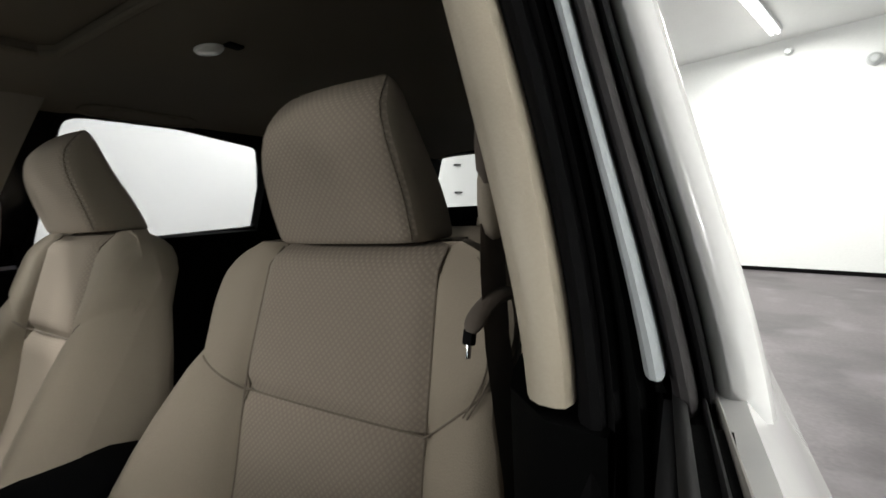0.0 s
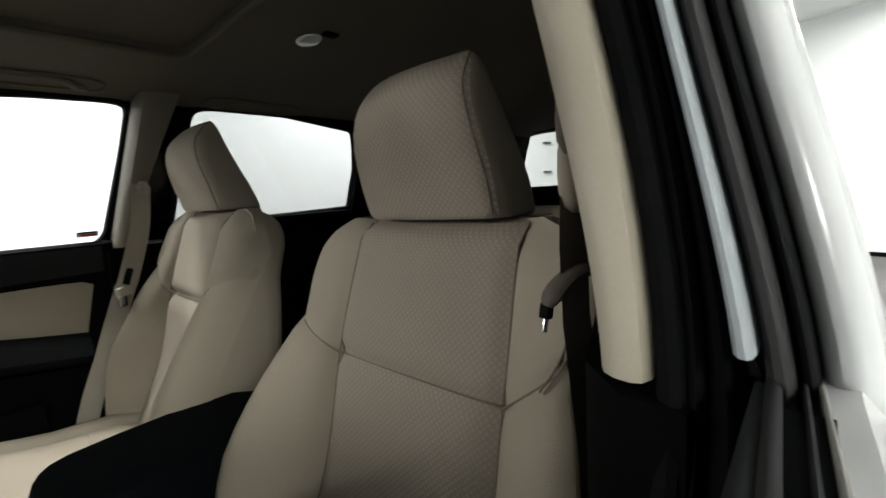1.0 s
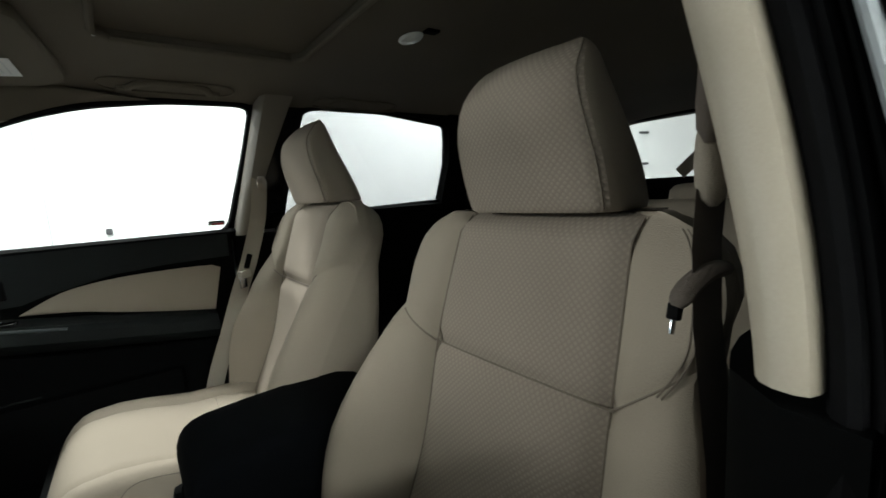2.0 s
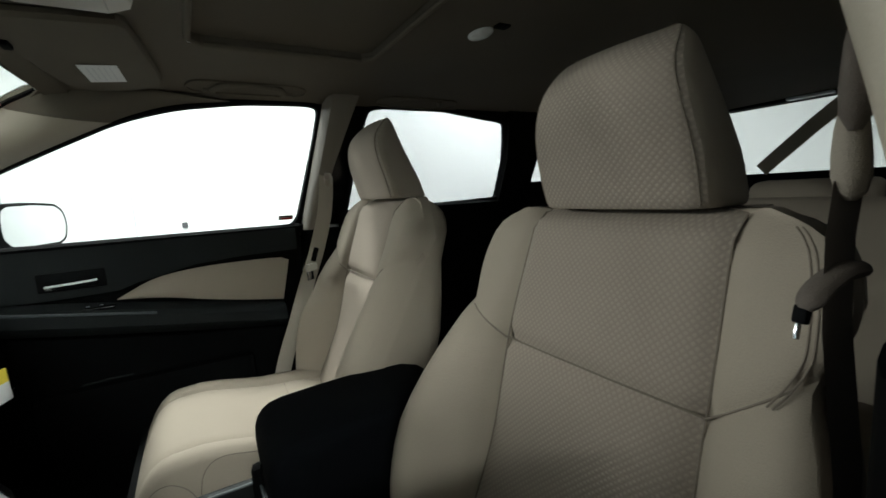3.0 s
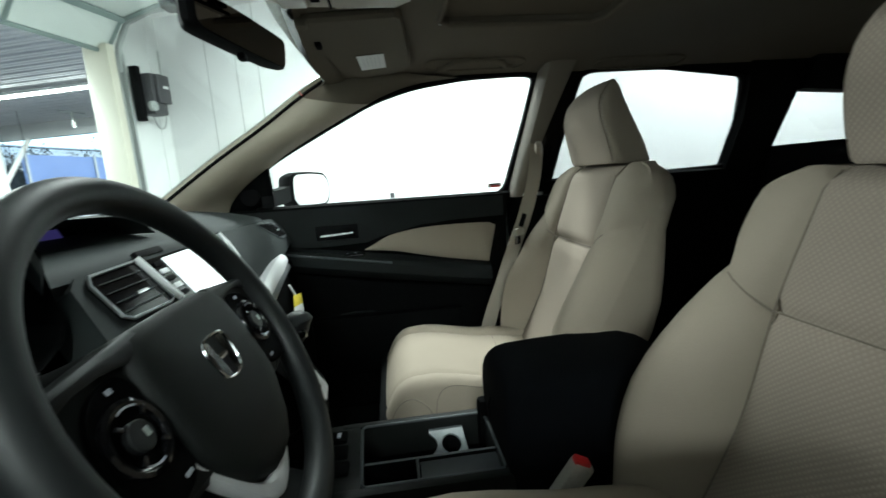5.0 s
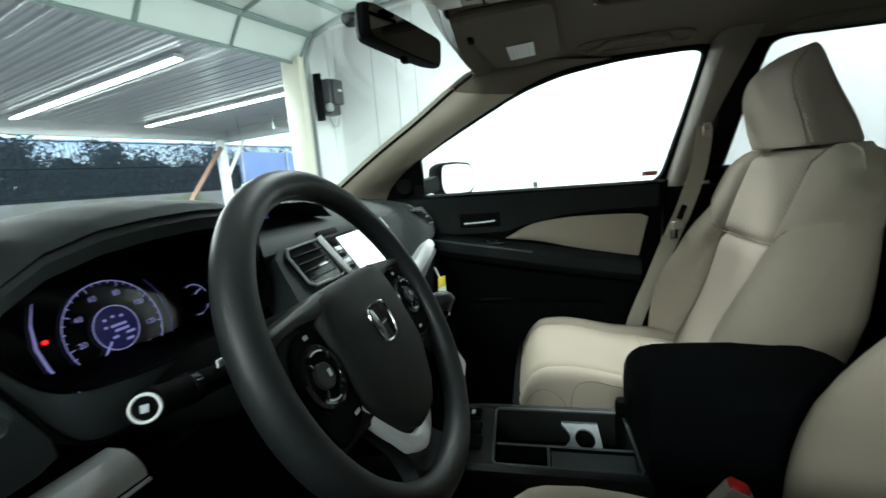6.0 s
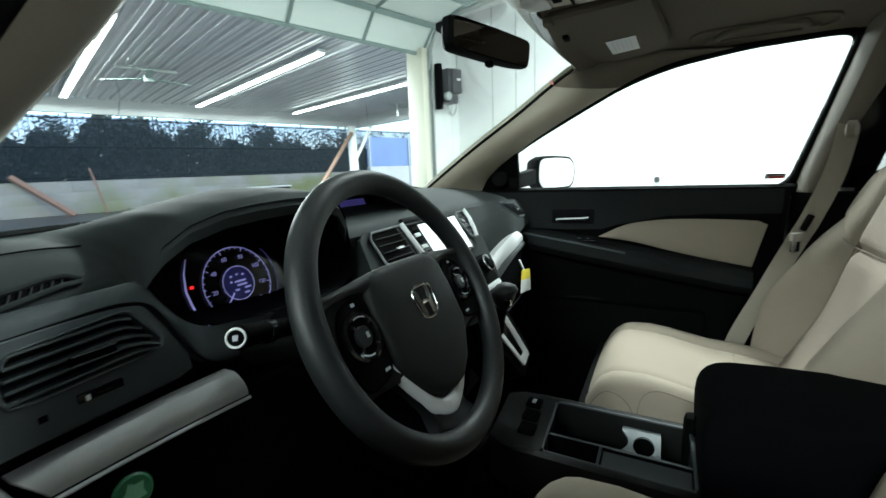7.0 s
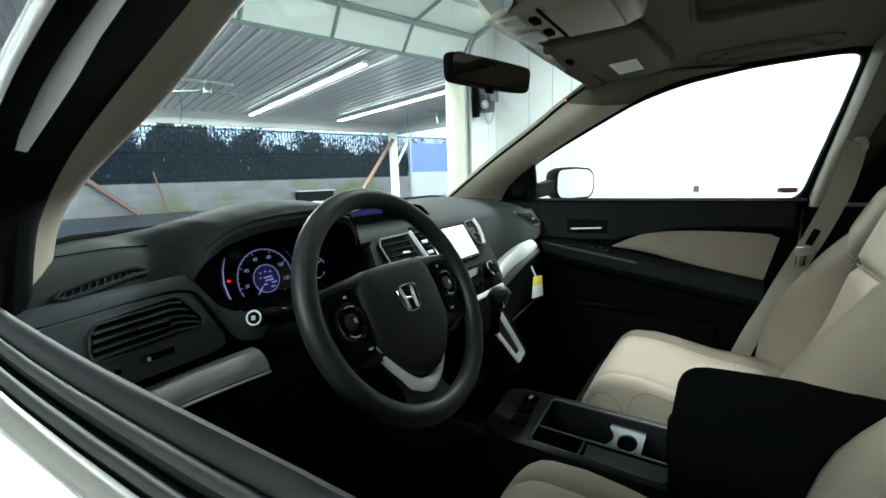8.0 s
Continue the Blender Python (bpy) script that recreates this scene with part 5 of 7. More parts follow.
        ins = 0.034 * (1 - math.sqrt(max(0.0, 1 - (max(0, t - 0.82) / 0.18) ** 2))) + 0.010 * (1 - math.sqrt(max(0.0, 1 - (max(0, 0.05 - t) / 0.05) ** 2)))
        hw = soft([0, 0.25, 0.5, 0.75, 0.9, 1], [0.117, 0.118, 0.112, 0.101, 0.092, 0.084], t) - 0.5 * ins
        yf = soft([0, 0.28, 0.55, 0.76, 0.92, 1], [-0.050, -0.035, -0.023, -0.027, -0.050, -0.066], t) - 0.3 * ins
        yb = soft([0, 0.25, 0.55, 0.92, 1], [-0.150, -0.131, -0.106, -0.084, -0.080], t) + 0.3 * ins
        c = min(0.024, 0.42 * (yf - yb))
        ring = []
        for q, arcs in ((1, range(6)), (-1, range(5, -1, -1))):
            for k in arcs:
                a = math.pi / 2 * k / 5
                # front corner
                ring.append((q * (hw - c + c * math.cos(a)), yf - c + c * math.sin(a) + 0.008 * (1 - ((hw - c + c * math.cos(a)) / hw) ** 2)))
            if q == 1:
                ring += [(hw * 0.5, yf + 0.007), (0, yf + 0.009), (-hw * 0.5, yf + 0.007)]
        for q, arcs in ((-1, range(6)), (1, range(5, -1, -1))):
            for k in arcs:
                a = math.pi / 2 * k / 5
                ring.append((q * (hw - c + c * math.cos(a)), yb + c - c * math.sin(a)))
        rings.append([L((x, y, z)) for x, y in ring])
    n = len(rings[0])
    hr = part("headrest", Geo().loft([r[12:] + r[:4] for r in rings], False).add(rings[0], [tuple(range(n))]).add(rings[-1], [tuple(range(n))]), CLOTH, s, "beige cloth headrest")
    part("front_panel", Geo().loft([r[3:13] for r in rings], False), WEAVE, hr, "beige woven cloth front")
    for q in (-1, 1):
        part("seam", Geo().tube([r[3] if q > 0 else r[11] for r in rings[2:-2]], 0.0011, 6), SEAM, hr)
        part("headrest_post", Geo().tube([L((q * 0.05, -0.11, 1.19)), L((q * 0.05, -0.11, 1.23))], 0.006, 8), CHROME, s)
    # cushion
    def cush(a, b):
        """a across, b from the rear to the front edge."""
        y = lerp(0.06, front_y, b)
        hw = table([0, 0.3, 0.8, 1], [0.235, 0.255, 0.25, 0.235], b) * (1.0 if slim else 0.90)
        x = a * hw
        e = abs(a)
        z = table([0, 0.3, 0.75, 1], [0.775, 0.79, 0.825, 0.815], b) - low
        z += 0.016 * math.exp(-((e - 0.76) / 0.18) ** 2) * (1 - 0.8 * b) - 0.11 * (max(0, e - 0.76) / 0.24) ** 2.4
        z -= 0.14 * (max(0, b - 0.80) / 0.20) ** 2.6 + 0.02 * (max(0, b - 0.6) / 0.4) ** 2 * e ** 2
        z += seam((e - 0.60) * hw, 0.008, 0.007)
        return L((x, y, z))
    part("cushion", Geo().sheet(cush, [-1, -0.98, -0.95, -0.91, -0.86, -0.8, -0.74, -0.68, -0.64, -0.6, -0.56, -0.5, -0.3, 0, 0.3, 0.5, 0.56, 0.6, 0.64, 0.68, 0.74, 0.8, 0.86, 0.91, 0.95, 0.98, 1], steps(0, 0.8, 9) + [0.84, 0.88, 0.91, 0.94, 0.96, 0.98, 1], (0, 0, -0.10)), CLOTH, s, "plain beige cloth seat cushion")
    runs = [[(0.0 + k, 0.30 - 0.02 * k * k) for k in steps(-0.58, 0.58, 8)]]
    # piped edge along the side: two long seams and the rounded front corner
    runs.append([(-0.845, b) for b in steps(0.05, 0.60, 9)] + [(-0.85, 0.64), (-0.87, 0.68), (-0.91, 0.71), (-0.96, 0.72)])
    runs.append([(-0.925, b) for b in steps(0.05, 0.45, 7)] + [(-0.93, 0.52), (-0.945, 0.60), (-0.97, 0.66)])
    runs.append([(-0.95, 0.73), (-0.92, 0.76), (-0.89, 0.81), (-0.875, 0.87), (-0.88, 0.92), (-0.91, 0.96), (-0.97, 0.985)])
    for line in runs:
        part("seam", Geo().tube([cush(q.x, q.y) + Vector((0, 0, -0.0003)) for q in curve([(a, b, 0) for a, b in line], 24)], 0.0008, 6), SEAM, s)
    part("seat_base", Geo().box(L((0, 0.30, 0.60)), (0.42, 0.46, 0.20), 0.02), BLACK, s, "black plastic seat base")
    part("recliner_cover", Geo().box(L((-0.25, 0.14, 0.70)), (0.03, 0.36, 0.13), 0.012), BLACK, s)
    if size != 1.0:
        # grown about the middle of its backrest
        s.scale = (size, size, size)
        pivot = Vector((cx, -0.02, 1.03))
        s.location = pivot + (Vector(s.location) - pivot) * size + Vector((0, 0.012, 0.010))
    return s


front_seat(-0.402, "front_seat", "beige cloth driver seat with woven centre panels", 1.0, 0.047, 0.618, 1.0, -1)
front_seat(0.362, "front_seat", "beige cloth passenger seat beside a black armrest", 1.07, 0.046, 0.535, 0.35)

# rear bench
bench = thing("rear_bench", "dark shaded beige cloth rear bench seat", "car seat", (0, -0.9, 0.4))
B = lambda p: Vector((p[0], p[1] + 0.9, p[2] - 0.4))
part("cushion", Geo().box(B((0, -0.76, 0.62)), (1.34, 0.50, 0.16), 0.05, seg=3), CLOTH, bench)
part("backrest", Geo().box(B((0, -1.06, 0.90)), (1.34, 0.16, 0.56), 0.05, Matrix.Rotation(radians(15), 4, "X"), seg=3), CLOTH, bench)
for x in (-0.235, 0.36):
    part("headrest", Geo().box(B((x, -1.14, 1.145)), (0.31, 0.10, 0.17), 0.045, seg=3), CLOTH, bench)


# ---- dashboard ----
dash = thing("dashboard", "black soft plastic dashboard with silver trim", "dashboard", (0, 1.0, 0.6))
D = lambda p: Vector((p[0], p[1] - 1.0, p[2] - 0.6))


def base_y(x):
    """Where the dashboard meets the windscreen."""
    return lerp(1.13, 1.30, (x + 0.68) / 1.35) + 0.06 * (1 - (x / 0.7) ** 2)


# the edge of the pad towards the seats, with the brow over the dials, and where each point's line ends at the windscreen
RIM = [(-0.765, 0.935, 1.134), (-0.735, 0.925, 1.142), (-0.706, 0.921, 1.146), (-0.65, 0.920, 1.148), (-0.60, 0.920, 1.149), (-0.572, 0.918, 1.150), (-0.563, 0.908, 1.158), (-0.560, 0.895, 1.171), (-0.553, 0.879, 1.188), (-0.534, 0.860, 1.208), (-0.500, 0.845, 1.2205), (-0.458, 0.838, 1.2255), (-0.407, 0.835, 1.2275), (-0.355, 0.838, 1.2250), (-0.310, 0.848, 1.212), (-0.282, 0.862, 1.188), (-0.268, 0.876, 1.166), (-0.255, 0.884, 1.156), (-0.20, 0.885, 1.155), (-0.05, 0.885, 1.154), (0.10, 0.885, 1.153), (0.22, 0.885, 1.153), (0.34, 0.896, 1.151), (0.46, 0.906, 1.150), (0.60, 0.916, 1.147), (0.70, 0.928, 1.141), (0.77, 0.940, 1.128)]
FAR = [-0.765, -0.74, -0.70, -0.655, -0.615, -0.585, -0.57, -0.555, -0.535, -0.51, -0.48, -0.44, -0.40, -0.355, -0.315, -0.285, -0.268, -0.25, -0.20, -0.05, 0.10, 0.22, 0.34, 0.46, 0.60, 0.70, 0.77]


def pad(a, b):
    """A point of the pad: a counts along the rim, b runs from the rim to the windscreen."""
    i = min(int(a), len(RIM) - 2)
    f = a - i
    p = Vector(RIM[i]).lerp(Vector(RIM[i + 1]), f)
    x1 = lerp(FAR[i], FAR[i + 1], f)
    q = Vector((x1, base_y(x1), 1.192 - 0.02 * max(0, abs(x1) - 0.62) / 0.14))
    up = table([0, 4, 6, 9, 12, 14, 16, 18, 26], [0.016, 0.016, 0.014, 0.016, 0.026, 0.024, 0.016, 0.016, 0.020], a)
    r = p.lerp(q, b)
    r.z += up * math.sin(math.pi * min(1, b) ** 0.8) - 0.010 * (1 - min(1, b / 0.05)) ** 2
    return D(r)


part("top_pad", Geo().sheet(pad, steps(0, len(RIM) - 1, 105), [0, 0.008, 0.02, 0.04, 0.07, 0.11, 0.16, 0.25, 0.35, 0.5, 0.65, 0.8, 0.9, 1], (0, 0.004, -0.012)), DASHM, dash, "soft black dashboard top")
part("pad_crease", Geo().tube([pad(a, lerp(0.62, 0.40, a / 5.5)) + Vector((0, 0, 0.0004)) for a in steps(0.3, 5.5, 10)], 0.0011, 5), RUBBER, dash)
part("screen_foot", Geo().tube([D((x, base_y(x) - 0.006, 1.195 - 0.02 * max(0, abs(x) - 0.62) / 0.14)) for x in steps(-0.72, 0.72, 30)], 0.0055, 6), RUBBER, dash, "black strip at the foot of the windscreen")

# left end: face with air vent
FLM = Matrix.Translation(D((-0.632, 0.898, 1.082))) @ Matrix(((0.995, 0.02, -0.10, 0), (0.10, 0.16, -0.98, 0), (-0.02, 0.985, 0.16, 0), (0, 0, 0, 1)))


def on(m, pts, n=0.0):
    return [m @ Vector((a, b, n)) for a, b in pts]


# apron between the pad and the vent panel, running on round the dials
ap_top = curve([(-0.765, 0.933, 1.136), (-0.706, 0.921, 1.144), (-0.60, 0.920, 1.147), (-0.566, 0.916, 1.148), (-0.556, 0.914, 1.135), (-0.547, 0.910, 1.118), (-0.529, 0.900, 1.091), (-0.508, 0.885, 1.081), (-0.47, 0.876, 1.077), (-0.42, 0.872, 1.073), (-0.36, 0.872, 1.068), (-0.30, 0.872, 1.070)], 40)
ap_low = curve([(-0.765, 0.906, 1.124), (-0.713, 0.902, 1.124), (-0.62, 0.902, 1.131), (-0.588, 0.902, 1.131), (-0.565, 0.902, 1.122), (-0.550, 0.900, 1.095), (-0.527, 0.898, 1.050), (-0.502, 0.896, 1.030), (-0.46, 0.892, 1.026), (-0.42, 0.890, 1.024), (-0.36, 0.89, 1.02), (-0.30, 0.89, 1.02)], 40)
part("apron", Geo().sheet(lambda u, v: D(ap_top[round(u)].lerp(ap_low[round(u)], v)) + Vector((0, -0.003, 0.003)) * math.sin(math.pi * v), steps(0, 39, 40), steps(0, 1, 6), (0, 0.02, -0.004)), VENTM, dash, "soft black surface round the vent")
part("panel_gap", Geo().tube([D(p) + Vector((0, -0.001, -0.001)) for p in ap_low[:30]], 0.0022, 6), RUBBER, dash)
panel_shape = [(-0.14, -0.052), (0.100, -0.050), (0.103, -0.034), (0.080, 0.014), (0.066, 0.038), (0.056, 0.046), (0.040, 0.049), (-0.02, 0.046), (-0.14, 0.038)]
vent_shape = [(-0.062, 0.0), (-0.058, 0.024), (-0.046, 0.033), (0.036, 0.041), (0.047, 0.037), (0.071, 0.003), (0.070, -0.004), (0.062, -0.007), (-0.04, -0.012), (-0.058, -0.010)]
vc = (0.0, 0.013)
oo, vv = spokes(panel_shape, vc), spokes(vent_shape, vc)
grow = lambda pts, k: [(vc[0] + (x - vc[0]) * k, vc[1] + (y - vc[1]) * k) for x, y in pts]
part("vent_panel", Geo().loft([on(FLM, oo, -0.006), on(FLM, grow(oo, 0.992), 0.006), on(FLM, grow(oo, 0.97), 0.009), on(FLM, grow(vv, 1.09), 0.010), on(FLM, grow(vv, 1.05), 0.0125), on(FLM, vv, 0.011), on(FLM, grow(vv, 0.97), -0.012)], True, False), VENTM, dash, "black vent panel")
part("vent_recess", Geo().add(on(FLM, grow(vv, 1.02), -0.010), [tuple(range(len(vv)))]), RUBBER, dash)
for k in range(5):
    y = -0.0065 + 0.0098 * k
    xl, xr = -0.0605 + (0.0012 * k if k < 4 else 0.008), table([0, 1, 2, 3, 4], [0.066, 0.069, 0.062, 0.054, 0.046], k)
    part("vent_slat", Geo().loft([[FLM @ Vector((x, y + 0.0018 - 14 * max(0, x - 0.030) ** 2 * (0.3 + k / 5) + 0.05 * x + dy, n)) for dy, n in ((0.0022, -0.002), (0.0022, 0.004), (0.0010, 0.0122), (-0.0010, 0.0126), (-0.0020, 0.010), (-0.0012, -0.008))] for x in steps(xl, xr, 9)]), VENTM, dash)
part("vent_tab", Geo().box(FLM @ Vector((0.006, 0.010, 0.012)), (0.040, 0.0085, 0.010), 0.002, FLM.to_3x3().to_4x4()), BLACK, dash)
for y in (0.0060, 0.0142):
    part("tab_edge", Geo().box(FLM @ Vector((0.007, y, 0.0170)), (0.038, 0.0009, 0.0012), 0.0, FLM.to_3x3().to_4x4()), STRIPD, dash, "pale edge of the vent tab")
part("vent_wheel", Geo().box(FLM @ Vector((0.006, -0.026, 0.010)), (0.040, 0.009, 0.004), 0.0015, FLM.to_3x3().to_4x4()), GLOSSY, dash)
part("vent_mark", Geo().box(FLM @ Vector((-0.006, -0.027, 0.0125)), (0.004, 0.005, 0.002), 0.0006, FLM.to_3x3().to_4x4()), SILVER, dash)
part("panel_mark", Geo().box(FLM @ Vector((-0.040, -0.030, 0.0095)), (0.007, 0.006, 0.001), 0.0004, FLM.to_3x3().to_4x4()), BLACK, dash)
# window demister grille on the pad
DEM = Matrix.Translation(D((-0.654, 0.930, 1.1560))) @ Matrix(((0.99, -0.11, -0.06, 0), (0.06, 0.50, -0.78, 0), (0.11, 0.62, 0.62, 0), (0, 0, 0, 1)))
dem = [(-0.054, -0.006), (-0.046, 0.003), (-0.02, 0.008), (0.020, 0.0105), (0.036, 0.0085), (0.047, -0.002), (0.043, -0.006), (0.030, -0.0045), (-0.02, -0.010), (-0.044, -0.012)]
part("demister_rim", Geo().tube(on(DEM, dem, 0.001), 0.0034, 8, closed=True, up=DEM.to_3x3() @ Vector((0, 0, 1))), DASHM, dash)
part("demister_bed", Geo().prism(on(DEM, dem, 0.0), DEM.to_3x3() @ Vector((0, 0, -0.014))), RUBBER, dash)
for k in range(11):
    x = -0.044 + 0.0082 * k
    part("demister_bar", Geo().tube(on(DEM, [(x - 0.003, -0.008 + 0.02 * (x + 0.044)), (x + 0.004, 0.006 + 0.02 * x)], 0.0012), 0.0009, 5), DASHM, dash)

# silver strip on the left
sa = [D((x, 0.885, z)) for x, z in ((-0.70, 1.010), (-0.64, 1.013), (-0.57, 1.0145), (-0.490, 1.0135))]
sb = [D((x, 0.880, z)) for x, z in ((-0.68, 0.983), (-0.62, 0.983), (-0.55, 0.981), (-0.478, 0.977))]
part("silver_strip", strip(sa, sb, (0, -0.006, 0.002), (0, 0.02, 0), 10, 8), SILVER, dash, "brushed silver trim strip")
part("strip_lip", Geo().tube([p + Vector((0, -0.003, -0.003)) for p in curve(sb, 10)], 0.0022, 6), SILVER, dash)
part("strip_shadow_gap", Geo().sheet(lambda a, b: D((lerp(-0.75, -0.48, a), 0.925, lerp(1.0, 1.04, b))), steps(0, 1, 4), steps(0, 1, 3), (0, 0.02, 0)), RUBBER, dash)
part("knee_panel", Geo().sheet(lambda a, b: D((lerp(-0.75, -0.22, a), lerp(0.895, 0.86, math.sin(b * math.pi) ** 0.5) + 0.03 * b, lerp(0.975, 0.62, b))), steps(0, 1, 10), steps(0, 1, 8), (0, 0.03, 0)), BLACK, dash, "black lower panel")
gm = Matrix.Translation(D((-0.628, 0.868, 0.953))) @ Matrix.Rotation(radians(80), 4, "X")
part("green_button", Geo().disc(gm, 0.018, 0.010), GREENB, dash, "round green button")
part("button_ring", Geo().ring(gm @ pose(0, 0, 0.004), 0.0185, 0.002, 24, 6), BLACK, dash)
part("button_mark", Geo().prism([gm @ Vector((0.008 * math.cos(t) * (1 + 0.5 * (k % 2)), 0.008 * math.sin(t) * (1 + 0.5 * (k % 2)), 0.0105)) for k, t in enumerate(steps(0, 2 * math.pi * 9 / 10, 10))], gm.to_3x3() @ Vector((0, 0, 0.0006))), GREENL, dash)

# instrument cluster
OPEN = [(-0.407, 0.838, 1.2245), (-0.458, 0.841, 1.2225), (-0.500, 0.848, 1.2175), (-0.532, 0.862, 1.205), (-0.551, 0.881, 1.185), (-0.557, 0.900, 1.163), (-0.553, 0.912, 1.142), (-0.545, 0.908, 1.119), (-0.528, 0.899, 1.093), (-0.510, 0.885, 1.083), (-0.470, 0.876, 1.079), (-0.42, 0.872, 1.076), (-0.36, 0.872, 1.071), (-0.300, 0.872, 1.073), (-0.268, 0.872, 1.088), (-0.256, 0.874, 1.108), (-0.262, 0.876, 1.14), (-0.270, 0.874, 1.165), (-0.286, 0.862, 1.188), (-0.312, 0.850, 1.209), (-0.355, 0.841, 1.222)]
hb = Vector((-0.415, 0.975, 1.130))
part("cluster_tunnel", Geo().loft([[D(Vector(p).lerp(Vector((p[0], 0.975, p[2])), k).lerp(hb, s)) for p in OPEN] for k, s in ((0.0, -0.012), (0.0, 0.0), (0.04, 0.015), (0.3, 0.03), (0.7, 0.06), (1.0, 0.10), (1.12, 0.11))], True, False), BLACK, dash, "black hood over the dials")
part("column_cover", Geo().loft([[D((-0.391 + w * math.cos(t), y, z + h * math.sin(t))) for t in steps(0, 2 * math.pi * 15 / 16, 16)] for y, z, w, h in ((0.90, 1.030, 0.085, 0.040), (0.80, 1.055, 0.075, 0.045), (0.72, 1.085, 0.06, 0.046), (0.69, 1.09, 0.05, 0.045))]), BLACK, dash, "black steering column cover")
CM = Matrix.Translation(D((-0.423, 0.962, 1.102))) @ Matrix(((1, 0, 0, 0), (0, 0.25, -0.968, 0), (0, 0.968, 0.25, 0), (0, 0, 0, 1))) @ Matrix.Scale(0.80, 4)
part("cluster_face", Geo().prism(on(CM, [(-0.19, -0.075), (-0.20, 0.03), (-0.15, 0.12), (0, 0.15), (0.16, 0.12), (0.19, 0.02), (0.17, -0.075)]), CM.to_3x3() @ Vector((0, 0, -0.01))), GLOSSY, dash, "gloss black instrument face")
dial_c = (0.011, 0.001)


def arc(m, c, r, a0, a1, w, n=24, z=0.004):
    return Geo().loft([[m @ Vector((c[0] + q * math.cos(radians(t)), c[1] + q * math.sin(radians(t)), z)) for q in (r - w, r + w)] for t in steps(a0, a1, n)], closed=False)


def words(name, text, m, size, mat, parent, label=""):
    """Letters in the built-in font, as a mesh."""
    cu = bpy.data.curves.new(name, "FONT")
    cu.body, cu.size, cu.align_x, cu.align_y = text, size, "CENTER", "CENTER"
    tmp = new(name, cu)
    bpy.context.view_layer.update()
    me = bpy.data.meshes.new_from_object(tmp.evaluated_get(bpy.context.evaluated_depsgraph_get()))
    bpy.data.objects.remove(tmp)
    me.transform(m)
    me.materials.clear()
    me.materials.append(mat)
    ob = new(name, me)
    ob.parent = parent
    return tagged(ob, label)


face = part("speed_dial", arc(CM, dial_c, 0.067, -50, 235, 0.0007), DIALW, dash, "lit speed dial")
part("dial_inner", arc(CM, dial_c, 0.031, 0, 360, 0.0008, 40), DIALW, face)
for k in range(29):
    a = radians(228 - 278 * k / 28)
    r0 = 0.059 if k % 4 == 0 else 0.063
    p, q = [Vector((dial_c[0] + r * math.cos(a), dial_c[1] + r * math.sin(a), 0.004)) for r in (r0, 0.0665)]
    sd = Vector((-math.sin(a), math.cos(a), 0)) * 0.0006
    part("dial_tick", Geo().add([CM @ v for v in (p - sd, p + sd, q + sd, q - sd)], [(0, 1, 2, 3)]), DIALW, face)
for k, txt in enumerate(("0", "20", "40", "60", "80", "100", "120", "140")):
    a = radians(228 - 278 * k / 7)
    words("dial_number", txt, CM @ pose(dial_c[0] + 0.049 * math.cos(a), dial_c[1] + 0.049 * math.sin(a), 0.004), 0.0105, DIALW, face)
part("dial_display", Geo().add([CM @ Vector((dial_c[0] + 0.029 * math.cos(t), dial_c[1] + 0.029 * math.sin(t), 0.003)) for t in steps(0, 2 * math.pi * 31 / 32, 32)], [tuple(range(32))]), DIALB, face, "violet lit trip display")
for a, b, w in ((-0.012, 0.014, 0.004), (0.0, 0.016, 0.004), (0.012, 0.014, 0.005), (0.004, 0.003, 0.022), (0.006, -0.004, 0.020), (-0.014, 0.004, 0.004), (0.016, -0.011, 0.012), (-0.006, -0.012, 0.008), (0.012, -0.020, 0.010)):
    part("display_bar", Geo().box(CM @ Vector((dial_c[0] + a, dial_c[1] + b, 0.0035)), (w, 0.0035, 0.0008), 0, CM.to_3x3().to_4x4()), DIALW, face)
na = radians(226)
part("needle", Geo().add([CM @ Vector((dial_c[0] + r * math.cos(na) - q * math.sin(na), dial_c[1] + r * math.sin(na) + q * math.cos(na), 0.006)) for r, q in ((0.022, -0.0016), (0.022, 0.0016), (0.060, 0.0007), (0.060, -0.0007))], [(0, 1, 2, 3)]), DIALW, face)
part("coach_bar", Geo().loft([[CM @ Vector((x - w, y, 0.004)), CM @ Vector((x + w, y, 0.004))] for x, y, w in ((-0.070, 0.062, 0.0005), (-0.080, 0.038, 0.0012), (-0.0845, 0.010, 0.0018), (-0.081, -0.018, 0.0018), (-0.072, -0.042, 0.0012), (-0.062, -0.058, 0.0005))], closed=False), DIALW, dash, "curved violet light bar")
part("warning_lamp", Geo().box(CM @ Vector((-0.0735, 0.014, 0.004)), (0.0055, 0.005, 0.001), 0, CM.to_3x3().to_4x4()), REDGLOW, dash, "small red warning light")
part("coach_bar", arc(CM, dial_c, 0.083, -40, 40, 0.0007), DIALD, dash)
for a0, a1, r in ((20, 110, 0.028), (-110, -30, 0.024)):
    part("small_gauge", arc(CM, (0.150, -0.004), r, a0, a1, 0.0008), DIALW, dash)
part("small_needle", Geo().box(CM @ Vector((0.160, 0.010, 0.004)), (0.016, 0.0018, 0.0008), 0, (CM.to_3x3() @ Matrix.Rotation(0.4, 3, "Z")).to_4x4()), DIALW, dash)

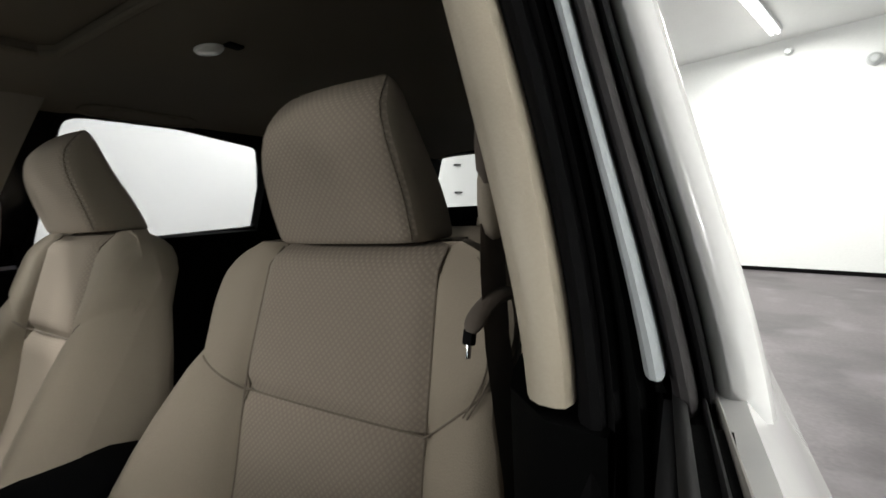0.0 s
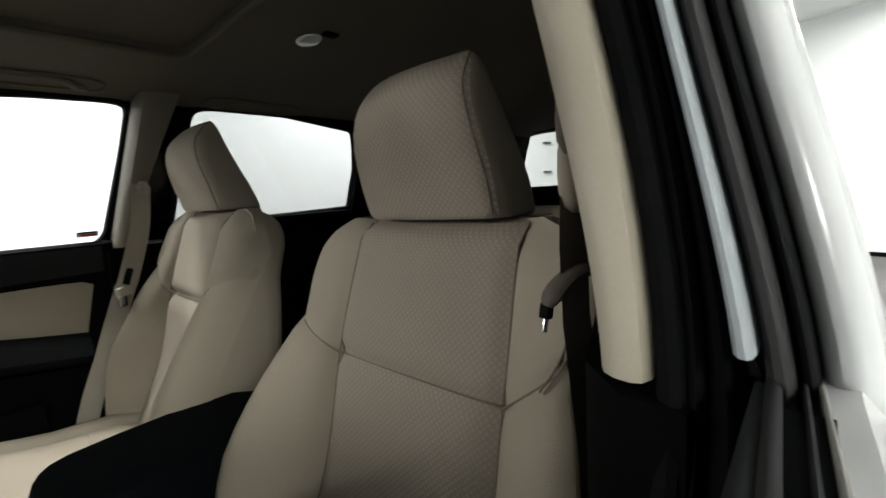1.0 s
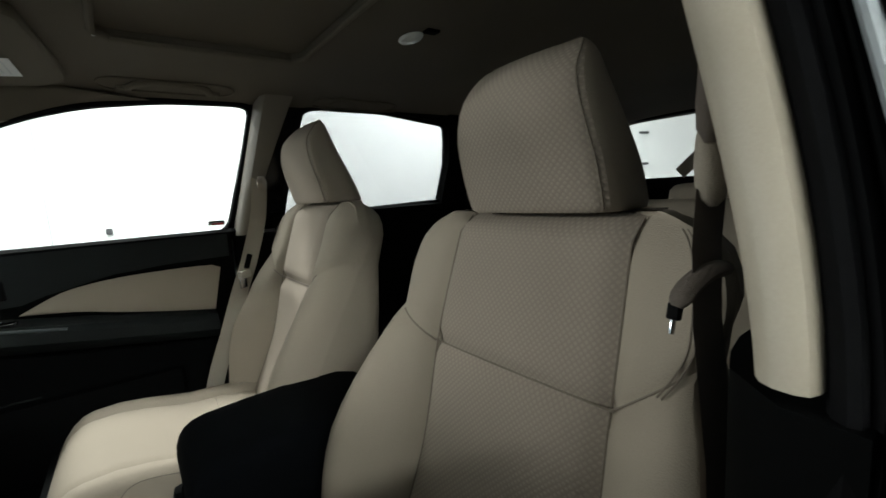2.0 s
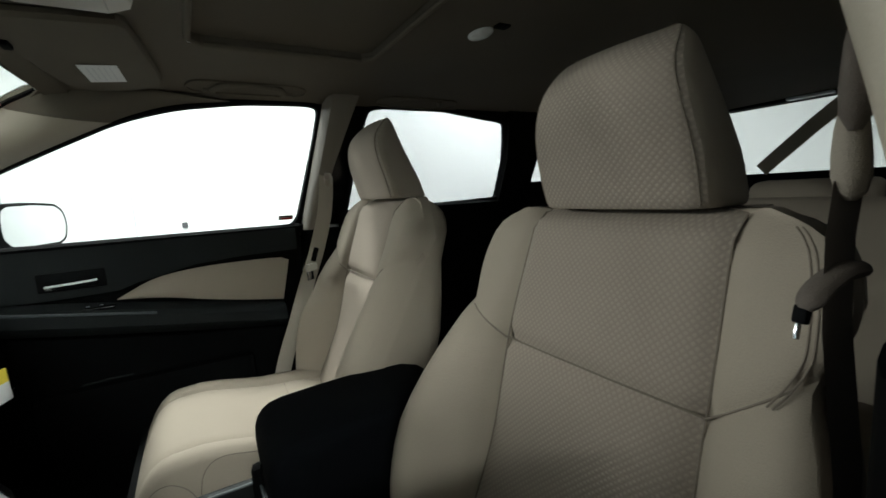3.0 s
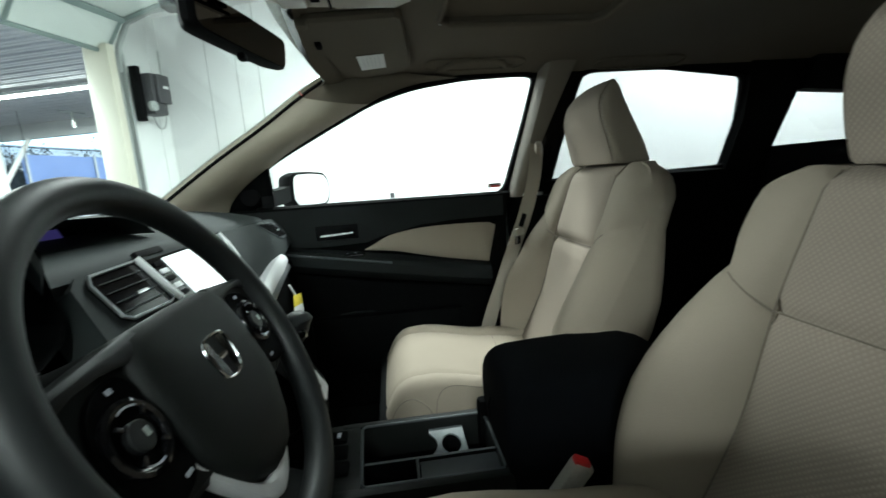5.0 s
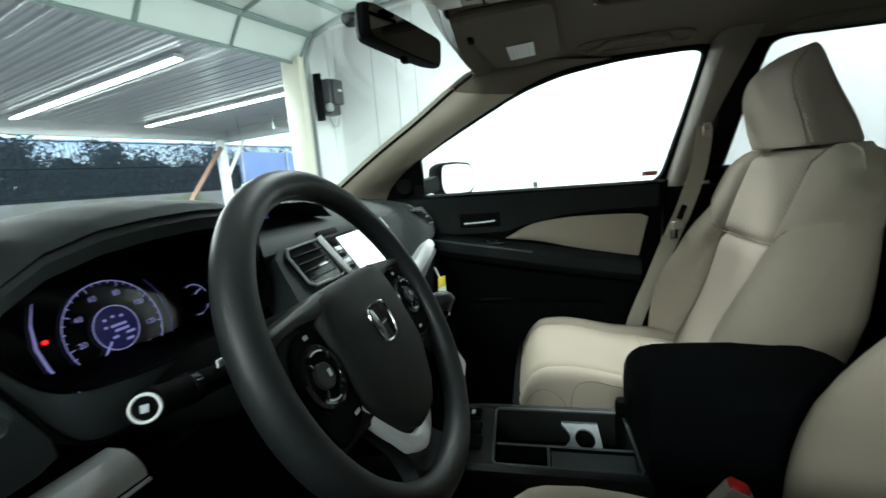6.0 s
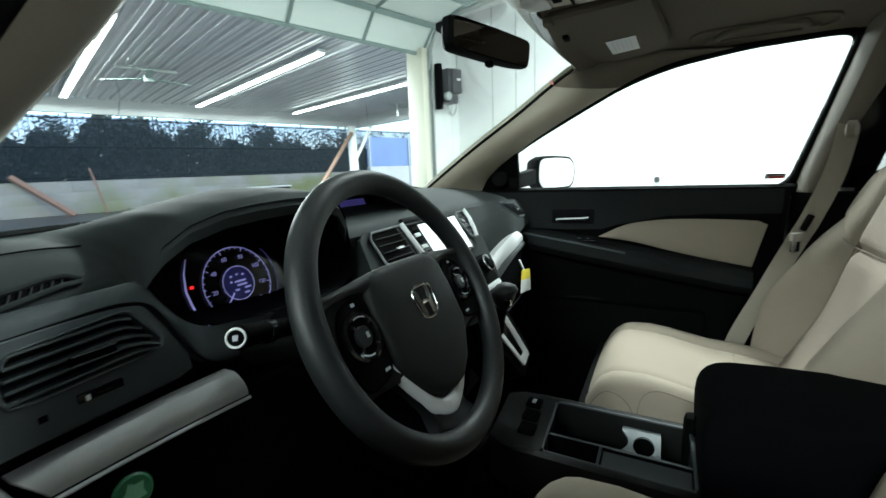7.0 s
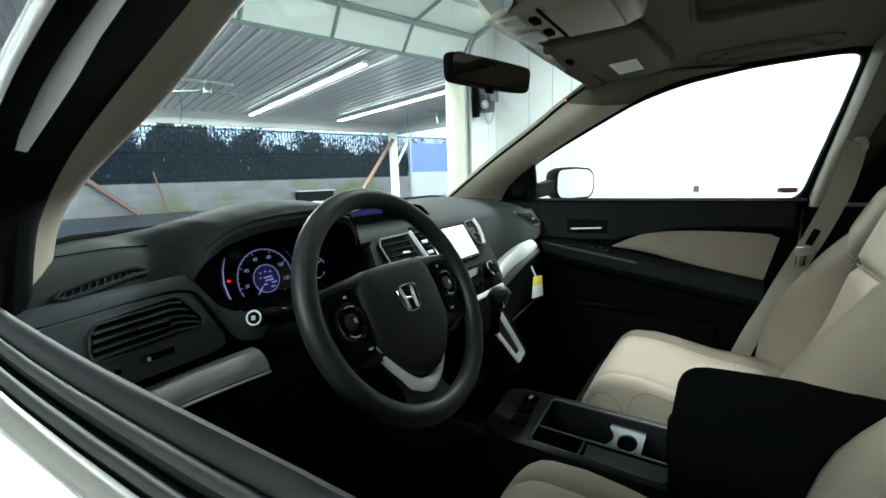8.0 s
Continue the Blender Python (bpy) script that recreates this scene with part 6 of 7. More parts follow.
# display hood in the middle of the pad
part("display_recess", Geo().loft([[D((x, y, z)) for x, z in ((-0.235 + s, 1.168), (-0.22 + s, 1.206 - q), (-0.15, 1.217 - q), (-0.04, 1.213 - q), (0.02, 1.202 - q), (0.06 - s, 1.175))] for y, s, q in ((0.93, 0.0, 0.0), (0.96, -0.004, -0.003), (1.06, -0.006, 0.0), (1.12, 0.0, 0.02))], closed=False), DASHM, dash, "black hood over a small display")
part("display_back", Geo().prism([D(p) for p in ((-0.21, 1.03, 1.165), (-0.19, 1.04, 1.200), (0.02, 1.04, 1.198), (0.04, 1.03, 1.165))], (0, 0.01, 0)), GLOSSY, dash)
part("small_display", Geo().prism([D(p) for p in ((-0.16, 1.027, 1.172), (-0.155, 1.031, 1.198), (-0.02, 1.031, 1.198), (-0.01, 1.027, 1.172))], (0, 0.002, 0)), DIALD, dash, "dim violet display")

# centre stack
SM = Matrix.Translation(D((0.0, 0.850, 1.102))) @ Matrix(((1, 0, 0, 0), (0, 0.572, -0.82, 0), (0, 0.82, 0.572, 0), (0, 0, 0, 1)))


def sbox(name, x, y, n, sx, sy, sz, mat, parent=dash, bevel=0.002, label=""):
    return part(name, Geo().box(SM @ Vector((x, y, n)), (sx, sy, sz), bevel, SM.to_3x3().to_4x4()), mat, parent, label)


part("stack_body", Geo().prism(on(SM, [(-0.255, -0.03), (-0.235, 0.045), (-0.215, 0.058), (0.20, 0.058), (0.222, 0.045), (0.205, -0.06), (0.16, -0.165), (-0.17, -0.165), (-0.24, -0.06)]), SM.to_3x3() @ Vector((0, 0, -0.05))), DASHM, dash, "soft black centre stack")
for sx, x0, x1 in ((-1, -0.212, -0.105), (1, 0.138, 0.196)):
    shp = [(x0 + (0.0 if sx < 0 else 0.006), -0.010 - 0.0), (x0 - 0.002, 0.040), (x0 + 0.008, 0.052), (x1 - 0.006, 0.054), (x1, 0.046), (x1 + (0.004 if sx < 0 else -0.022), -0.018), (x1 - 0.012 if sx < 0 else x1 - 0.030, -0.022), (x0 + 0.012, -0.018)]
    v = part("centre_vent", Geo().prism(on(SM, shp, 0.004), SM.to_3x3() @ Vector((0, 0, -0.02))), GLOSSY, dash, "black air vent with slats")
    part("vent_frame", Geo().tube(on(SM, shp, 0.0055), 0.0024, 6, closed=True, up=SM.to_3x3() @ Vector((0, 0, 1))), STRIPD, v)
    for k in range(4):
        y = -0.006 + 0.0145 * k
        part("vent_slat", Geo().box(SM @ Vector(((x0 + x1) / 2 - (0.006 if sx > 0 else 0), y, 0.006)), (abs(x1 - x0) - 0.016, 0.0016, 0.0028), 0.0005, SM.to_3x3().to_4x4()), DASHM, v)
    part("vent_tab", Geo().box(SM @ Vector(((x0 + x1) / 2, 0.008, 0.012)), (0.026 if sx < 0 else 0.010, 0.0045, 0.005), 0.0015, SM.to_3x3().to_4x4()), CHROME, v)
    xb = x1 + 0.003 if sx < 0 else x1 - 0.004
    part("vent_bar", Geo().tube(on(SM, [(xb - 0.004, 0.056), (xb, 0.03), (xb + (0.004 if sx < 0 else -0.010), 0.0), (xb + (0.008 if sx < 0 else -0.024), -0.024)], 0.009), 0.0052, 8), SILVER, v, "silver bar beside the vent")
nav = part("radio_unit", Geo().prism(on(SM, [(-0.092, -0.048), (-0.092, 0.050), (0.132, 0.050), (0.126, -0.048)], 0.006), SM.to_3x3() @ Vector((0, 0, -0.01))), GLOSSY, dash, "gloss black radio unit")
part("screen", Geo().prism(on(SM, [(-0.050, -0.042), (-0.050, 0.045), (0.124, 0.045), (0.118, -0.042)], 0.0075), SM.to_3x3() @ Vector((0, 0, -0.001))), SCREENW, nav, "bright white display screen")
for k in range(6):
    sbox("radio_key", -0.072, 0.038 - 0.014 * k, 0.008, 0.020, 0.008, 0.003, SILVER if k in (1, 3) else BLACK, nav, 0.001)
sbox("hazard_switch", -0.05, 0.064, -0.004, 0.07, 0.012, 0.012, RUBBER)
# climate panel with knobs
sbox("climate_panel", 0.0, -0.105, 0.004, 0.29, 0.070, 0.012, BLACK, bevel=0.006)
for x in (-0.115, 0.105):
    kn = part("climate_knob", Geo().disc(SM @ pose(x, -0.098, 0.010), 0.019, 0.022, 28, 0.0165), BLACK, dash)
    part("knob_ring", Geo().ring(SM @ pose(x, -0.098, 0.026), 0.0185, 0.0030, 28, 8), CHROME, kn, "chrome ring")
    part("knob_mark", Geo().box(SM @ Vector((x, -0.086, 0.031)), (0.003, 0.010, 0.002), 0, SM.to_3x3().to_4x4()), CHROME, kn)
sbox("climate_display", 0.0, -0.088, 0.011, 0.13, 0.020, 0.004, GLOSSY)
for k in range(4):
    sbox("climate_key", -0.055 + 0.036 * k, -0.118, 0.012, 0.028, 0.012, 0.005, SILVER if k == 0 else BLACK)
sbox("climate_lip", 0.0, -0.148, 0.006, 0.27, 0.012, 0.014, SILVER, label="silver edge under the climate controls")

# passenger side of the dashboard
def fascia(a, b, n=0.0):
    """A point of the soft panel before the passenger: a across, b downwards, n proud of it."""
    return D((lerp(0.215, 0.765, a), lerp(0.885 + 0.035 * a, 0.835 + 0.03 * a, b) - 0.012 * math.sin(math.pi * b) - 0.88 * n, lerp(1.152 - 0.016 * a, 1.005 + 0.015 * a + 0.055 * max(0.0, a - 0.45), b) + 0.45 * n))


part("passenger_pad", Geo().sheet(fascia, steps(0, 1, 14), steps(0, 1, 9), (0, 0.03, 0)), DASHM, dash, "soft black panel")
# black sheet added behind the fascia for the shadow under its lower edge
part("fascia_shadow", Geo().sheet(lambda a, b: fascia(a, lerp(0.55, 1.25, b), -0.024), steps(0, 1, 8), steps(0, 1, 4), (0, 0.01, 0)), BLACK, dash)
sa = [D(p) for p in ((0.205, 0.824, 0.988), (0.232, 0.823, 1.003), (0.284, 0.824, 1.021), (0.424, 0.836, 1.038), (0.520, 0.848, 1.040), (0.583, 0.858, 1.039))]
sm = [D(p) for p in ((0.225, 0.812, 0.955), (0.250, 0.812, 0.970), (0.325, 0.816, 0.988), (0.492, 0.834, 0.995), (0.600, 0.850, 0.997), (0.663, 0.860, 0.998))]
sb = [D(p) for p in ((0.235, 0.822, 0.912), (0.262, 0.823, 0.925), (0.330, 0.828, 0.938), (0.500, 0.843, 0.961), (0.620, 0.856, 0.967), (0.700, 0.864, 0.970))]
ss = part("silver_strip", strip(sa, sm, (0, -0.007, 0.003), (0, 0.02, 0), 16, 6), SILVER, dash, "brushed silver trim strip")
# down-facing half in darker grey, standing for the shade on the silver
part("shaded_lower_half", strip([q + Vector((0, 0.002, -0.003)) for q in sm], sb, (0, -0.006, 0.0), (0, 0.02, 0), 16, 6), STRIPD, ss, "lower half of the strip, its shade put into a darker grey")
part("glovebox", Geo().sheet(lambda a, b: D((lerp(0.16, 0.755, a), lerp(0.845, 0.87, b) + 0.02 * a - 0.015 * math.sin(math.pi * b), lerp(0.965 + 0.03 * a, 0.64, b))), steps(0, 1, 8), steps(0, 1, 8), (0, 0.03, 0)), BLACK, dash, "black glovebox lid")
part("glovebox_gap", Geo().tube([D((lerp(0.30, 0.74, k), 0.833 + 0.02 * k, 0.80 + 0.012 * k)) for k in steps(0, 1, 8)], 0.0018, 5), DASHM, dash)
VC = [Vector(p) for p in ((0.508, 0.893, 1.145), (0.690, 0.919, 1.131), (0.735, 0.884, 1.077), (0.634, 0.876, 1.080))]


def vent_pt(a, b, n=0.0):
    """A point of the side vent: a along it, b downwards, n proud of the panel that it lies in."""
    q = VC[0].lerp(VC[1], a).lerp(VC[3].lerp(VC[2], a), b)
    k = (q.x - 0.215) / 0.55
    top, low = fascia(k, 0.0).z + 0.6, fascia(k, 1.0).z + 0.6
    return fascia(k, (top - q.z) / (top - low), n)


vent_edge = rounded([(0.04, 0.0), (0.96, 0.0), (1.0, 0.5), (0.97, 1.0), (0.10, 1.0), (0.0, 0.45)], 0.2, 2)
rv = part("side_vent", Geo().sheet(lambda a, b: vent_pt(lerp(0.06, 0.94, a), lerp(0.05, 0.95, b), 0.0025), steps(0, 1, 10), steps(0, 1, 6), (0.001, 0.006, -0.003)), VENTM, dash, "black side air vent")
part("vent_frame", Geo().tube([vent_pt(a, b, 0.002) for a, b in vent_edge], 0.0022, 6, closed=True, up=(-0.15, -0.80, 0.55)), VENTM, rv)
for k in range(6):
    a = lerp(0.12, 0.84, k / 5)
    part("vent_slot", Geo().tube([vent_pt(a - 0.01, 0.12, 0.0012), vent_pt(a + 0.01, 0.5, 0.0012), vent_pt(a + 0.05, 0.86, 0.0012)], 0.0056, 8, flat=0.6), RUBBER, rv, "black slot between the slats")
part("vent_tab", Geo().box(vent_pt(0.66, 0.55, 0.006), (0.016, 0.005, 0.006), 0.0015), STEEL, rv)

# stalk
stalk = thing("indicator_stalk", "black indicator stalk with a lit ring on its end", "stalk", (-0.42, 0.75, 1.09))
T = lambda p: Vector(p) - Vector((-0.42, 0.75, 1.09))
tip, root = Vector((-0.582, 0.735, 1.1175)), Vector((-0.44, 0.76, 1.085))
part("lever", Geo().tube([T(root), T(root.lerp(tip, 0.5)), T(root.lerp(tip, 0.9)), T(tip)], [0.011, 0.0095, 0.010, 0.0115], 14), BLACK, stalk)
part("lever_ring", Geo().tube([T(root.lerp(tip, 0.72)), T(root.lerp(tip, 0.78))], 0.0115, 14), GLOSSY, stalk)
kd = (Vector((-0.853, 0.295, 1.27)) - tip).normalized()
km = Matrix.Translation(T(tip)) @ (tip - root).normalized().lerp(kd, 0.55).to_track_quat("Z", "Y").to_matrix().to_4x4()
part("end_cap", Geo().disc(km, 0.0102, 0.005), BLACK, stalk)
part("end_ring", Geo().ring(km @ pose(0, 0, 0.005), 0.0080, 0.0011, 28, 6), SILVER, stalk, "pale ring")
part("end_mark", Geo().box(km @ Vector((0, 0, 0.0064)), (0.0045, 0.005, 0.001), 0.0004, km.to_3x3().to_4x4()), LABELG, stalk)
for k in range(2):
    part("lever_mark", Geo().box(T(root.lerp(tip, 0.35 + 0.18 * k)) + Vector((0, -0.006, 0.012)), (0.006, 0.002, 0.006), 0.0004), SILVER, stalk)

# steering wheel
WC, WR, WTILT = Vector((-0.391, 0.669, 1.099)), 0.1615, 0.467
wheel = thing("steering_wheel", "black steering wheel with silver lower spoke", "steering wheel")
wheel.matrix_world = Matrix.Translation(WC) @ Matrix.Rotation(radians(90) - WTILT, 4, "X")
part("rim", Geo().ring(Matrix(), WR, 0.0150, 72, 16), WHEELM, wheel, "smooth black rim")
HX = -0.003
half_c = [(0, 0.056), (0.048, 0.055), (0.066, 0.051), (0.077, 0.038), (0.081, 0.005), (0.079, -0.044), (0.070, -0.062), (0.045, -0.092), (0.020, -0.107), (0, -0.109)]
full = [(HX + x, y) for x, y in half_c + [(-x, y) for x, y in half_c[-2:0:-1]]]
part("airbag_cover", Geo().loft([[(HX + (x - HX) * k, (y + 0.015) * k - 0.015, z) for x, y in full] for k, z in [(1.0, -0.035), (1.0, -0.002), (0.99, 0.003), (0.95, 0.0075), (0.85, 0.0105), (0.6, 0.013), (0.3, 0.0142), (0.02, 0.0145)]]), HUBM, wheel, "black airbag cover")
for s in (-1, 1):
    part("side_spoke", Geo().loft([[(s * x, y0, z - d), (s * x, y1, z - d), (s * x, y1, z - 0.004), (s * x, y1 - 0.005, z), (s * x, y0 + 0.006, z), (s * x, y0, z - 0.006)] for x, y0, y1, z, d in ((0.070, -0.066, 0.053, -0.001, 0.030), (0.100, -0.062, 0.050, 0.0, 0.028), (0.130, -0.060, 0.045, -0.001, 0.018), (0.146, -0.062, 0.046, -0.002, 0.012), (0.154, -0.064, 0.050, -0.004, 0.008))]), HUBM, wheel, "black side spoke")
    part("wing", Geo().loft([[(s * x, y0, z - 0.012), (s * x, y0, z - 0.001), (s * x, y0 + 0.003, z + 0.001), (s * x, lerp(y0, y1, 0.6), z + 0.001), (s * x, y1 - 0.003, z - 0.001), (s * x, y1, z - 0.006), (s * x, y1 - 0.001, z - 0.014)] for x, y0, y1, z in ((0.058, 0.030, 0.0545, 0.0070), (0.075, 0.036, 0.0525, 0.0055), (0.100, 0.0395, 0.0500, 0.0045), (0.125, 0.0385, 0.0475, 0.0035), (0.147, 0.032, 0.0480, 0.0010), (0.156, 0.028, 0.0500, -0.003))]), WHEELM, wheel, "black upper edge of the spoke")
    pod = rounded([(s * x, y) for x, y in ((0.083, 0.033), (0.100, 0.037), (0.124, 0.031), (0.137, 0.010), (0.139, -0.020), (0.133, -0.050), (0.122, -0.056), (0.083, -0.050))], 0.008, 2)
    p = part("switch_pod", Geo().loft([[(s * 0.110 + (x - s * 0.110) * k, -0.006 + (y + 0.006) * k, z) for x, y in pod] for k, z in ((1, -0.01), (1, 0.0005), (0.96, 0.0022), (0.90, 0.0016), (0.05, 0.0022))]), BLACK, wheel, "black switch pod")
    m = pose(s * 0.109, -0.003, 0.002)
    part("switch_ring", Geo().ring(m, 0.0225, 0.0040, 32, 8), GLOSSY, p)
    # two pale arcs drawn as highlights on the gloss ring
    for a0 in (60, 230):
        part("switch_glint", arc(m, (0, 0), 0.0195, a0, a0 + 48, 0.0007, 8, 0.0046), LABELG, p)
    part("switch_hub", Geo().disc(m, 0.0105, 0.0045, 20), WHEELM, p)
    for k in range(4):
        a = radians(45 + 90 * k)
        part("switch_key", Geo().box((s * 0.109 + 0.0165 * math.cos(a), -0.003 + 0.0165 * math.sin(a), 0.0065), (0.006, 0.003, 0.0025), 0.0006, Matrix.Rotation(a, 4, "Z")), GLOSSY, p)
    part("switch_mark", Geo().box((s * 0.109 + 0.004, -0.003, 0.0068), (0.004, 0.006, 0.0006), 0.0002), STEEL, p)
    part("switch_mark", Geo().box((s * 0.104, 0.029, 0.0030), (0.005, 0.0035, 0.001), 0.0004), LABELG, p)
    part("switch_mark", Geo().box((s * 0.096, -0.043, 0.0030), (0.008, 0.003, 0.001), 0.0004), LABELG, p)
part("lower_spoke", Geo().loft([[(HX - w, y, z - 0.02), (HX - w * 0.94, y, z - 0.003), (HX - w * 0.8, y, z), (HX + w * 0.8, y, z), (HX + w * 0.94, y, z - 0.003), (HX + w, y, z - 0.02)] for y, w, z in ((-0.085, 0.050, -0.016), (-0.115, 0.036, -0.016), (-0.138, 0.036, -0.016), (-0.150, 0.044, -0.013), (-0.160, 0.058, -0.010))]), WHEELM, wheel, "black lower spoke")
# silver V: thin at the pods, wide at its foot
vee = curve([(HX - 0.083, -0.036, -0.002), (HX - 0.080, -0.050, -0.003), (HX - 0.068, -0.068, -0.005), (HX - 0.048, -0.093, -0.008), (HX - 0.026, -0.116, -0.011), (HX, -0.126, -0.012), (HX + 0.026, -0.116, -0.011), (HX + 0.048, -0.093, -0.008), (HX + 0.068, -0.068, -0.005), (HX + 0.080, -0.050, -0.003), (HX + 0.083, -0.036, -0.002)], 41)
rows = []
for k, p in enumerate(vee):
    d = (vee[min(k + 1, 40)] - vee[max(k - 1, 0)]).normalized()
    sd = Vector((-d.y, d.x, 0))
    w = table([0, 7, 12, 16, 20, 24, 28, 33, 40], [0.0012, 0.0034, 0.0050, 0.0088, 0.0112, 0.0088, 0.0050, 0.0034, 0.0012], k)
    rows.append([p + sd * w + Vector((0, 0, -0.008)), p + sd * w * 0.9 + Vector((0, 0, 0.000)), p + sd * w * 0.5 + Vector((0, 0, 0.003)), p - sd * w * 0.6 + Vector((0, 0, 0.002)), p - sd * w * 0.92 + Vector((0, 0, -0.001)), p - sd * w + Vector((0, 0, -0.008))])
part("silver_spoke", Geo().loft(rows), SILVER, wheel, "silver V shaped spoke trim")
emb = rounded([(-0.0215, 0.015), (-0.012, 0.0205), (0.012, 0.0205), (0.0215, 0.015), (0.0185, -0.012), (0.010, -0.0185), (-0.010, -0.0185), (-0.0185, -0.012)], 0.006, 2)
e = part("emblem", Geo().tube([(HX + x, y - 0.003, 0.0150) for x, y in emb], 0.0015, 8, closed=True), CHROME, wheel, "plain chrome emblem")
for s in (-1, 1):
    part("emblem_bar", Geo().loft([[(HX + s * (x - w), y, 0.0142), (HX + s * x, y, 0.0172), (HX + s * (x + w), y, 0.0142)] for x, y, w in ((0.0128, 0.0145, 0.0042), (0.0095, -0.003, 0.0036), (0.0090, -0.0190, 0.0042))]), CHROME, e)
part("emblem_bridge", Geo().loft([[(HX + x, -0.0045, 0.0142), (HX + x, -0.002, 0.0160), (HX + x, 0.0005, 0.0142)] for x in (-0.009, 0.0, 0.009)]), CHROME, e)

# gear lever on its slope
shift = thing("gear_lever", "black gear lever knob on a silver framed plate", "gear lever", (0.0, 0.70, 0.85))
G = lambda p: Vector(p) - Vector((0.0, 0.70, 0.85))
PM = Matrix.Translation(G((0.011, 0.684, 0.888))) @ Matrix(((0.97, -0.24, 0, 0), (0.12, 0.45, -0.885, 0), (0.21, 0.86, 0.465, 0), (0, 0, 0, 1)))
part("slope", Geo().prism(on(PM, [(-0.050, -0.050), (-0.070, 0.10), (0.066, 0.10), (0.052, -0.046), (0.036, -0.060), (-0.034, -0.064)], 0.0), PM.to_3x3() @ Vector((0, 0, -0.09))), BLACK, shift, "black gear lever housing")
part("plate", Geo().prism(on(PM, [(-0.034, -0.036), (-0.042, 0.062), (0.042, 0.062), (0.036, -0.032), (0.026, -0.041), (-0.024, -0.043)], 0.004), PM.to_3x3() @ Vector((0, 0, -0.004))), GLOSSY, shift)
outer_u = [(-0.045, 0.062), (-0.029, -0.040), (-0.024, -0.047), (0.018, -0.050), (0.023, -0.044), (0.030, 0.062)]
inner_u = [(-0.026, 0.062), (-0.0135, -0.028), (-0.011, -0.031), (0.004, -0.033), (0.0065, -0.030), (0.012, 0.062)]
part("plate_frame", Geo().loft([[p for p in on(PM, [o], h)] + [q for q in on(PM, [o], h + 0.004)] + [r for r in on(PM, [((o[0] * 0.45 + i[0] * 0.55), (o[1] * 0.45 + i[1] * 0.55))], h + 0.005)] + [q for q in on(PM, [i], h + 0.001)] for o, i, h in zip(outer_u, inner_u, [0.003] * 6)]), SILVER, shift, "bright silver frame round the lever slot")
part("lever", Geo().tube([G((-0.035, 0.70, 0.925)), G((-0.048, 0.69, 0.965)), G((-0.056, 0.682, 0.99))], 0.011, 12), BLACK, shift)
part("knob", Geo().loft([[G((-0.058 + r * math.cos(t), 0.68 + 1.12 * r * math.sin(t) - 0.006 * (z > 1.02), z)) for t in steps(0, 2 * math.pi * 17 / 18, 18)] for z, r in ((0.985, 0.009), (0.992, 0.0135), (1.002, 0.0185), (1.014, 0.0222), (1.024, 0.0218), (1.032, 0.0165), (1.036, 0.009), (1.037, 0.002))]), WHEELM, shift, "rounded black knob")
part("knob_button", Geo().box(G((-0.072, 0.664, 1.004)), (0.010, 0.012, 0.014), 0.003), CHROME, shift, "chrome release button")

# key tag hung in front of the glovebox
tag = thing("paper_tag", "white paper tag with a yellow top edge", "tag", (0.55, 0.82, 0.94))
tg = lambda p: Vector(p) - Vector((0.55, 0.82, 0.94))
part("string", Geo().tube([tg((0.525, 0.83, 0.952)), tg((0.528, 0.825, 0.935)), tg((0.54, 0.82, 0.915))], 0.0035, 6), PAPER, tag)
part("yellow_end", Geo().prism([tg(p) for p in ((0.512, 0.82, 0.885), (0.520, 0.82, 0.918), (0.578, 0.81, 0.912), (0.582, 0.81, 0.878))], (0, 0.001, 0)), YELLOW, tag, "yellow paper edge")
part("paper", Geo().prism([tg(p) for p in ((0.505, 0.82, 0.842), (0.512, 0.82, 0.885), (0.582, 0.81, 0.878), (0.590, 0.81, 0.834))], (0, 0.001, 0)), PAPER, tag)

# ---- centre console and armrest ----
console = thing("centre_console", "black plastic centre console with cup holders", "console", (0, 0.45, 0.42))
C = lambda p: Vector((p[0], p[1] - 0.45, p[2] - 0.42))
part("console_body", Geo().box(C((0, 0.48, 0.53)), (0.23, 0.56, 0.20), 0.02), BLACK, console)
part("side_wall", Geo().box(C((-0.098, 0.48, 0.676)), (0.022, 0.34, 0.092), 0.006), HUBM, console)
part("side_wall", Geo().box(C((0.107, 0.48, 0.676)), (0.018, 0.34, 0.092), 0.006), HUBM, console)
part("rear_wall", Geo().box(C((0.005, 0.330, 0.676)), (0.21, 0.026, 0.092), 0.006), HUBM, console)
part("front_wall", Geo().loft([[C((x, y, z)) for x, y in ((-0.108, 0.598), (-0.100, 0.67), (-0.078, 0.705), (0.09, 0.720), (0.112, 0.69), (0.116, 0.612))] for z in (0.60, 0.716, 0.720)]), HUBM, console)
part("tray_floor", Geo().box(C((0, 0.47, 0.640)), (0.20, 0.28, 0.01), 0.002), RUBBER, console)
part("divider", Geo().box(C((-0.024, 0.468, 0.680)), (0.007, 0.262, 0.076), 0.002), BLACK, console)
part("divider", Geo().box(C((-0.056, 0.497, 0.680)), (0.064, 0.006, 0.076), 0.002), BLACK, console)
part("tray_lid", Geo().sheet(lambda a, b: C((lerp(-0.086, -0.029, a), lerp(0.345, 0.492, b), 0.706 + 0.006 * a - 0.004 * math.sin(math.pi * a))), steps(0, 1, 6), steps(0, 1, 4), (0, 0, -0.006)), GREYLID, console, "dark grey tray lid")
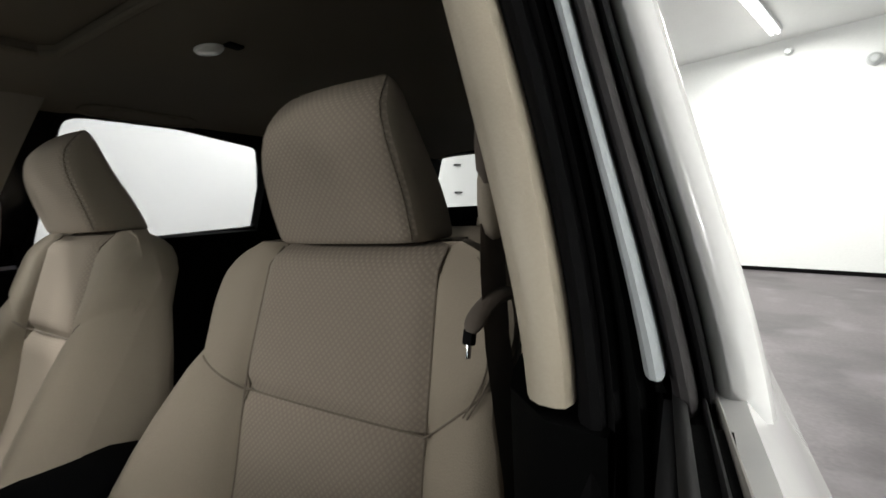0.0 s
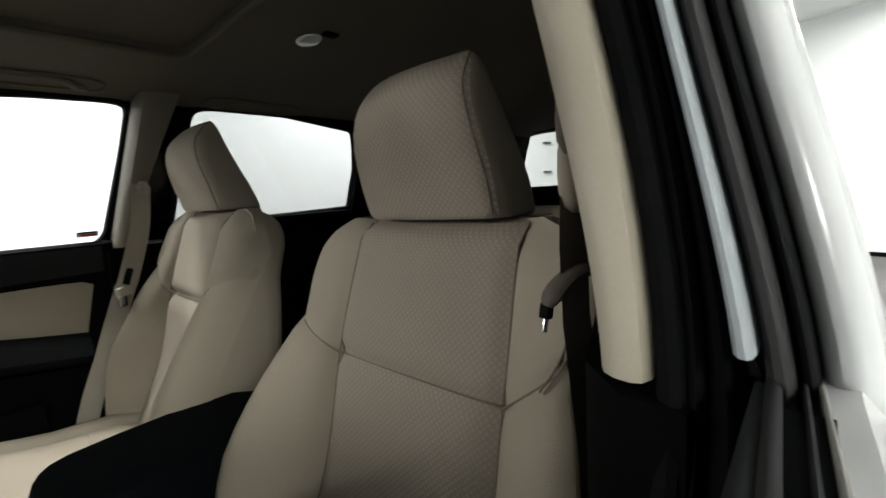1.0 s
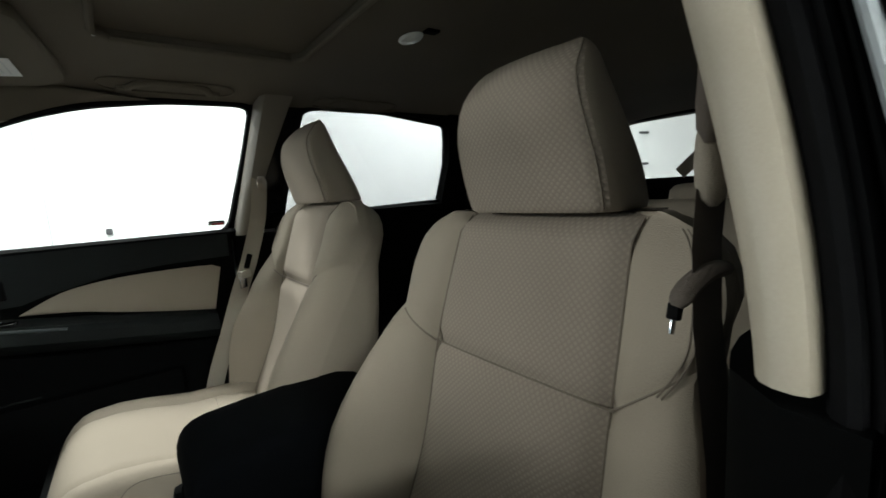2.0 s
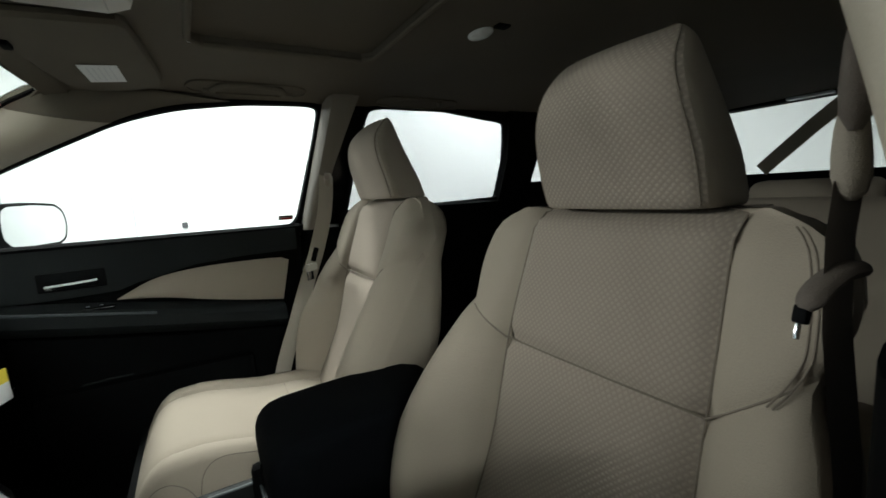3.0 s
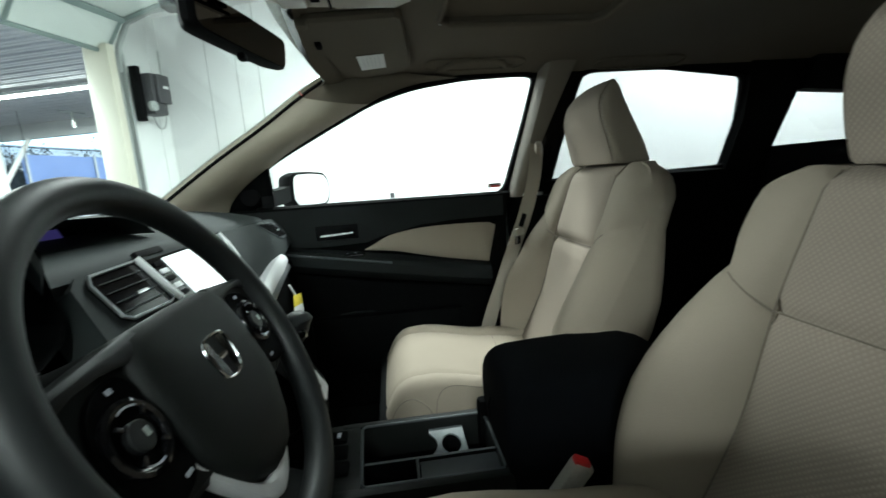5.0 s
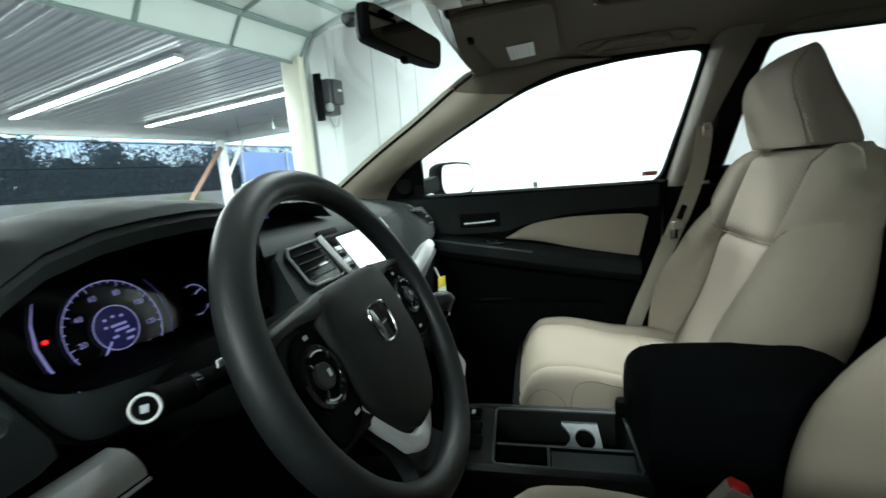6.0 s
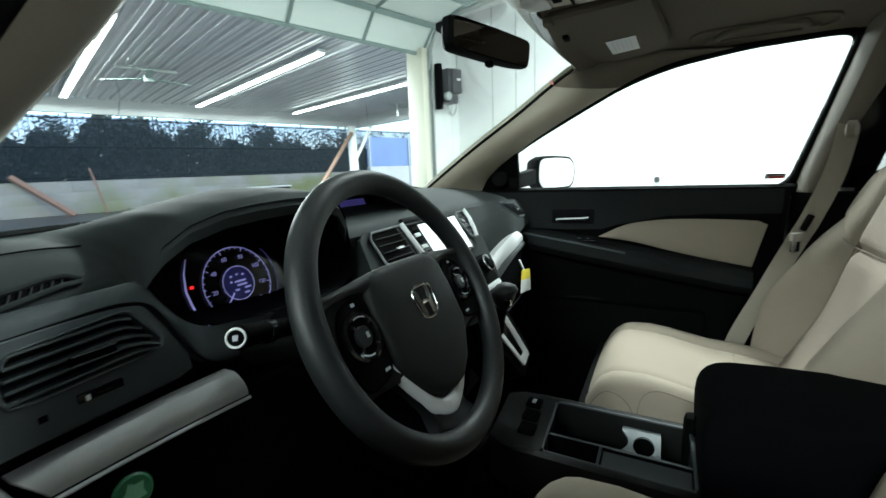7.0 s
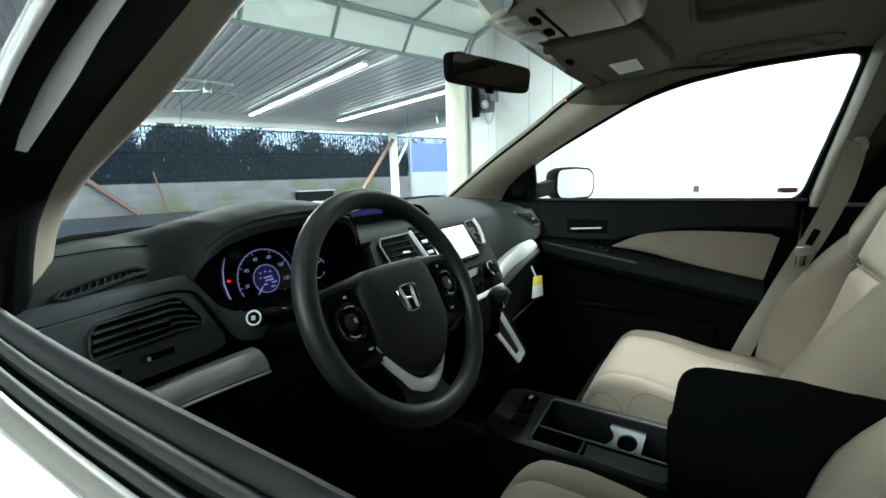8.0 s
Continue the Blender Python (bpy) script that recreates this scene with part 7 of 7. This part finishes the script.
# pale plate with two cup holders: a round hole and the half of another
cups = []
for k in range(33):
    t = 2 * math.pi * k / 32
    cups.append((0.030 + 0.0330 * math.cos(t), 0.424 + 0.0195 * math.sin(t)))
arc_in = [(lerp(0.088, -0.019, k / 8), 0.478 - 0.026 * math.sin(math.pi * k / 8)) for k in range(9)]
edge = spokes([(-0.019, 0.394), (0.088, 0.394)] + arc_in, (0.030, 0.424), 40)
hole = spokes(cups[:32], (0.030, 0.424), 40)
part("cup_plate", Geo().loft([[C((x, y, 0.699)) for x, y in edge], [C((x, y, 0.703)) for x, y in edge], [C((x, y, 0.703)) for x, y in hole], [C((x, y, 0.699)) for x, y in hole]], True, False), GREYLID2, console, "pale grey cup holder plate")
part("cup_well", Geo().loft([[C((x, y, 0.698)) for x, y in hole], [C((x, y, 0.648)) for x, y in hole]], True, False), RUBBER, console)
rim_line = [(-0.088, 0.345), (-0.088, 0.590), (-0.080, 0.597), (0.090, 0.606), (0.097, 0.598), (0.097, 0.350), (0.090, 0.343), (-0.080, 0.340)]
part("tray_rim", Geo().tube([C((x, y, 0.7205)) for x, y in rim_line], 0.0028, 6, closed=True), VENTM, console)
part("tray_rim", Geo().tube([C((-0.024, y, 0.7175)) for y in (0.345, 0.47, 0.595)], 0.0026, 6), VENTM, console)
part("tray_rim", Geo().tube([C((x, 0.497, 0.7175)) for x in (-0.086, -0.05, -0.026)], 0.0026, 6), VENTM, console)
for k in range(3):
    part("seat_heater_switch", Geo().box(C((0.066 - 0.050 * k, 0.652 - 0.006 * k, 0.7225)), (0.036, 0.034, 0.010), 0.004), BLACK, console)
part("switch_mark", Geo().box(C((0.066, 0.652, 0.7285)), (0.016, 0.008, 0.002), 0.0005), LABELG, console)

arm = thing("armrest_box", "armrest box in a loose black cloth cover", "armrest", (0, 0.15, 0.45))
AR = lambda p: Vector(p) - Vector((0, 0.15, 0.45))
rings = []
for y, zt, k in ((0.343, 0.790, 0.88), (0.343, 0.825, 0.915), (0.340, 0.846, 0.945), (0.334, 0.862, 0.968), (0.325, 0.873, 0.984), (0.312, 0.881, 0.995), (0.29, 0.886, 1.0), (0.22, 0.890, 1.0), (0.12, 0.892, 1.0), (0.04, 0.888, 1.0), (0.0, 0.875, 0.97), (-0.02, 0.85, 0.92)):
    w = 0.112 * k
    half_ring = [(w, 0.62), (w * 1.02, 0.72), (w * 1.015, zt - 0.060), (w * 0.995, zt - 0.036), (w * 0.96, zt - 0.020), (w * 0.90, zt - 0.009), (w * 0.80, zt - 0.003), (w * 0.5, zt)]
    rings.append([AR((x, y - 0.015 * max(0, (0.84 - z) / 0.3) * (y > 0.3), z)) for x, z in [(-x, z) for x, z in half_ring] + [(0, zt + 0.001)] + [(x * 0.92, z) for x, z in half_ring[::-1]]])
part("cover", Geo().loft(rings), FABRICB, arm, "black cloth cover")
part("box", Geo().box(AR((0, 0.15, 0.55)), (0.20, 0.34, 0.20), 0.02), BLACK, arm)
part("latch", Geo().tube([AR((0.02, 0.340, 0.80)), AR((0.025, 0.344, 0.775)), AR((0.03, 0.340, 0.75))], 0.003, 6), BLACK, arm)
part("zip_edge", Geo().tube([AR((-0.114, y, 0.74)) for y in steps(0.31, 0.03, 6)], 0.002, 5), FABRICB, arm)

# red belt buckle beside the driver seat
bk = thing("belt_buckle", "beige seat belt buckle with a red button", "buckle", (-0.150, 0.247, 0.642))
bm_ = Matrix.Translation((0, 0, 0.085)) @ Matrix.Rotation(radians(28), 4, "X") @ Matrix.Rotation(radians(-10), 4, "Y")
part("housing", Geo().box((0, 0, 0.0), (0.024, 0.036, 0.085), 0.006, bm_), BUCKLEG, bk)
part("button", Geo().box(bm_ @ Vector((0, 0.004, 0.042)), (0.018, 0.028, 0.012), 0.004, bm_.to_3x3().to_4x4()), RED, bk, "red release button")
part("stem", Geo().box((0, -0.03, -0.0), (0.012, 0.035, 0.10), 0.003, Matrix.Rotation(radians(25), 4, "X")), BLACK, bk)


# ---- seat belts ----
def strap(path, wdir, width=0.046, t=0.0016):
    w = Vector(wdir).normalized() * width / 2
    return Geo().loft([[Vector(p) - w, Vector(p) + w, Vector(p) + w + Vector((0, t, t)), Vector(p) - w + Vector((0, t, t))] for p in path])


pb = thing("seat_belt", "beige seat belt hung beside the passenger seat", "seat belt", (0.66, 0.0, 1.30), group="front seat belts")
Q = lambda p: Vector(p) - Vector((0.66, 0.0, 1.30))
part("guide", Geo().loft([[Q((0.655 + r * math.cos(t), 0.012 - 0.35 * r * math.cos(t), 1.315 + 0.55 * r * math.sin(t))) for t in steps(0, 2 * math.pi * 11 / 12, 12)] for r in (0.02,)] + [[Q((0.655 + r * math.cos(t), 0.012 - d - 0.35 * r * math.cos(t), 1.315 + 0.55 * r * math.sin(t))) for t in steps(0, 2 * math.pi * 11 / 12, 12)] for r, d in ((0.042, 0.004), (0.042, 0.02), (0.02, 0.026))]), STRAP, pb, "beige plastic belt guide")
part("strap", strap([Q(p) for p in curve([(0.650, 0.008, 1.325), (0.640, 0.012, 1.295), (0.622, 0.032, 1.20), (0.610, 0.072, 1.085), (0.610, 0.089, 1.044), (0.612, 0.126, 0.948), (0.614, 0.156, 0.866), (0.614, 0.194, 0.77), (0.615, 0.235, 0.64)], 24)], (0.10, -0.93, -0.33)), STRAPLIT, pb, "beige webbing in a lit tone")
part("tongue", Geo().box(Q((0.604, 0.092, 1.044)), (0.048, 0.014, 0.024), 0.005, Matrix.Rotation(radians(-50), 4, "Z")), BUCKLEG, pb, "pale plastic tongue")
part("tongue_plate", Geo().box(Q((0.600, 0.099, 1.020)), (0.028, 0.004, 0.032), 0.001, Matrix.Rotation(radians(-50), 4, "Z")), CHROME, pb)
part("tongue_stop", Geo().box(Q((0.606, 0.078, 1.082)), (0.010, 0.016, 0.045), 0.004, Matrix.Rotation(radians(20), 4, "X")), RUBBER, pb)

# driver belt: same webbing, with the shade put into its colour
db = thing("seat_belt", "beige seat belt in a shaded tone hung beside the driver seat", "seat belt", (-0.66, 0.05, 1.26), group="front seat belts")
Q2 = lambda p: Vector(p) - Vector((-0.66, 0.05, 1.26))
part("guide_cover", Geo().loft([[Q2((-0.650 + a * math.cos(t) * 0.62, y0 + a * math.sin(t), z)) for t in steps(0, 2 * math.pi * 15 / 16, 16)] for z, a, y0 in ((1.298, 0.004, 0.050), (1.292, 0.009, 0.050), (1.278, 0.0125, 0.050), (1.262, 0.0145, 0.048), (1.250, 0.0145, 0.046), (1.240, 0.011, 0.044), (1.235, 0.004, 0.043))]), STRAP, db, "beige plastic belt guide")
part("adjuster", Geo().loft([[Q2((-0.654 + a * math.cos(t) * 0.6, y0 + a * math.sin(t), z)) for t in steps(0, 2 * math.pi * 15 / 16, 16)] for z, a, y0 in ((1.350, 0.004, 0.052), (1.344, 0.009, 0.054), (1.325, 0.0125, 0.057), (1.300, 0.0135, 0.059), (1.285, 0.012, 0.060), (1.276, 0.005, 0.060))]), STRAPSHADE, db)
part("strap", strap([Q2(p) for p in ((-0.647, 0.036, 1.246), (-0.643, 0.031, 1.21), (-0.644, 0.030, 1.15), (-0.656, 0.034, 1.05), (-0.662, 0.036, 0.90), (-0.664, 0.036, 0.60))], (0.04, 1, 0), 0.044), STRAPSHADE, db, "beige webbing in a shaded tone")
for d in (-0.016, -0.012, 0.012, 0.016):
    part("stitching", Geo().tube([Q2((-0.6458, 0.036 + d, 1.243)), Q2((-0.6418, 0.031 + d, 1.21)), Q2((-0.6428, 0.030 + d, 1.15)), Q2((-0.6548, 0.034 + d, 1.05)), Q2((-0.6608, 0.036 + d, 0.90))], 0.0005, 4), SEAM, db)
part("loop", Geo().tube(curve([Q2(p) for p in ((-0.650, 0.016, 1.188), (-0.649, 0.024, 1.1895), (-0.646, 0.040, 1.189), (-0.642, 0.056, 1.182), (-0.640, 0.066, 1.174), (-0.639, 0.069, 1.169))], 14), [0.003] + [0.006, 0.0078] + [0.0082] * 7 + [0.008, 0.007, 0.006, 0.004], 10, flat=0.75), STRAPSHADE, db, "folded webbing")
part("tongue", Geo().box(Q2((-0.637, 0.067, 1.165)), (0.008, 0.009, 0.012), 0.002, Matrix.Rotation(radians(18), 4, "X")), RUBBER, db)
part("tongue_plate", Geo().box(Q2((-0.634, 0.063, 1.1545)), (0.002, 0.006, 0.015), 0.0008, Matrix.Rotation(radians(18), 4, "X")), CHROME, db, "chrome tongue")
# rear middle belt, from the roof down to the bench
rb = thing("rear_seat_belt", "dark beige belt that crosses the rear window", "seat belt", (0.0, -1.6, 1.57))
part("strap", strap([Vector(p) - Vector((0.0, -1.6, 1.57)) for p in ((-0.42, -1.22, 1.572), (-0.20, -1.22, 1.385), (-0.07, -1.22, 1.262))], (0.66, 0, 0.75), 0.042), STRAP, rb)

# ---- roof fittings ----
def visor_pt(a, b):
    f = Vector((0.175, 0.668, 1.572)).lerp(Vector((0.600, 0.604, 1.554)), a)
    r = Vector((0.165, 0.455, 1.578)).lerp(Vector((0.552, 0.412, 1.562)), a)
    p = f.lerp(r, b)
    return p + Vector((0, 0, 0.004 * math.sin(math.pi * a) - 0.002))


vis = thing("sun_visor", "beige sun visor folded up under the roof", "sun visor", (0.40, 0.56, 1.56))
V = lambda p: Vector(p) - Vector((0.40, 0.56, 1.56))
ring = [(0.0, 0.05), (0.02, 0.0), (0.5, 0), (0.74, 0), (0.83, 0.015), (0.90, 0.055), (0.95, 0.12), (0.985, 0.22), (1, 0.35), (1, 0.52), (1, 0.66), (0.985, 0.78), (0.955, 0.88), (0.91, 0.95), (0.84, 0.99), (0.77, 1.0), (0.5, 1), (0.04, 1), (0, 0.95), (0, 0.5)]
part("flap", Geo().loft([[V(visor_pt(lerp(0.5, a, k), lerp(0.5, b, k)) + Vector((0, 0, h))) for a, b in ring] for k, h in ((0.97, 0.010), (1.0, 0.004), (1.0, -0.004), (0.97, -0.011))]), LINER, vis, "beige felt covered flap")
part("label", Geo().prism([V(visor_pt(a, b) + Vector((0, 0, -0.0165))) for a, b in ((0.52, 0.36), (0.78, 0.32), (0.78, 0.66), (0.52, 0.70))], (0, 0, -0.0006)), PAPER, vis, "white airbag warning label")
for k in range(5):
    part("label_line", Geo().prism([V(visor_pt(a, b) + Vector((0, 0, -0.0177))) for a, b in ((0.55, 0.42 + 0.05 * k), (0.75 - 0.02 * (k % 2), 0.385 + 0.05 * k), (0.75 - 0.02 * (k % 2), 0.395 + 0.05 * k), (0.55, 0.43 + 0.05 * k))], (0, 0, -0.0004)), PRINT, vis)
part("pivot", Geo().box(V((0.185, 0.655, 1.560)), (0.030, 0.022, 0.016), 0.005), LINER, vis)
part("clip", Geo().box(V((0.30, 0.640, 1.555)), (0.034, 0.014, 0.014), 0.004), BLACK, vis)

oc = thing("overhead_console", "beige overhead console with map lights", "console", (0.0, 0.56, 1.57))
O = lambda p: Vector(p) - Vector((0.0, 0.56, 1.57))
part("body", Geo().loft([[O((x * k, lerp(0.545, y, k), z)) for x, y in ((-0.10, 0.66), (-0.07, 0.70), (0.07, 0.70), (0.10, 0.66), (0.115, 0.46), (0.09, 0.435), (-0.09, 0.435), (-0.115, 0.46))] for k, z in ((1.05, 1.595), (1.0, 1.572), (0.97, 1.562), (0.9, 1.557))]), TRIM, oc, "beige plastic shell")
for s in (-1, 1):
    part("map_light", Geo().box(O((s * 0.052, 0.645, 1.5545)), (0.06, 0.045, 0.008), 0.003), LENS, oc, "clear map light lens")
    part("light_switch", Geo().box(O((s * 0.04, 0.605, 1.5535)), (0.03, 0.016, 0.008), 0.002), BLACK, oc)
part("glasses_lid", Geo().box(O((0, 0.52, 1.5535)), (0.17, 0.11, 0.008), 0.004), TRIM, oc)
part("lid_gap", Geo().box(O((0, 0.583, 1.5545)), (0.18, 0.004, 0.006), 0.001), RUBBER, oc)

dome = thing("dome_light", "small white dome light on the roof lining", "lamp", (0.02, -0.19, 1.601))
part("base", Geo().box((0, 0, -0.008), (0.12, 0.07, 0.010), 0.004), LINER, dome)
part("lens", Geo().loft([[(0.036 * k * math.cos(t) + 0.01, 0.022 * k * math.sin(t) + 0.006, z) for t in steps(0, 2 * math.pi * 17 / 18, 18)] for k, z in ((1, -0.010), (1, -0.016), (0.85, -0.020), (0.3, -0.022))]), LENS, dome, "clear white lens")
part("switch", Geo().box((-0.042, -0.012, -0.014), (0.022, 0.03, 0.008), 0.002), BLACK, dome)


def grab(y0, y1, x, z, label):
    g = thing("grab_handle", label, "handle", (x, (y0 + y1) / 2, z), group="grab handles")
    o = Vector(g.location)
    path = curve([(x + 0.024, y0, z + 0.002), (x + 0.002, y0 - 0.012, z + 0.002), (x - 0.034, y0 - 0.036, z + 0.004), (x - 0.046, (y0 + y1) / 2, z + 0.005), (x - 0.034, y1 + 0.036, z + 0.004), (x + 0.002, y1 + 0.012, z + 0.002), (x + 0.024, y1, z + 0.002)], 22)
    part("bar", Geo().tube([Vector(p) - o for p in path], 0.0105, 10, flat=0.8), LINER, g, "dark beige bar")
    cup = rounded([(0.030, y0 + 0.052), (-0.052, y0 + 0.045), (-0.052, y1 - 0.045), (0.030, y1 - 0.052)], 0.03)
    part("recess_edge", Geo().tube([liner(x + a, b) - o + Vector((0, 0, -0.0025)) for a, b in cup], 0.003, 6, closed=True), LINER, g, "raised edge of the handle recess")
    part("recess", Geo().sheet(lambda a, b: Vector((lerp(x + 0.004, x + 0.030, b), lerp(y0 - 0.03, y1 + 0.03, a), lerp(z + 0.012, z - 0.001, b))) - o, steps(0, 1, 4), steps(0, 1, 3), (0, 0, 0.004)), LINER, g)
    for y in (y0, y1):
        part("mount", Geo().box(Vector((x + 0.020, y, z + 0.002)) - o, (0.030, 0.034, 0.016), 0.006), LINER, g)


grab(0.318, 0.118, 0.572, 1.563, "beige folded grab handle above the front door")
grab(-0.22, -0.42, 0.60, 1.566, "dark beige folded grab handle above the rear door")

mir = thing("rearview_mirror", "black framed rear view mirror on the windscreen", "mirror", (0.0, 0.72, 1.48))
mc = [Vector((-0.134, 0.737, 1.506)), Vector((0.131, 0.678, 1.512)), Vector((0.124, 0.681, 1.459)), Vector((-0.130, 0.739, 1.456))]
mo = Vector((0.0, 0.72, 1.48))


def mpt(a, b, n):
    p = mc[3].lerp(mc[2], a).lerp(mc[0].lerp(mc[1], a), b)
    return p - mo + Vector((0.21, 0.97, -0.05)) * n


mring = rounded([(0, 0.2), (0.015, 0.05), (0.06, -0.02), (0.5, -0.05), (0.94, -0.02), (0.985, 0.05), (1, 0.2), (1, 0.8), (0.985, 0.95), (0.94, 1.02), (0.5, 1.05), (0.06, 1.02), (0.015, 0.95), (0, 0.8)], 0.08, 2)
part("case", Geo().loft([[mpt(lerp(0.5, a, k), lerp(0.5, b, k), n) for a, b in mring] for k, n in ((0.97, -0.001), (1.02, 0.004), (1.03, 0.014), (0.9, 0.030), (0.5, 0.038))]), RUBBER, mir, "black plastic case")
part("mirror_glass", Geo().add([mpt(lerp(0.5, a, 0.95), lerp(0.5, b, 0.90), -0.002) for a, b in mring], [tuple(range(len(mring)))]), MIRRORD, mir, "dark mirror glass")
part("lever", Geo().box(mpt(0.5, -0.12, 0.012), (0.022, 0.012, 0.012), 0.003), BLACK, mir)
part("stem", Geo().tube([mpt(0.5, 0.6, 0.035), Vector((0.01, 0.80, 1.515)) - mo, Vector((0.012, 0.815, 1.54)) - mo], 0.007, 10), RUBBER, mir)
part("mount", Geo().box(Vector((0.012, 0.812, 1.535)) - mo, (0.032, 0.045, 0.018), 0.006), RUBBER, mir)

st = thing("screen_sticker", "small red and white sticker on the windscreen", "sticker", (0.607, 0.747, 1.513))
part("red_patch", Geo().box((0, 0, 0), (0.034, 0.002, 0.016), 0.0005, Matrix.Rotation(radians(-38), 4, "X") @ Matrix.Rotation(radians(-15), 4, "Y")), RED, st)
